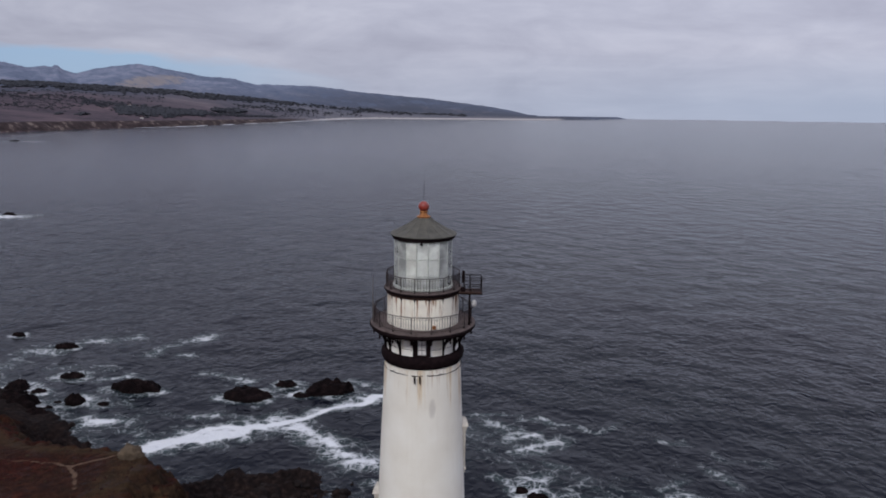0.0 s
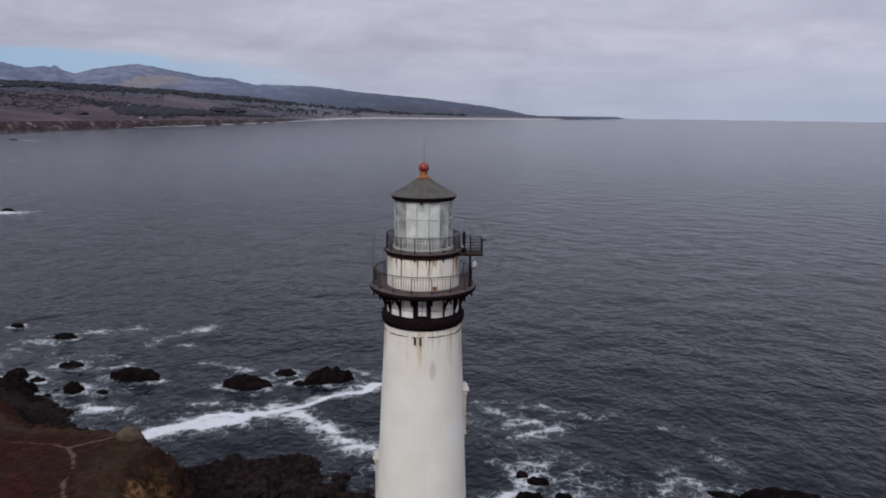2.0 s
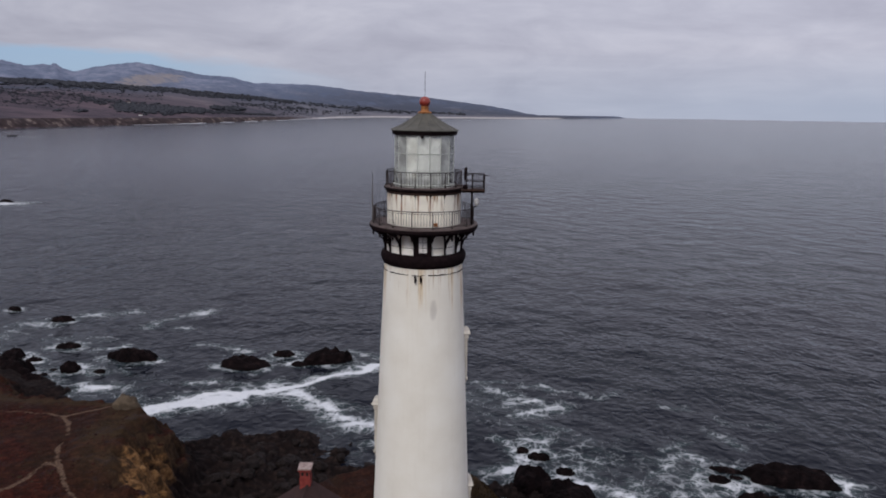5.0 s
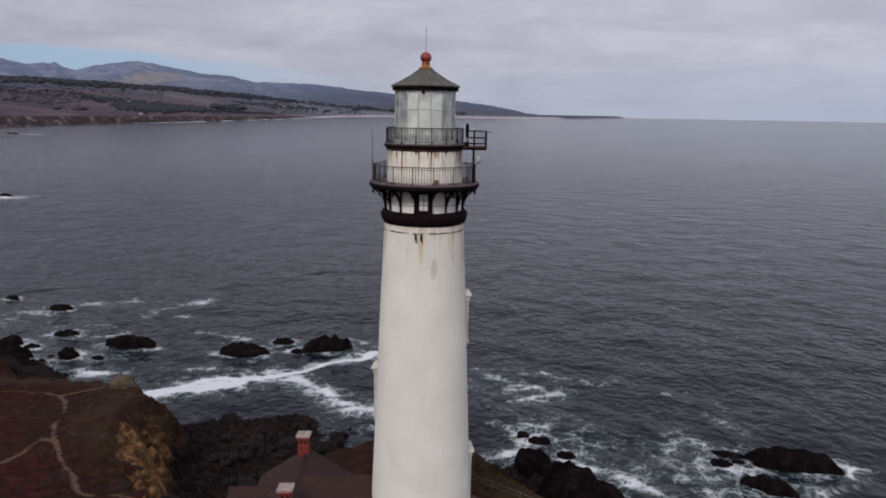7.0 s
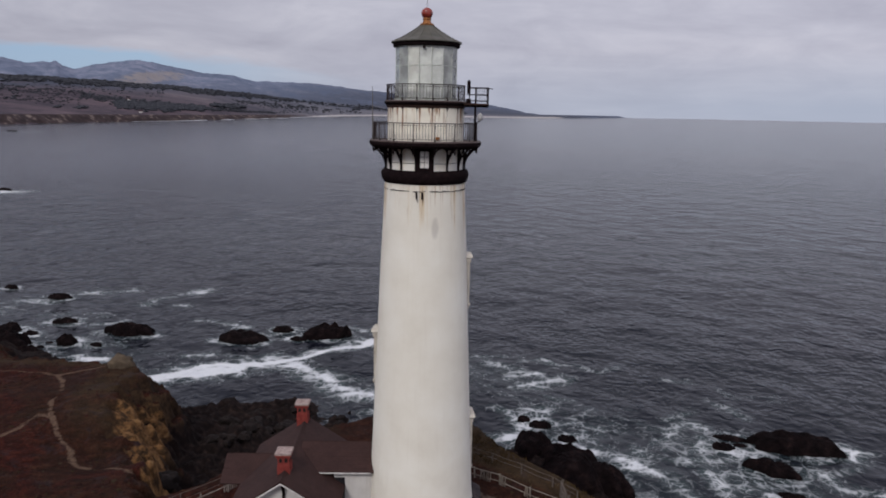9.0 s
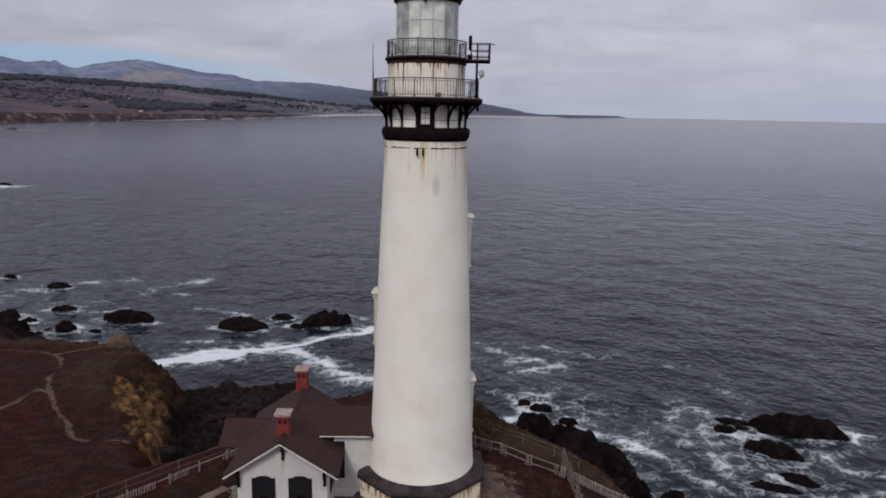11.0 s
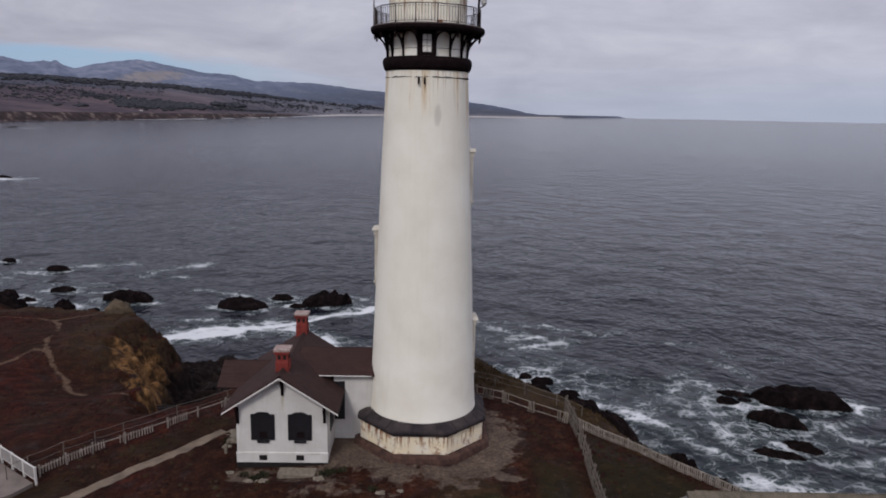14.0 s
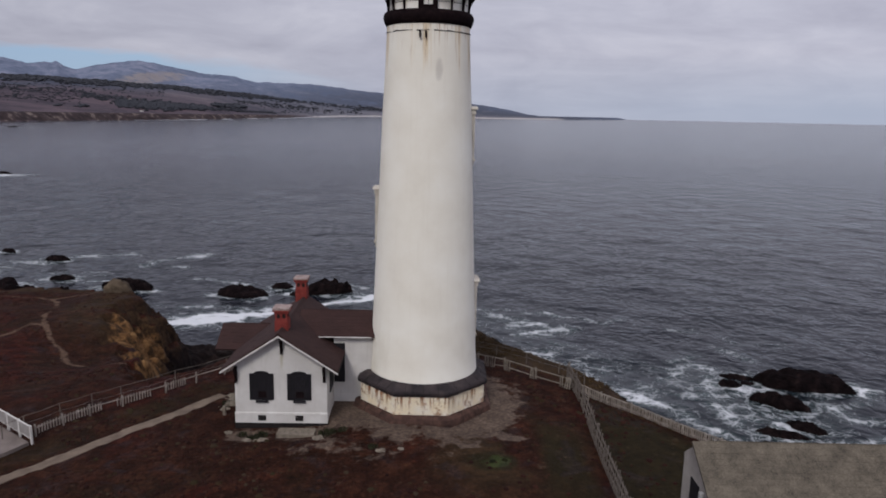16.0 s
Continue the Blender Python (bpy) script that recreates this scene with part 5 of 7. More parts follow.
def polygon_ring(profile, sides, turn):
    """An octagonal (or other) band from (apothem, height) pairs."""
    return lathe([(a / math.cos(math.pi / sides), z) for a, z in profile], sides, turn)


# foundation: an octagon with the tower standing on it
footing = part("footing", polygon_ring([(0.3, -0.6), (4.46, -0.6), (4.42, 0.02), (4.35, 0.24), (4.14, 0.37), (0.3, 0.37)], 8, 22.5), MAT["footing"], tower, "brown stone footing round the base")
plinth = part("plinth", polygon_ring([(0.3, 0.36), (3.94, 0.36), (3.94, 1.60), (0.3, 1.60)], 8, 22.5), MAT["plinth"], tower, "octagonal white brick base streaked with rust")
cornice = part("cornice", polygon_ring([(3.6, 1.56), (3.99, 1.56), (4.11, 1.65), (4.15, 1.84), (4.09, 1.94), (3.62, 2.20), (3.3, 2.22)], 8, 22.5), MAT["cornice"], tower, "dark weathered stone cornice of the base")
joint_me = mesh_of("joint", prism([(3.58, 2.215), (4.095, 1.955), (4.155, 1.84), (4.115, 1.64), (4.0, 1.57), (4.0, 1.54), (4.13, 1.62), (4.17, 1.84), (4.105, 1.97), (3.58, 2.23)], -0.012, 0.012, lambda u, v, w: Vector((w, -u, v))), MAT["soot"])
for k in range(8):
    for u in (-0.95, 0.15, 1.05):
        piece("joint", joint_me, cornice, pose(0, 0, 0, 0, 0, k * 45) @ pose(u, 0.0, 0))
seam_low = mesh_of("joint", prism([(4.0, 0.372), (4.145, 0.372), (4.355, 0.242), (4.425, 0.02), (4.465, -0.5), (4.48, -0.5), (4.44, 0.025), (4.367, 0.252), (4.15, 0.385), (4.0, 0.385)], -0.01, 0.01, lambda u, v, w: Vector((w, -u, v))), MAT["soot"])
for k in range(8):
    for u in (-0.7, 0.75):
        piece("joint", seam_low, footing, pose(0, 0, 0, 0, 0, k * 45) @ pose(u, 0.0, 0))
# bricks of the plinth faces
brick_me = mesh_of("brick", slab_box((-0.205, -0.03, -0.069), (0.205, 0.012, 0.069), 0.006), MAT["plinth"])
rng = random.Random(3)
for k in range(8):
    if k in (3, 4, 5):
        continue
    half = 3.94 * math.tan(math.pi / 8)
    for row in range(8):
        z = 0.46 + row * 0.147
        shift = 0.21 if row % 2 else 0.0
        n = int(2 * half / 0.42)
        for i in range(n):
            u = -half + 0.21 + shift * 0.5 + i * (2 * half - 0.5) / (n - 1)
            if abs(u) > half - 0.2:
                continue
            piece("brick", brick_me, plinth, pose(0, 0, 0, 0, 0, k * 45) @ pose(u, -3.932 - rng.uniform(0.0, 0.004), z))

shaft = part("shaft", lathe([(3.30, 2.0), (3.56, 2.08), (3.50, 2.3), (3.44, 3.2), (3.34, 5.2), (3.23, 7.6), (3.08, 11.0), (2.93, 14.4), (2.76, 18.5), (2.60, 21.5), (2.52, 23.4), (2.51, 23.75)], 96),
             MAT["tower"], tower, "white painted brick shaft with faint grey stains", True)


rr = random.Random(2)
seam_me = mesh_of("seam", lathe([(2.50, -0.026), (2.55, -0.022), (2.55, 0.022), (2.50, 0.026)], 3, -2.75, 5.5), MAT["iron"])
for i in range(64):
    if rr.random() > 0.10:
        piece("seam", seam_me, shaft, around(i * 5.625, 0, 23.24 + rr.uniform(-0.02, 0.02)) @ Matrix.Diagonal((1, 1, rr.uniform(0.5, 1.6), 1)))
for x in (-0.42, -0.08):
    bm = slab_box((x - 0.055, -2.66, 22.86), (x + 0.055, -2.48, 23.20), 0.02)
    box(bm, (x - 0.04, -2.72, 22.80), (x + 0.04, -2.60, 22.98))
    part("hook", bm, MAT["iron"], shaft, "short black iron hook")


def tower_window(angle, z0, z1, r0, r1, width=1.15, proud=0.26):
    """A tall cased window: side pilasters, sill, entablature and a rounded hood, with a dark sash behind."""
    top_r, bottom_r = r1, r0
    casing = part("window", slab_box((-width / 2, -0.02, 0.0), (width / 2, 0.25, z1 - z0 - 0.5)), MAT["casing"], tower, "tall cased window with a rounded hood")
    casing.matrix_basis = around(angle, (r0 + r1) / 2 + 0.02, z0)
    h = z1 - z0
    for sx in (-1, 1):
        part("pilaster", slab_box((sx * width / 2 - 0.12, -proud * 0.75, 0.25), (sx * width / 2 + 0.12, 0.2, h - 0.72), 0.015), MAT["casing"], casing)
        part("bracket", slab_box((sx * width / 2 - 0.10, -proud * 0.7, -0.18), (sx * width / 2 + 0.10, 0.2, 0.08), 0.03), MAT["casing"], casing)
    part("sill", slab_box((-width / 2 - 0.22, -proud, 0.08), (width / 2 + 0.22, 0.2, 0.26), 0.02), MAT["casing"], casing)
    part("entablature", slab_box((-width / 2 - 0.18, -proud, h - 0.72), (width / 2 + 0.18, 0.25, h - 0.40), 0.02), MAT["casing"], casing)
    arc = [(-width / 2 - 0.26, h - 0.40), (width / 2 + 0.26, h - 0.40)] + [((width / 2 + 0.26) * math.cos(t), h - 0.40 + 0.20 * math.sin(t)) for t in np.linspace(0.12, math.pi - 0.12, 9)]
    part("hood", prism(arc, -proud - 0.10, 0.25, lambda u, v, w: Vector((u, w, v))), MAT["casing"], casing)
    sash = part("sash", slab_box((-width / 2 + 0.12, -0.05, 0.26), (width / 2 - 0.12, 0.0, h - 0.74)), MAT["shutter"], casing)
    part("glazing_bar", slab_box((-width / 2 + 0.12, -0.075, h / 2 - 0.06), (width / 2 - 0.12, -0.045, h / 2)), MAT["trim"], casing)
    return casing


tower_window(98, 15.6, 19.25, 2.80, 2.66, 1.1, 0.2)
tower_window(98, 4.3, 8.4, 3.26, 3.08, 1.2, 0.20)
tower_window(-98, 10.3, 14.2, 3.04, 2.88, 1.1, 0.2)

# black belt under the service room
part("belt", lathe([(2.50, 23.62), (2.58, 23.66), (2.68, 23.86), (2.74, 24.12), (2.70, 24.30), (2.60, 24.42), (2.30, 24.44)], 64), MAT["iron"], tower, "thick black iron belt with a chamfered rim", True)
room = part("service_room", lathe([(2.36, 24.3), (2.36, 26.0)], 64), MAT["drum_low"], tower, "white service room wall between the brackets", True)
part("ring_joint", lathe([(2.36, 24.86), (2.375, 24.865), (2.375, 24.885), (2.36, 24.89)], 64), MAT["rust"], room)

# window and frame in the front bay
win = part("service_window", slab_box((-0.55, -2.50, 24.44), (0.57, -2.25, 25.86)), MAT["iron"], tower, "black framed window of the service room")
part("sash", slab_box((-0.27, -2.515, 24.56), (0.33, -2.495, 25.72)), MAT["iron"], win)
for i in range(2):
    for j in range(3):
        # opaque pale paint stands for the daylight seen through these panes
        part("pane", slab_box((-0.22 + i * 0.265, -2.535, 24.64 + j * 0.335), (0.015 + i * 0.265, -2.52, 24.94 + j * 0.335)), MAT["trim"], win, "pale window pane")


# brackets: a strut from the belt curving out to the deck, arms to both sides making arches
def bracket_mesh():
    bm = bmesh.new()
    pts = []
    for i in range(9):
        t = i / 8
        pts.append((0, -(2.47 + 0.72 * t ** 2.4), 24.42 + 1.36 * t))
    tube(bm, pts, [0.06, 0.055, 0.05, 0.05, 0.05, 0.05, 0.055, 0.065, 0.08], 6)
    tube(bm, [(0, -2.44, 24.42), (0, -2.44, 25.8)], 0.055, 6)
    for s in (-1, 1):
        arm = []
        for i in range(7):
            t = i / 6
            a = radians(s * 11.0 * (t ** 1.9))
            r = 2.50 + 0.28 * t
            arm.append((r * math.sin(a), -r * math.cos(a), 24.95 + 0.86 * math.sin(t * math.pi / 2)))
        tube(bm, arm, 0.05, 5)
    box(bm, (-0.05, -3.20, 25.70), (0.05, -2.40, 25.84))
    return mesh_of("bracket", bm, MAT["iron"])


bracket_me = bracket_mesh()
pendant_me = mesh_of("pendant", lathe([(0.0, -0.46), (0.035, -0.40), (0.075, -0.30), (0.04, -0.22), (0.085, -0.12), (0.07, 0.02)], 8), MAT["iron"])
for k in range(16):
    piece("bracket", bracket_me, tower, around(STEP * k + 11.25))
    piece("pendant", pendant_me, tower, around(STEP * k + 11.25, 3.22, 25.86))


# galleries
def gallery(name, label, r_deck, z_deck, thick, r_rail, height, per_bay, sides, hole, skip=(), r_in=0.0):
    deck = part(name, lathe([(hole, z_deck - 0.02), (r_deck - 0.04, z_deck), (r_deck, z_deck - 0.03), (r_deck + 0.02, z_deck - 0.10), (r_deck - 0.02, z_deck - thick * 0.62), (r_deck - 0.10, z_deck - thick), (hole, z_deck - thick)], sides),
                MAT["deck"], tower, label)
    rim = part("rim", lathe([(r_deck + 0.012, z_deck - 0.07), (r_deck + 0.04, z_deck - 0.10), (r_deck + 0.035, z_deck - thick * 0.7), (r_deck - 0.08, z_deck - thick - 0.03), (r_deck - 0.6, z_deck - thick - 0.03)], sides), MAT["iron"], deck, "black rusty gallery rim")
    post = bmesh.new()
    tube(post, [(0, 0, -0.05), (0, 0, height + 0.02)], 0.030, 6)
    tube(post, [(0, 0, -0.02), (0, 0, 0.12)], 0.055, 6)
    tube(post, [(0, 0, 0.0), (0, 0.20, 0.02), (0, 0.02, 0.5)], 0.014, 4)
    post_me = mesh_of("post", post, MAT["rail"])
    bal_me = mesh_of("baluster", tube(bmesh.new(), [(0, 0, 0.10), (0, 0, height - 0.02)], 0.0115, 5), MAT["rail"])
    for k in range(16):
        a = STEP * k + 11.25
        if k not in skip:
            piece("post", post_me, deck, around(a, r_rail, z_deck))
        if k in skip and (k + 1) % 16 in skip:
            continue
        for i in range(1, per_bay + 1):
            piece("baluster", bal_me, deck, around(a + STEP * i / (per_bay + 1), r_rail * (math.cos(radians(11.25)) / math.cos(radians(STEP * i / (per_bay + 1) - 11.25))), z_deck))
        for zz, t in ((height, 0.028), (0.11, 0.018), (height - 0.13, 0.012)):
            p, q = around(a, r_rail, z_deck + zz).translation, around(a + STEP, r_rail, z_deck + zz).translation
            part("rail", tube(bmesh.new(), [p, q], t, 5), MAT["rail"], deck)
    return deck


lower = gallery("lower_gallery", "round iron lower gallery with railing", 3.42, 26.20, 0.36, 3.20, 1.04, 6, 48, 2.2)
upper = gallery("upper_gallery", "round iron upper gallery with railing", 2.50, 28.56, 0.26, 2.40, 0.92, 4, 48, 1.6, skip=())

# the watch room between the galleries: curved iron plates
panel_bm = lathe([(2.30, 26.16), (2.34, 26.18), (2.34, 28.30), (2.30, 28.32)], 4, -STEP / 2 + 0.14, STEP - 0.28)
panel_me = mesh_of("panel", panel_bm, MAT["drum"])
watch = part("watch_room", lathe([(2.315, 26.1), (2.315, 28.4)], 64), MAT["rust"], tower, "white iron-plated watch room streaked with rust")
for k in range(16):
    piece("panel", panel_me, watch, around(STEP * k))
gusset_me = mesh_of("gusset", prism([(-0.10, 0.0), (0.10, 0.0), (0.035, -0.12), (0.0, -0.30), (-0.035, -0.12)], -0.02, 0.03, lambda u, v, w: Vector((u, w, v))), MAT["rust"])
for k in range(16):
    piece("gusset", gusset_me, watch, around(STEP * k + 11.25, 2.335, 28.15))
part("upper_cornice", lathe([(2.33, 28.12), (2.40, 28.16), (2.44, 28.32), (2.33, 28.33)], 48), MAT["rust"], watch, "dark rusty cornice")
hatch = part("hatch", slab_box((0.66, -2.30, 26.25), (0.90, -2.12, 26.46), 0.02), MAT["orange"], watch, "small rusted hatch")

# lantern
lantern = part("lantern_base", lathe([(1.95, 28.5), (1.95, 28.66), (1.86, 28.70), (1.70, 28.70)], 48), MAT["mullion"], tower, "pale lantern sill")
ROW_Z = [28.70, 29.52, 30.58, 31.72]
R_GLASS = 1.86
bar_v = mesh_of("glazing_bar", tube(bmesh.new(), [(0, 0, 28.66), (0, 0, 31.78)], 0.028, 5), MAT["mullion"])
half = R_GLASS * math.tan(radians(STEP / 2))
pane_mes = []
for z0, z1 in zip(ROW_Z, ROW_Z[1:]):
    pane_mes.append(mesh_of("pane", slab_box((-half + 0.02, -R_GLASS * math.cos(radians(STEP / 2)) - 0.004, z0 + 0.02), (half - 0.02, -R_GLASS * math.cos(radians(STEP / 2)) + 0.004, z1 - 0.02)), MAT["glass"]))
glazing = part("lantern_glazing", lathe([(R_GLASS - 0.03, 31.66), (R_GLASS + 0.02, 31.68), (R_GLASS + 0.02, 31.78), (R_GLASS - 0.03, 31.80)], 16, 11.25), MAT["mullion"], tower, "glass lantern with thin pale glazing bars")
for k in range(16):
    piece("glazing_bar", bar_v, glazing, around(STEP * k + 11.25, R_GLASS))
    for z in ROW_Z[1:3]:
        p, q = around(STEP * k + 11.25, R_GLASS, z).translation, around(STEP * (k + 1) + 11.25, R_GLASS, z).translation
        part("cross_bar", tube(bmesh.new(), [p, q], 0.022, 5), MAT["mullion"], glazing)
    for me in pane_mes:
        piece("pane", me, glazing, around(STEP * k)).visible_shadow = False
# curtains hung inside the glass, drawn in most bays
for k in range(16):
    low = 29.55 if k in (0, 1, 2, 3) else 29.12 if k in (14, 15) else 28.74
    bm = bmesh.new()
    rows = []
    for row, zz in enumerate((low, (low + 31.6) / 2, 31.62)):
        sag = [(0.72 - 0.055 * i) if k == 0 and row == 2 else 0.0 for i in range(9)]
        rows.append([bm.verts.new((R_GLASS - 0.10 - 0.022 * (i % 2)) * Vector((math.sin(radians(-11 + i * 2.75)), -math.cos(radians(-11 + i * 2.75)), 0)) + Vector((0, 0, zz - sag[i]))) for i in range(9)])
    for a, b in zip(rows, rows[1:]):
        for i in range(8):
            bm.faces.new((a[i], a[i + 1], b[i + 1], b[i]))
    bmesh.ops.solidify(bm, geom=bm.faces[:], thickness=0.01)
    ob = part("curtain", bm, MAT["cream"] if k in (13, 15, 2, 7) else MAT["curtain"], glazing, "pleated white cloth curtain")
    ob.matrix_basis = around(STEP * k)
part("pedestal", lathe([(0.0, 29.9), (0.4, 29.9), (0.42, 29.2), (0.28, 29.1), (0.26, 28.5), (0.0, 28.5)], 20), MAT["lamp_dark"], glazing, "dark lamp pedestal inside the lantern")
part("lantern_floor", lathe([(0.0, 28.6), (1.8, 28.6)], 32), MAT["rust"], glazing)
part("crossbar_stand", tube(tube(bmesh.new(), [(0.05, -1.5, 28.65), (0.05, -1.5, 29.95)], 0.03), [(-0.14, -1.5, 29.92), (0.24, -1.5, 29.92)], 0.035), MAT["lamp_dark"], glazing, "dark stand inside the lantern")
for a in (-28, -10, 14, 32):
    ob = part("equipment_box", slab_box((-0.22, -1.66, 28.74), (0.22, -1.50, 29.05), 0.02), MAT["lamp_dark"], glazing, "dark box on the lantern floor")
    ob.matrix_basis = around(a)
vent = part("lantern_vent", slab_box((-0.16, -2.0, 31.52), (0.0, -1.85, 31.66), 0.02), MAT["iron"], glazing, "small dark vent")

# roof
part("fascia", lathe([(1.7, 31.70), (1.98, 31.70), (2.03, 31.76), (2.03, 31.96), (1.7, 32.0)], 32), MAT["iron"], tower, "black fascia under the lantern roof")
roof = part("lantern_roof", lathe([(1.9, 31.93), (2.14, 31.93), (2.16, 31.97), (2.10, 32.02), (1.55, 32.26), (0.95, 32.61), (0.42, 32.99), (0.30, 33.08)], 16, 11.25), MAT["copper"], tower, "grey-green conical metal roof")
rib_me = mesh_of("rib", tube(bmesh.new(), [(0, -2.13, 32.01), (0, -1.55, 32.27), (0, -0.95, 32.62), (0, -0.40, 33.01)], 0.013, 5), MAT["copper"])
for k in range(16):
    piece("rib", rib_me, roof, around(STEP * k + 11.25))
part("collar", lathe([(0.0, 32.98), (0.42, 32.99), (0.44, 33.07), (0.28, 33.13), (0.22, 33.30), (0.26, 33.34), (0.24, 33.42), (0.0, 33.42)], 20), MAT["orange"], tower, "orange rusted collar under the ball")
part("ball", lathe([(0.345 * math.sin(t), 33.69 - 0.335 * math.cos(t)) for t in np.linspace(0.02, math.pi - 0.02, 15)], 24), MAT["red_ball"], tower, "red painted ventilator ball", True)
part("lightning_rod", tube(bmesh.new(), [(0, 0, 33.98), (0, 0, 35.5)], 0.014, 5), MAT["iron"], tower, "thin lightning rod")

# side platform at the upper gallery, with a post down to the lower one
platform = part("side_platform", slab_box((2.30, -1.35, 28.34), (3.78, -0.35, 28.44), 0.01), MAT["rust"], tower, "rusted iron platform beside the upper gallery")
for x, y in ((3.74, -1.31), (3.74, -0.39), (3.02, -1.31), (3.02, -0.39), (2.62, -1.31)):
    part("post", tube(bmesh.new(), [(x, y, 28.4), (x, y, 29.36)], 0.032), MAT["iron"], platform)
for z in (29.36, 28.95, 28.6):
    for p, q in (((2.45, -1.31, z), (3.74, -1.31, z)), ((3.74, -1.31, z), (3.74, -0.39, z)), ((2.6, -0.39, z), (3.74, -0.39, z))):
        part("rail", tube(bmesh.new(), [p, q], 0.024, 5), MAT["iron"], platform)
for i in range(5):
    part("baluster", tube(bmesh.new(), [(3.12 + i * 0.125, -1.31, 28.42), (3.12 + i * 0.125, -1.31, 29.36)], 0.012, 4), MAT["iron"], platform)
part("arm", tube(bmesh.new(), [(3.7, -1.3, 29.32), (4.02, -1.3, 29.30)], 0.028), MAT["iron"], platform)
part("stay", tube(bmesh.new(), [(3.0, -1.05, 26.2), (3.0, -1.05, 28.36)], 0.065, 8), MAT["iron"], platform, "black support post")
part("beam", slab_box((2.3, -1.12, 28.22), (3.78, -0.98, 28.36)), MAT["iron"], platform)
part("canister", lathe([(0.0, 29.0), (0.10, 29.0), (0.10, 29.72), (0.06, 29.80), (0.0, 29.80)], 12), MAT["iron"], platform, "dark canister beacon").matrix_basis = pose(2.58, -1.15, 0)
part("box", slab_box((2.42, -1.25, 28.44), (2.72, -0.95, 28.72), 0.02), MAT["iron"], platform, "dark equipment box")
lamp = part("floodlight", lathe([(0.0, 27.42), (0.10, 27.44), (0.17, 27.58), (0.15, 27.76), (0.08, 27.86), (0.0, 27.88)], 14), MAT["white_lamp"], tower, "small white lamp under the platform")
lamp.matrix_basis = pose(3.30, -1.05, 0)
part("bracket_arm", tube(bmesh.new(), [(-0.3, 0, 27.25), (0.0, 0, 27.42)], 0.03), MAT["iron"], lamp)
part("bracket_arm", tube(bmesh.new(), [(-0.3, 0, 27.72), (0.0, 0, 27.66)], 0.03), MAT["iron"], lamp)
aerial = part("aerial", tube(bmesh.new(), [(-3.22, -0.55, 26.2), (-3.22, -0.55, 27.5), (-3.22, -0.55, 29.35)], [0.045, 0.035, 0.014], 6), MAT["wire"], tower, "thin whip aerial on the lower gallery")
part("aerial_box", slab_box((-3.26, -0.60, 27.25), (-3.17, -0.50, 27.5), 0.01), MAT["wire"], aerial)

# ---- the workroom house beside the tower ----
house = empty("workroom_house", (-8.42, -4.4, 0.0), 1.2)
tagged(house, "white gabled workroom with red-brown shingle roof joined to the tower", "house")
HW, HL, WALL_TOP, RIDGE, SLOPE = 2.76, 8.5, 3.62, 5.68, 0.652


def xz(u, v, w):
    return Vector((u, w, v))


front_wall = part("front_wall", prism([(-HW, -0.09), (HW, -0.09), (HW, WALL_TOP + 0.05), (0, WALL_TOP + 0.05 + HW * SLOPE), (-HW, WALL_TOP + 0.05)], 0.0, 0.28, xz), MAT["house"], house)
part("rear_wall", prism([(-HW, -1.5), (HW, -1.5), (HW, WALL_TOP + 0.05), (0, WALL_TOP + 0.05 + HW * SLOPE), (-HW, WALL_TOP + 0.05)], HL - 0.28, HL, xz), MAT["house"], house)
part("side_wall", slab_box((HW - 0.28, 0.283, -1.0), (HW, HL - 0.283, WALL_TOP)), MAT["house"], house)
part("side_wall", slab_box((-HW, 0.283, -1.0), (-HW + 0.28, HL - 0.283, WALL_TOP)), MAT["house"], house)
part("water_table", slab_box((-HW - 0.05, -0.05, 0.46), (HW + 0.05, 0.02, 0.58), 0.012), MAT["trim"], front_wall)
part("base_course", slab_box((-HW - 0.03, -0.035, -0.09), (HW + 0.03, 0.02, 0.455)), MAT["house"], front_wall)
# black box stands in for the shadow gap under the wall
part("dark_sill", slab_box((-HW - 0.04, -0.06, -0.45), (HW + 0.06, 0.30, -0.094)), MAT["soot"], front_wall, "dark strip for the shade under the wall")
for u in (-1.17, 1.08):
    arc = [(-0.70, 1.39), (0.74, 1.39), (0.74, 3.05), (0.46, 3.05)] + [(0.46 * math.cos(t), 3.06 + 0.15 * math.sin(t)) for t in np.linspace(0.2, math.pi - 0.2, 7)] + [(-0.46, 3.06), (-0.70, 3.06)]
    w = part("window", prism(arc, -0.06, 0.02, lambda a, b, c, u=u: Vector((u + a, c, b))), MAT["shutter"], front_wall, "black boarded window with an arched top")
    for i in range(9):
        part("board", slab_box((u - 0.63 + i * 0.142, -0.075, 1.52), (u - 0.63 + i * 0.142 + 0.125, -0.062, 3.0)), MAT["shutter"], w)
    part("sill", slab_box((u - 0.34, -0.14, 1.24), (u + 0.40, 0.0, 1.36), 0.012), MAT["shutter"], w)
    part("vent_panel", slab_box((u - 0.18, -0.09, 1.55), (u + 0.30, -0.078, 1.95)), MAT["iron"], w)
    part("vent", slab_box((u - 0.24, -0.05, 0.06), (u + 0.24, -0.036, 0.40)), MAT["soot"], front_wall, "dark foundation vent")


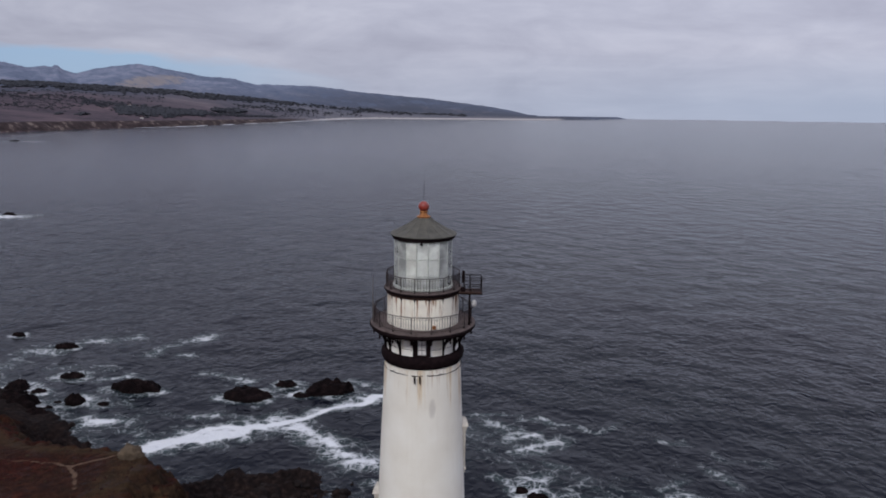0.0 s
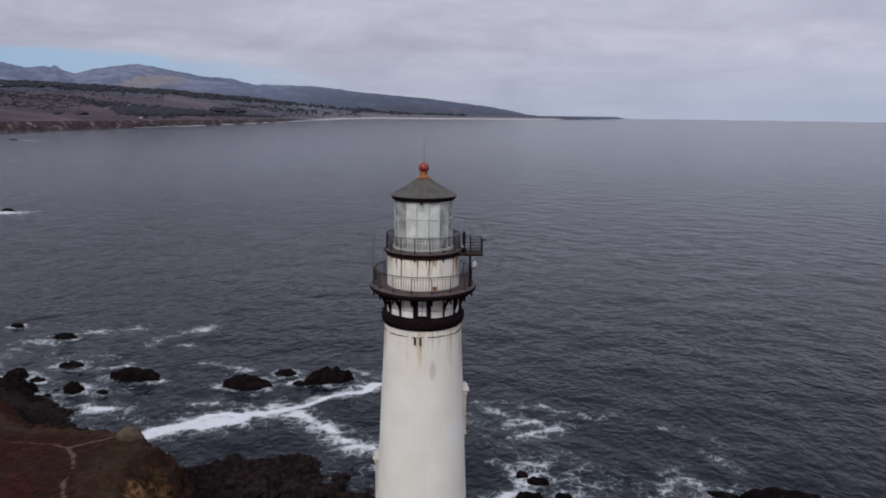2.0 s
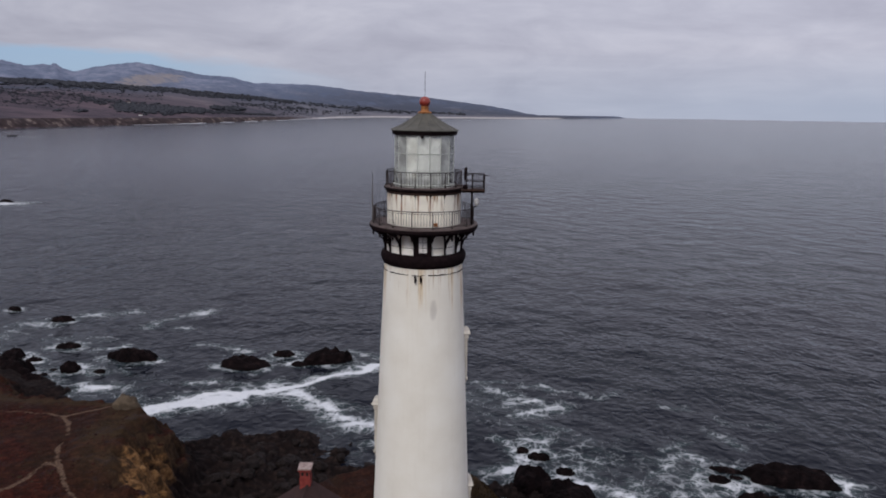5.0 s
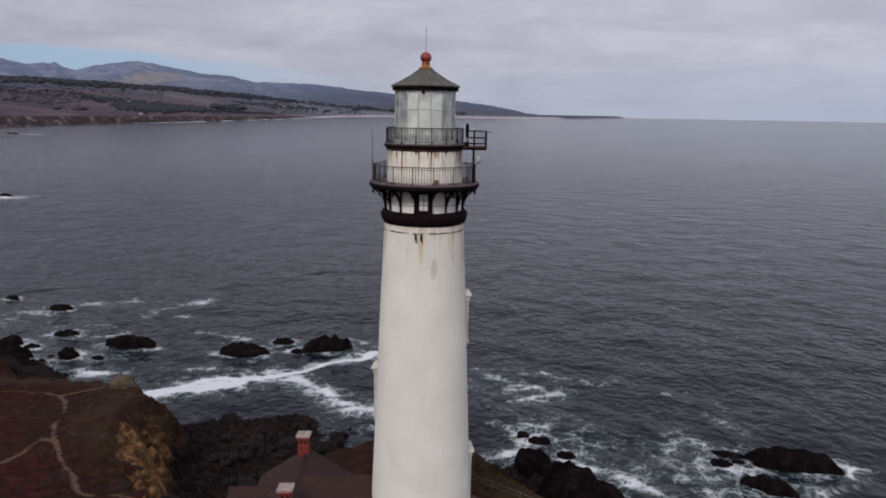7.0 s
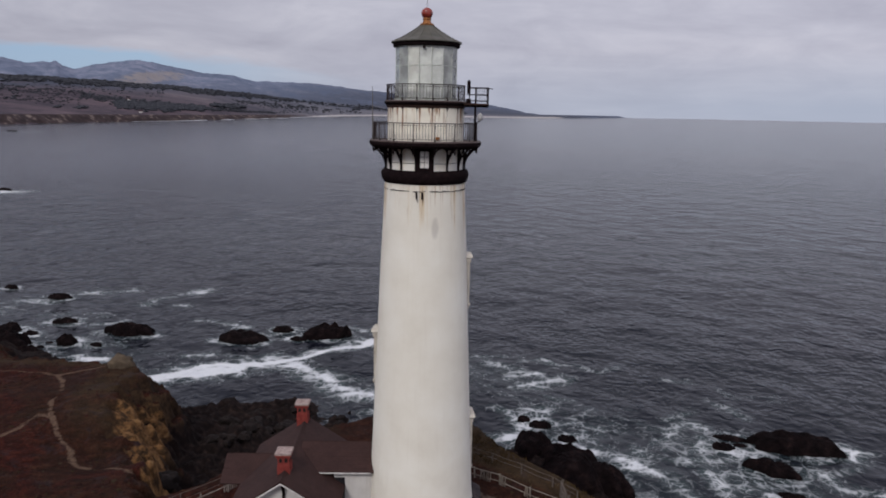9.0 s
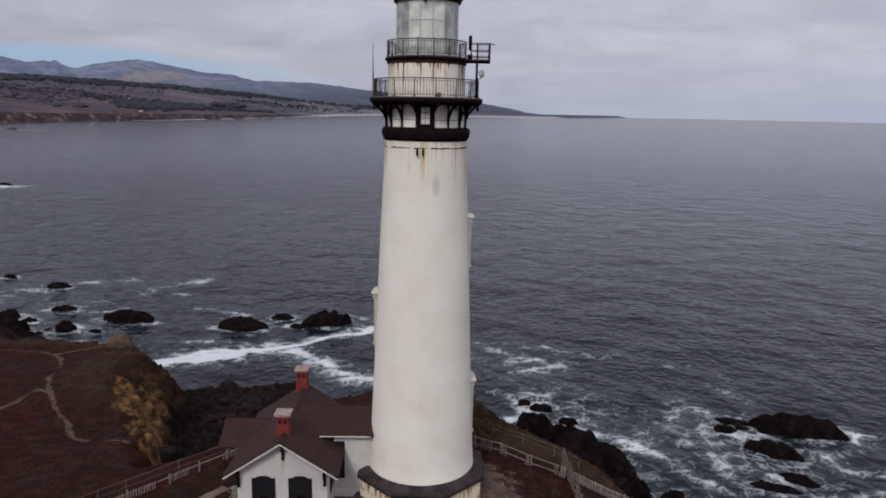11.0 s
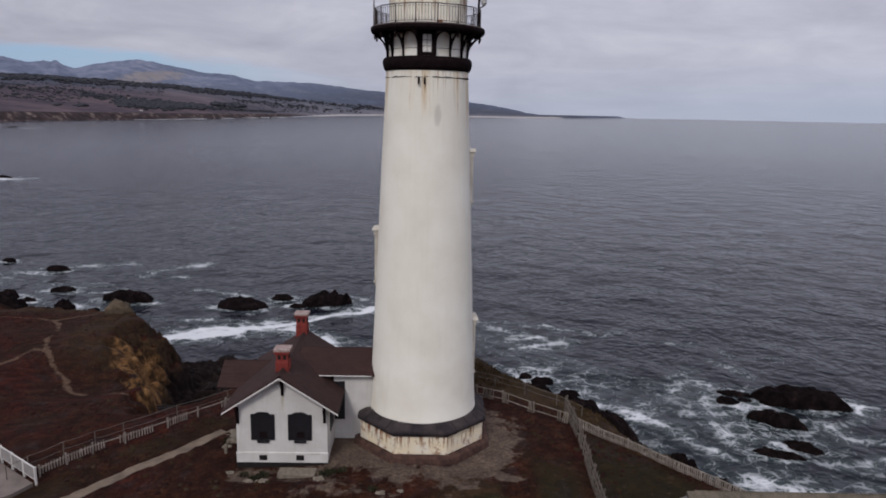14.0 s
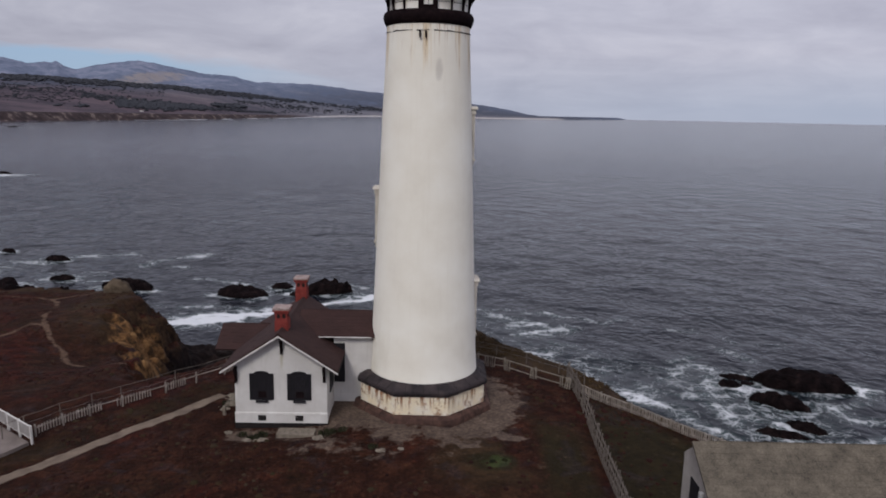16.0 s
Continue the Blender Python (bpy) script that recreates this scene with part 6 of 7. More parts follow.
def shingle_courses(thing, place, width, length, rows, per_row, material, seed, keep=None):
    """Courses of shingle strips; place(u, v, h): u along the eave, v up the slope, h off the roof."""
    rr = random.Random(seed)
    step_v, step_u = length / rows, width / per_row
    for j in range(rows):
        for i in range(per_row):
            u0 = i * step_u + (step_u * 0.5 if j % 2 else 0)
            u1 = min(u0 + step_u - 0.02, width)
            v0, v1 = j * step_v, (j + 1) * step_v + 0.04
            if u1 - u0 < 0.1 or (keep and not keep((u0 + u1) / 2, (v0 + v1) / 2)):
                continue
            bm = bmesh.new()
            lift = 0.011 + rr.uniform(0, 0.006)
            vs = [bm.verts.new(place(u, v, h)) for u, v, h in ((u0, v0, 0), (u1, v0, 0), (u1, v0, lift), (u0, v0, lift), (u0, v1, 0.006), (u1, v1, 0.006))]
            bm.faces.new((vs[0], vs[1], vs[2], vs[3]))
            bm.faces.new((vs[3], vs[2], vs[5], vs[4]))
            bm.faces.new((vs[0], vs[3], vs[4]))
            bm.faces.new((vs[1], vs[5], vs[2]))
            link("shingle", bm, material, thing)


def roof_slope(name, thing, origin, along, up, width, length, thick, material, rows, per_row, seed, keep=None, solid=True):
    """A roof plane from its lower corner, with a slab under courses of shingles."""
    origin, along, up = Vector(origin), Vector(along).normalized(), Vector(up).normalized()
    nrm = along.cross(up)
    nrm = nrm if nrm.z > 0 else -nrm
    bm = bmesh.new()
    vs = [bm.verts.new(origin + along * u + up * v + nrm * h) for h in (-thick, 0) for u, v in ((0, 0), (width, 0), (width, length), (0, length))]
    for f in ((0, 1, 2, 3), (4, 5, 6, 7), (0, 1, 5, 4), (1, 2, 6, 5), (2, 3, 7, 6), (3, 0, 4, 7)):
        bm.faces.new([vs[i] for i in f])
    ob = part(name, bm, material, thing, "red-brown shingled roof slope" if material is MAT["roof"] else "grey-brown shingled roof slope")
    shingle_courses(ob, lambda u, v, h: origin + along * u + up * v + nrm * h, width, length, rows, per_row, material, seed, keep)
    return ob


OVER = 0.72
s_len = math.hypot(HW + OVER, (HW + OVER) * SLOPE)
cs = Vector((1, 0, SLOPE)).normalized()
roof_slope("roof_slope", house, (HW + OVER, -0.52, RIDGE - (HW + OVER) * SLOPE), (0, 1, 0), (-cs.x, 0, cs.z), HL + 0.9, s_len, 0.10, MAT["roof"], 13, 9, 11)
roof_slope("roof_slope", house, (-HW - OVER, -0.52, RIDGE - (HW + OVER) * SLOPE), (0, 1, 0), (cs.x, 0, cs.z), HL + 0.9, s_len, 0.10, MAT["roof"], 13, 9, 12)
part("ridge_cap", prism([(-0.14, -0.07), (0, 0.045), (0.14, -0.07), (0, -0.02)], -0.54, HL + 0.4, lambda u, v, w: Vector((u, w, RIDGE + 0.03 + v))), MAT["roof"], house)
for sx in (-1, 1):
    part("bargeboard", prism([(0, RIDGE - 0.10), (sx * (HW + OVER), RIDGE - 0.10 - (HW + OVER) * SLOPE), (sx * (HW + OVER), RIDGE - 0.20 - (HW + OVER) * SLOPE), (0, RIDGE - 0.20)], -0.55, -0.48, xz), MAT["trim"], house, "white bargeboard")
    part("fascia", slab_box((sx * (HW + OVER - 0.03) - 0.03, -0.48, RIDGE - (HW + OVER) * SLOPE - 0.26), (sx * (HW + OVER - 0.03) + 0.03, HL + 0.3, RIDGE - (HW + OVER) * SLOPE - 0.10)), MAT["soot"], house)


def eave_brace(u, z, drop):
    bm = bmesh.new()
    box(bm, (u - 0.075, -0.13, z - drop), (u + 0.075, 0.0, z))
    tube(bm, [(u, -0.05, z - drop + 0.1), (u, -0.30, z - drop * 0.45), (u, -0.46, z - 0.05)], 0.055, 5)
    box(bm, (u - 0.06, -0.48, z - 0.12), (u + 0.06, 0.0, z))
    return part("brace", bm, MAT["iron"], house, "dark timber eave brace")


eave_brace(0.08, RIDGE - 0.32, 1.05)
eave_brace(-HW + 0.10, RIDGE - 0.36 - HW * SLOPE, 1.05)
eave_brace(HW - 0.16, RIDGE - 0.36 - HW * SLOPE, 0.95)
part("side_window", slab_box((HW - 0.02, 1.1, 1.45), (HW + 0.06, 2.5, 3.15)), MAT["shutter"], house, "black boarded side window")
# wing to the tower, and the small west wing
W0, W1, WZ, WR = 3.2, 6.6, 4.53, 5.64
part("wing_wall", slab_box((HW + 0.004, W0, -0.9), (5.4, W0 + 0.28, WZ)), MAT["house"], house)
part("wing_wall", slab_box((HW + 0.004, W1 - 0.28, -0.9), (5.4, W1, WZ)), MAT["house"], house)
part("wing_base", slab_box((HW + 0.004, W0 - 0.04, -0.5), (5.1, W0 + 0.02, 0.5)), MAT["house"], house)
ws = Vector((0, (W1 - W0) / 2 + 0.4, WR - WZ + 0.05))
wl = ws.length
roof_slope("roof_slope", house, (0.4, W0 - 0.4, WZ - 0.02), (1, 0, 0), tuple(ws), 5.0, wl, 0.10, MAT["roof"], 8, 5, 13, keep=lambda u, v: True)
roof_slope("roof_slope", house, (0.4, W1 + 0.4, WZ - 0.02), (1, 0, 0), (0, -ws.y, ws.z), 5.0, wl, 0.10, MAT["roof"], 8, 5, 14)
part("gutter", slab_box((1.65, W0 - 0.46, WZ - 0.09), (5.2, W0 - 0.40, WZ - 0.03), 0.015), MAT["trim"], house, "white gutter of the wing")
part("wing_wall", slab_box((-3.35, W0 + 0.5, -1.2), (-HW - 0.004, W0 + 0.75, 3.6)), MAT["house"], house)
part("wing_wall", slab_box((-3.35, W0 + 0.76, -1.2), (-3.1, W1 - 0.2, 3.6)), MAT["house"], house)
part("wing_shutter", slab_box((HW + 0.01, W0 - 0.08, 1.35), (HW + 0.70, W0 - 0.002, 3.95)), MAT["shutter"], house, "black boarded window of the wing")
ls = Vector((0, (W1 - W0) / 2 + 0.3, 1.15))
roof_slope("roof_slope", house, (-4.85, W0, 3.42), (1, 0, 0), tuple(ls), 3.6, ls.length, 0.10, MAT["roof"], 8, 4, 15)
roof_slope("roof_slope", house, (-4.85, W1 + 0.6, 3.42), (1, 0, 0), (0, -ls.y, ls.z), 3.6, ls.length, 0.10, MAT["roof"], 8, 4, 16)


def chimney(at, base):
    """A red brick stack: shaft, arched openings under a stepped head, pale cap."""
    ch = part("chimney", slab_box((-0.36, -0.36, base - 0.7), (0.36, 0.36, base + 1.55)), MAT["brick"], house, "red brick chimney with arched openings and pale cap")
    ch.matrix_basis = pose(*at)
    bm_brick = slab_box((-0.115, -0.02, -0.034), (0.115, 0.012, 0.034), 0.005)
    me = mesh_of("brick", bm_brick, MAT["brick"])
    for face in range(4):
        for row in range(13):
            for i in range(3):
                u = -0.24 + i * 0.24 + (0.06 if row % 2 else -0.06)
                z = base - 0.05 + row * 0.083
                piece("brick", me, ch, pose(0, 0, 0, 0, 0, face * 90) @ pose(u, -0.362, z))
    for face in range(4):
        for u in (-0.17, 0.17):
            arc = [(-0.09, 0), (0.09, 0), (0.09, 0.2), (0.045, 0.27), (-0.045, 0.27), (-0.09, 0.2)]
            o = part("flue_opening", prism(arc, -0.374, -0.30, lambda a, b, c, u=u: Vector((u + a, c, base + 1.16 + b))), MAT["soot"], ch)
            o.matrix_basis = pose(0, 0, 0, 0, 0, face * 90)
    for k, (w, z0, z1) in enumerate(((0.42, 1.46, 1.56), (0.48, 1.56, 1.66))):
        part("corbel", slab_box((-w, -w, base + z0), (w, w, base + z1), 0.012), MAT["brick"], ch)
    part("cap", slab_box((-0.51, -0.51, base + 1.66), (0.51, 0.51, base + 1.82), 0.03), MAT["cap"], ch, "pale weathered cap")
    part("flashing", slab_box((-0.40, -0.42, base - 0.42), (0.40, 0.42, base - 0.05), 0.02), MAT["mullion"], ch)
    return ch


chimney((-0.06, 1.15, 0), 5.10)
chimney((-0.16, 8.25, 0), 5.28)
tagged(link("doorstep", slab_box((-8.5, -5.62, -0.7), (-6.25, -4.72, -0.24), 0.03), MAT["stone"]), "worn concrete slab in front of the house", "slab")
for x, y, s in ((-10.1, -6.1, 0.30), (-9.3, -6.1, 0.40), (-5.9, -6.1, 0.38), (-2.1, -7.8, 0.28), (-1.0, -7.55, 0.2), (-12.6, -2.0, 0.32), (-12.9, 0.2, 0.34), (-11.5, -5.1, 0.26), (-12.3, -0.9, 0.3)):
    ob = new("rubble_stone", rock_mesh("rubble_stone", s, s * 0.7, s * 0.38, x, MAT["stone"], 3))
    ob.matrix_basis = pose(x, y, float(land_height(np.array([x]), np.array([y]))[0]))
    tagged(ob, "pale broken stone lying by the house", "stone", "loose stones")


steps = empty("stone_steps", (-12.2, -0.9, -0.5))
for k in range(3):
    part("step", slab_box((-1.0 + 0.42 * k, -0.75 + 0.1 * k, -0.2 + 0.2 * k), (0.94, 0.75, 0.12 + 0.2 * k), 0.025), MAT["stone"], steps)
part("cheek_post", slab_box((-0.28, -2.08, -0.2), (-0.08, -1.88, 0.75), 0.03), MAT["stone"], steps, "short pale post at the foot of the steps")
tagged(steps, "worn pale stone steps against the house wall", "steps")


def weed(x, y, size, seed):
    """A ragged green clump of upright leaves."""
    rr = random.Random(seed)
    z = float(land_height(np.array([x]), np.array([y]))[0])
    verts, faces = [], []
    for _ in range(90):
        a, r = rr.uniform(0, 6.28), size * rr.random() ** 0.5
        px_, py_ = r * math.cos(a), r * math.sin(a)
        h, b, w = size * rr.uniform(0.35, 1.0) * (1.15 - r / size * 0.6), rr.uniform(0, 6.28), size * 0.09
        lean = size * rr.uniform(0.05, 0.35)
        k = len(verts)
        verts += [(px_ - w * math.sin(b), py_ + w * math.cos(b), -0.05), (px_ + w * math.sin(b), py_ - w * math.cos(b), -0.05),
                  (px_ + lean * 0.5 * math.cos(b) + w * 1.3 * math.sin(b), py_ + lean * 0.5 * math.sin(b) - w * 1.3 * math.cos(b), h * 0.6), (px_ + lean * math.cos(b), py_ + lean * math.sin(b), h)]
        faces += [(k, k + 1, k + 2), (k, k + 2, k + 3)]
    me = bpy.data.meshes.new("weed")
    me.from_pydata(verts, [], faces)
    me.materials.append(MAT["weed"])
    ob = new("weed", me)
    ob.matrix_basis = pose(x, y, z)
    tagged(ob, "ragged dull green weed on bare ground", "plant", "weeds round the house and tower")


for i, (x, y, s) in enumerate(((-9.5, -5.3, 0.42), (-9.95, -5.6, 0.3), (-5.6, -5.45, 0.45), (-5.2, -5.3, 0.3), (-10.6, -5.2, 0.3), (-4.6, -5.2, 0.3), (-12.7, -1.2, 0.35), (-2.6, -7.4, 0.3), (4.1, -8.6, 0.2), (4.8, -8.4, 0.17))):
    weed(x, y, s, i + 1)


# ---- fences and paths ----
def ground_z(x, y):
    return float(land_height(np.array([float(x)]), np.array([float(y)]))[0])


def path_strip(name, pts, width, material, label):
    bm = bmesh.new()
    prev = None
    rr = random.Random(8)
    dense = []
    for (ax, ay), (bx, by) in zip(pts, pts[1:]):
        n = max(2, int(math.hypot(bx - ax, by - ay) / 0.3))
        dense += [(ax + (bx - ax) * i / n, ay + (by - ay) * i / n, bx - ax, by - ay) for i in range(n)]
    for x, y, dx, dy in dense:
        k = math.hypot(dx, dy)
        wide = width * (1 + rr.uniform(-0.16, 0.16))
        ox, oy = -dy / k * wide / 2, dx / k * wide / 2
        x, y, j = x + rr.uniform(-0.07, 0.07), y + rr.uniform(-0.07, 0.07), 1
        z = max(ground_z(x + ox, y + oy), ground_z(x - ox, y - oy)) + 0.03
        row = [bm.verts.new((x + s * ox * j, y + s * oy * j, z + h)) for s in (-1, 1) for h in (0.0, -0.3)]
        if prev:
            bm.faces.new((prev[0], row[0], row[2], prev[2]))
            bm.faces.new((prev[0], prev[1], row[1], row[0]))
            bm.faces.new((prev[2], row[2], row[3], prev[3]))
        prev = row
    ob = link(name, bm, material)
    tagged(ob, label, "path", kind="structure")


path_strip("path", [(-30, -20.5), (-22.0, -10.2), (-20.6, -8.5), (-19.1, -6.6), (-17.5, -4.5), (-15.6, -2.5), (-14.3, -0.9), (-13.3, 0.6)], 0.80, MAT["concrete"], "narrow tan footpath through dark scrub")


def fence(name, label, pts, height, spacing, material, post_every, gaps=0.0, lean=0.0, rails=(0.35, 0.85), seed=1, picket_w=0.075, group="", low=0.02, runs=(), slant=0.0):
    """Pickets on rails between posts, following the ground."""
    rr = random.Random(seed)
    thing = empty(name, (pts[0][0], pts[0][1], ground_z(*pts[0])))
    inv = thing.matrix_basis.inverted()
    me = mesh_of("picket", prism([(-picket_w / 2, low), (picket_w / 2, low), (picket_w / 2, height - 0.06), (0, height), (-picket_w / 2, height - 0.06)], -0.012, 0.012, xz), material)
    post_me = mesh_of("post", slab_box((-0.045, -0.045, -0.3), (0.045, 0.045, height + 0.05), 0.01), material)
    last_post = None
    for (ax, ay), (bx, by) in zip(pts, pts[1:]):
        L = math.hypot(bx - ax, by - ay)
        turn = math.degrees(math.atan2(by - ay, bx - ax))
        n = int(L / spacing)
        missing = 0
        for i in range(n + 1):
            x, y = ax + (bx - ax) * i / n, ay + (by - ay) * i / n
            if runs and not any(a < x < b for a, b in runs):
                continue
            if missing > 0:
                missing -= 1
                continue
            if rr.random() < gaps:
                missing = rr.randint(2, 7)
                continue
            piece("picket", me, thing, inv @ pose(x, y, ground_z(x, y), rr.gauss(lean, 2), rr.gauss(slant, 1.6 + 0.4 * slant), turn))
        m = max(1, round(L / post_every))
        for i in range(m + 1):
            x, y = ax + (bx - ax) * i / m, ay + (by - ay) * i / m
            z = ground_z(x, y)
            off = pose(0, 0, 0, 0, 0, turn) @ Vector((0, 0.06, 0))
            piece("post", post_me, thing, inv @ pose(x + off.x, y + off.y, z, lean + rr.gauss(0, 1), rr.gauss(0, 1), turn))
            if i:
                for k in rails:
                    bm = tube(bmesh.new(), [inv @ Vector((px_, py_, pz_ + height * k)), inv @ Vector((x + off.x * 0.6, y + off.y * 0.6, z + height * k))], 0.04, 4)
                    part("rail", bm, material, thing)
            px_, py_, pz_ = x + off.x * 0.6, y + off.y * 0.6, z
    tagged(thing, label, "fence", group)
    return thing


fence("picket_fence", "whitish weathered picket fence along the bluff edge", [(10.75, 2.4), (12.25, 1.5), (14.0, 0.1), (16.0, -2.0), (18.3, -4.5), (21.5, -8.0)], 0.66, 0.135, MAT["picket"], 2.6, rails=(0.3, 0.92), seed=4)
fence("broken_picket_fence", "sparse broken picket fence behind the tower", [(2.6, 7.4), (4.0, 6.3), (5.9, 5.3), (8.0, 3.5), (10.2, 2.2)], 0.90, 0.16, MAT["grey_picket"], 2.3, gaps=0.03, rails=(0.3, 0.9), lean=5, seed=5, runs=((2.5, 3.7), (4.4, 5.3), (5.8, 6.3), (7.6, 7.9), (9.6, 10.3)), slant=5)
fence("leaning_fence", "tall grey weathered fence leaning along the yard", [(10.35, 4.2), (10.6, 0.0), (10.3, -6.0), (10.3, -13.5), (10.2, -20)], 1.35, 0.19, MAT["old_wood"], 2.4, gaps=0.04, lean=-4, rails=(0.25, 0.6, 0.93), seed=6, picket_w=0.085)
fence("gappy_picket_fence", "old white picket fence with missing pickets beside the path", [(-22.95, -5.2), (-21.05, -2.5), (-19.64, -1.0), (-17.56, 0.97), (-14.56, 4.28), (-11.8, 7.6)], 0.74, 0.17, MAT["picket"], 2.2, gaps=0.10, rails=(0.76,), seed=9, low=0.16)


def wire_fence(pts, height):
    thing = empty("wire_fence", (pts[0][0], pts[0][1], ground_z(*pts[0])))
    inv = thing.matrix_basis.inverted()
    tops = []
    for x, y in pts:
        z = ground_z(x, y)
        part("post", tube(bmesh.new(), [inv @ Vector((x, y, z - 0.2)), inv @ Vector((x, y, z + height))], 0.036, 6), MAT["old_wood"], thing)
        tops.append((x, y, z))
    for k in (1.0, 0.55):
        for (ax, ay, az), (bx, by, bz) in zip(tops, tops[1:]):
            p, q = Vector((ax, ay, az + height * k)), Vector((bx, by, bz + height * k))
            part("rail", tube(bmesh.new(), [inv @ p, inv @ ((p + q) / 2 - Vector((0, 0, 0.06))), inv @ q], 0.018 if k == 1.0 else 0.009, 5), MAT["old_wood"] if k == 1.0 else MAT["wire"], thing)
    tagged(thing, "thin post-and-wire fence along the brink", "fence")


wire_fence([(-24.6, -5.8), (-23.9, -4.76), (-22.69, -2.96), (-21.4, -1.5), (-20.11, -0.2), (-17.4, 2.22), (-14.65, 4.98), (-11.6, 8.4)], 1.1)

wire_fence([(3.2, 10.6), (5.6, 9.0), (7.8, 7.4), (10.0, 5.5), (11.6, 3.9)], 0.85)

# white ramp parapet at the west
ramp = empty("ramp_railing", (-26.5, -3.4, -1.2))
inv = ramp.matrix_basis.inverted()


def ramp_bar(p, q, r):
    part("rail", tube(bmesh.new(), [inv @ Vector(p), inv @ Vector(q)], r, 4), MAT["house"], ramp)


A, B = Vector((-27.6, -2.55, -0.78)), Vector((-22.75, -6.0, -0.78))
RH = 0.86
ramp_bar(A + Vector((0, 0, RH)), B + Vector((0, 0, RH)), 0.05)
ramp_bar(A + Vector((0, 0, 0.08)), B + Vector((0, 0, 0.08)), 0.04)
run = B - A
turn = math.degrees(math.atan2(run.y, run.x))
for i in range(4):
    at = inv @ Matrix.Translation(A + run * (i / 4)) @ pose(0, 0, 0, 0, 0, turn)
    panel = part("panel", slab_box((0.07, -0.02, 0.10), (run.length / 4 - 0.07, 0.0, RH - 0.03), 0.004), MAT["board"], ramp, "dull white boarded panel")
    panel.matrix_basis = at
    batten_me = mesh_of("batten", slab_box((-0.045, -0.032, 0.11), (0.045, -0.022, RH - 0.05), 0.003), MAT["board"])
    for k in range(1, 11):
        piece("batten", batten_me, panel, pose(k * run.length / 44, 0, 0))
post_me = mesh_of("post", slab_box((-0.06, -0.06, -0.4), (0.06, 0.06, RH + 0.06), 0.01), MAT["house"])
for t in (0, 0.25, 0.5, 0.75, 1):
    piece("post", post_me, ramp, inv @ Matrix.Translation(A + run * t) @ pose(0, 0, 0, 0, 0, turn))
tagged(ramp, "solid white boarded railing at the end of the paved ramp", "railing")
bm = bmesh.new()
ramp_pts = [(-27.7, -2.75), (-22.85, -6.15), (-23.4, -7.4), (-25.2, -9.6), (-40, -24), (-46, -14)]
top = [bm.verts.new((x, y, -0.82)) for x, y in ramp_pts]
low = [bm.verts.new((x, y, -1.6)) for x, y in ramp_pts]
bm.faces.new(top)
for i in range(len(ramp_pts)):
    bm.faces.new((top[i], top[(i + 1) % 6], low[(i + 1) % 6], low[i]))
tagged(link("pavement", bm, MAT["ramp"]), "brown-grey concrete ramp", "pavement", kind="structure")

# ---- the hostel building by the fence ----
hostel = empty("hostel_building", (13.6, -13.0, -1.6))
tagged(hostel, "long white building with a grey-brown shingle roof", "building")
HR, HE, HS = 5.02, 2.9, 3.4
HF = 1.75
hb = [(-HS, -0.5), (HF, -0.5), (HF, HE + 0.72), (0, HR - 0.12), (-HS, HE)]
gable = part("gable_wall", prism(hb, 0.0, 0.25, lambda u, v, w: Vector((w, u, v))), MAT["hostel_wall"], hostel)
part("back_wall", prism(hb, 13.75, 14.0, lambda u, v, w: Vector((w, u, v))), MAT["hostel_wall"], hostel)
part("long_wall", slab_box((0.253, HF - 0.25, -0.5), (13.747, HF, HE + 0.7)), MAT["hostel_wall"], hostel)
part("long_wall", slab_box((0.253, -HS, -0.5), (13.747, -HS + 0.25, HE)), MAT["hostel_wall"], hostel)
w = part("window", slab_box((-0.05, -0.5, 1.2), (0.02, 0.55, 2.9)), MAT["shutter"], gable, "dark tall window in the gable")
part("sill", slab_box((-0.12, -0.6, 1.08), (0.0, 0.65, 1.2), 0.01), MAT["trim"], w)
w = part("window", slab_box((-0.05, -2.4, 0.9), (0.02, -1.5, 2.4)), MAT["shutter"], gable, "dark tall window in the gable")
hs = Vector((0, HS + 0.35, HR - (HE - 0.25)))
roof_slope("roof_slope", hostel, (-0.35, -HS - 0.35, HE - 0.25), (1, 0, 0), tuple(hs), 14.6, hs.length, 0.12, MAT["hostel_roof"], 14, 20, 21)
hf = Vector((0, -HF - 0.2, HR - (HE + 0.55)))
roof_slope("roof_slope", hostel, (0.02, HF + 0.2, HE + 0.55), (1, 0, 0), tuple(hf), 14.2, hf.length, 0.12, MAT["hostel_roof"], 6, 14, 22)
part("wall_lamp", slab_box((-0.2, -1.15, 2.5), (0.0, -0.9, 2.95), 0.03), MAT["white_lamp"], gable, "white wall lamp")

far_woods()
for x, y, w, d, h, turn in ((-722, 2010, 16, 9, 5, 10), (-695, 2025, 20, 8, 4, -5), (-880, 2020, 10, 7, 4, 20), (-470, 3100, 26, 10, 5, 5), (-430, 3120, 18, 9, 5, 0), (-1060, 2350, 14, 8, 4, 12)):
    far_house(x, y, w, d, h, turn)


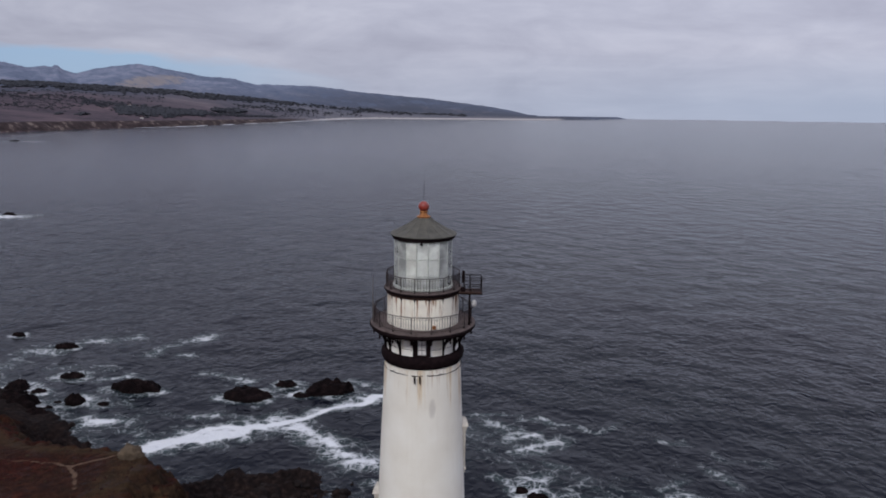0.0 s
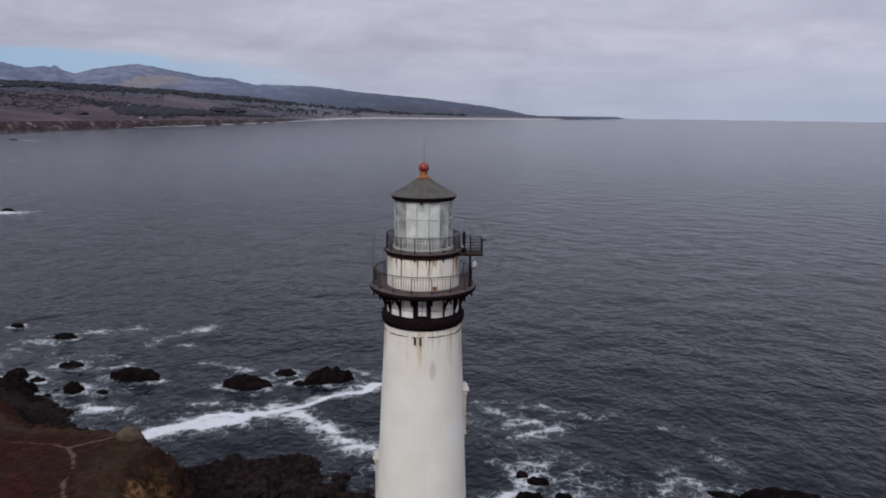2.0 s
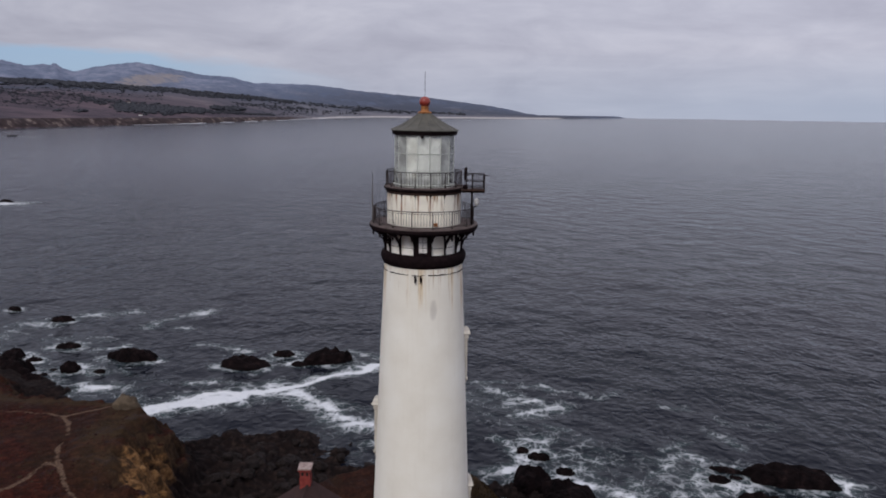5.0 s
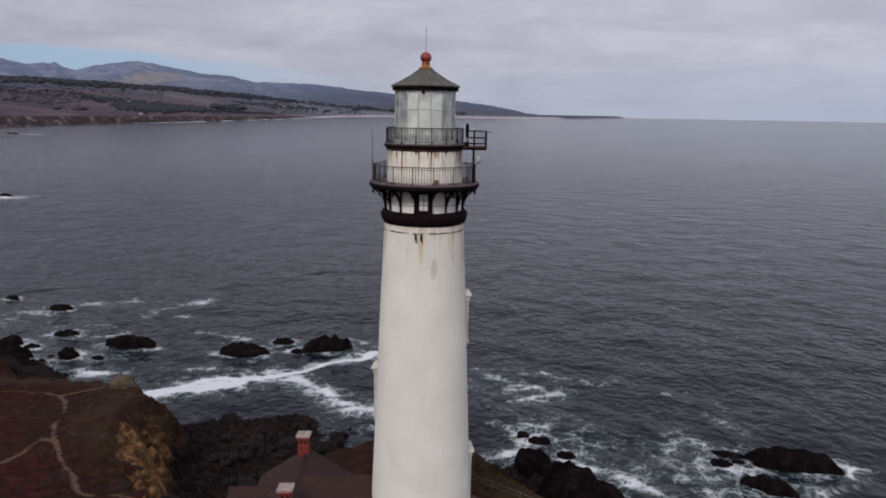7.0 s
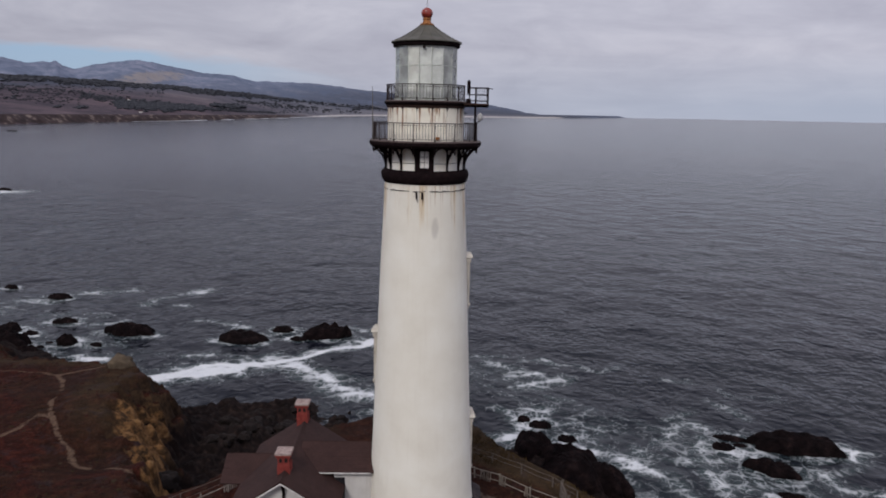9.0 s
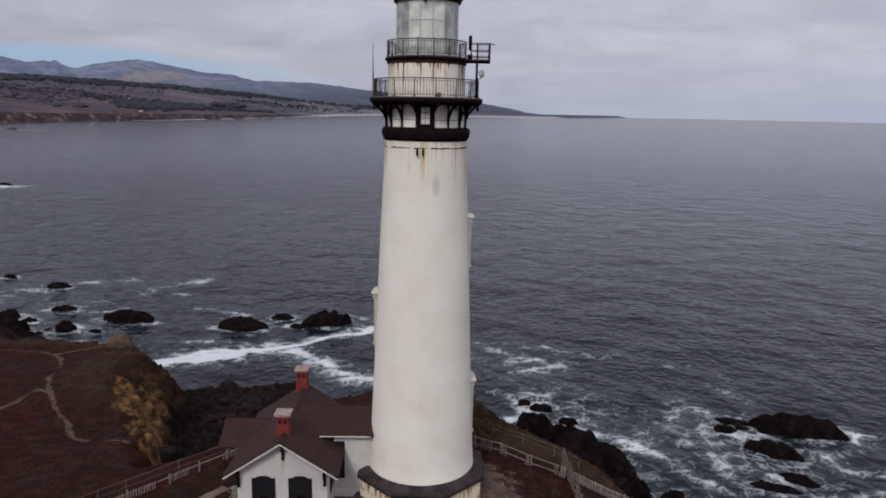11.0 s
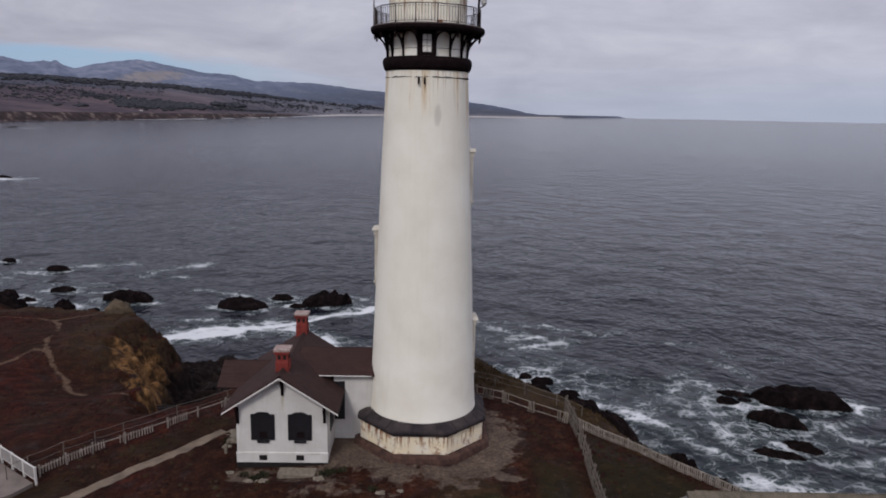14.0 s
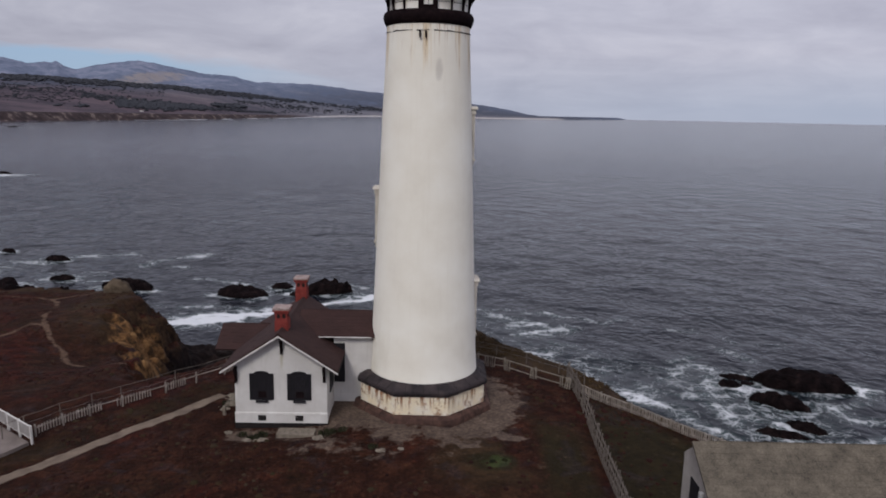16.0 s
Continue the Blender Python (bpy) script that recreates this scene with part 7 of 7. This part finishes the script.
def scrub_clumps():
    """Low cushions of ice plant and dry tufts scattered over the flat ground."""
    rr = random.Random(12)
    m = Nodes("scrub_foliage")
    isl = m.pos.outputs["Random Per Island"]
    col = m.ramp(isl, [(0.0, (0.0156, 0.0074, 0.0062)), (0.45, (0.0252, 0.0103, 0.0084)), (0.75, (0.0360, 0.0156, 0.0114)), (0.92, (0.0264, 0.0198, 0.0102)), (1.0, (0.0432, 0.0300, 0.0204))])
    mat = m.done(col, 0.95, spec=0.05)
    verts, faces = [], []
    spots = [(rr.uniform(-26, 24), rr.uniform(-17, 9)) for _ in range(11000)] + [(rr.uniform(-58, -22), rr.uniform(4, 40)) for _ in range(6500)]
    pts = np.array(spots)
    zs = land_height(pts[:, 0], pts[:, 1])
    bare = bare_earth(pts[:, 0], pts[:, 1], zs)
    inside = signed_distance(pts[:, 0], pts[:, 1], BLUFF)
    cover = fbm(pts[:, 0] * 0.22, pts[:, 1] * 0.22 + 2, 4)
    for (x, y), z, b, d, c in zip(spots, zs, bare, inside, cover):
        if b > 0.3 or d < 0.6 or x * 0.64 + y * 0.77 > 9.0 or math.hypot(x, y) < 5.2 or rr.random() > 2.4 * (c - 0.28) or (-14.2 < x < -2.5 and -5.4 < y < 5):
            continue
        if abs((x + 14.6) * 0.84 - (y + 0.2) * 0.54) < 1.0 or (x < -21 and y < 0.5 and x + 0.68 * y < -25):
            continue
        if (x > 12.5 and y < -9) or (math.hypot((x - 5) / 6.5, (y + 6.5) / 8) < 0.85 and rr.random() < 0.8):
            continue
        s = rr.uniform(0.05, 0.20) * (1.6 if rr.random() < 0.12 else 1)
        h = s * rr.uniform(0.22, 0.45)
        n = rr.randint(5, 7)
        base = len(verts)
        for k in range(n):
            a = 2 * math.pi * k / n
            q = s * rr.uniform(0.7, 1.25)
            verts.append((x + q * math.cos(a), y + q * math.sin(a), z - 0.05))
        for k in range(n):
            a = 2 * math.pi * (k + 0.5) / n
            q = s * rr.uniform(0.35, 0.7)
            verts.append((x + q * math.cos(a), y + q * math.sin(a), z + h * rr.uniform(0.6, 1.0)))
        verts.append((x, y, z + h * 1.1))
        for k in range(n):
            j = (k + 1) % n
            faces.append((base + k, base + j, base + n + k))
            faces.append((base + j, base + n + j, base + n + k))
            faces.append((base + n + k, base + n + j, base + 2 * n))
    me = bpy.data.meshes.new("scrub")
    me.from_pydata(verts, [], faces)
    me.materials.append(mat)
    tagged(new("scrub", me), "low dark red ice plant and dry tufts covering the headland", "plants", kind="stuff")


scrub_clumps()


def dry_grass():
    """Thin upright blades of bleached grass on the seaward slope behind the fences."""
    rr = random.Random(31)
    m = Nodes("bleached_grass")
    mat = m.done(m.ramp(m.pos.outputs["Random Per Island"], [(0.0, (0.030, 0.018, 0.0085)), (0.5, (0.052, 0.033, 0.0145)), (0.85, (0.074, 0.049, 0.022)), (1.0, (0.105, 0.076, 0.040))]), 0.95, spec=0.05)
    spots = np.array([(rr.uniform(0, 24), rr.uniform(-6, 24)) for _ in range(16000)])
    zs = land_height(spots[:, 0], spots[:, 1])
    cover = fbm(spots[:, 0] * 0.4, spots[:, 1] * 0.4 + 7, 3)
    inside = signed_distance(spots[:, 0], spots[:, 1], BLUFF)
    verts, faces = [], []
    for (x, y), z, c, d in zip(spots, zs, cover, inside):
        if x * 0.64 + y * 0.77 < 8.6 or z < -7.5 or d < -9 or rr.random() > 2.6 * (c - 0.30):
            continue
        for _ in range(3):
            a, h, w = rr.uniform(0, 6.28), rr.uniform(0.05, 0.20), rr.uniform(0.04, 0.09)
            px_, py_ = x + rr.uniform(-0.12, 0.12), y + rr.uniform(-0.12, 0.12)
            k = len(verts)
            verts += [(px_ - w * math.cos(a), py_ - w * math.sin(a), z - 0.06), (px_ + w * math.cos(a), py_ + w * math.sin(a), z - 0.06), (px_ + rr.uniform(-0.12, 0.12), py_ + rr.uniform(-0.12, 0.12), z + h)]
            faces.append((k, k + 1, k + 2))
    me = bpy.data.meshes.new("dry_grass")
    me.from_pydata(verts, [], faces)
    me.materials.append(mat)
    tagged(new("dry_grass", me), "bleached dry grass on the seaward slope of the bluff", "grass", kind="stuff")


dry_grass()
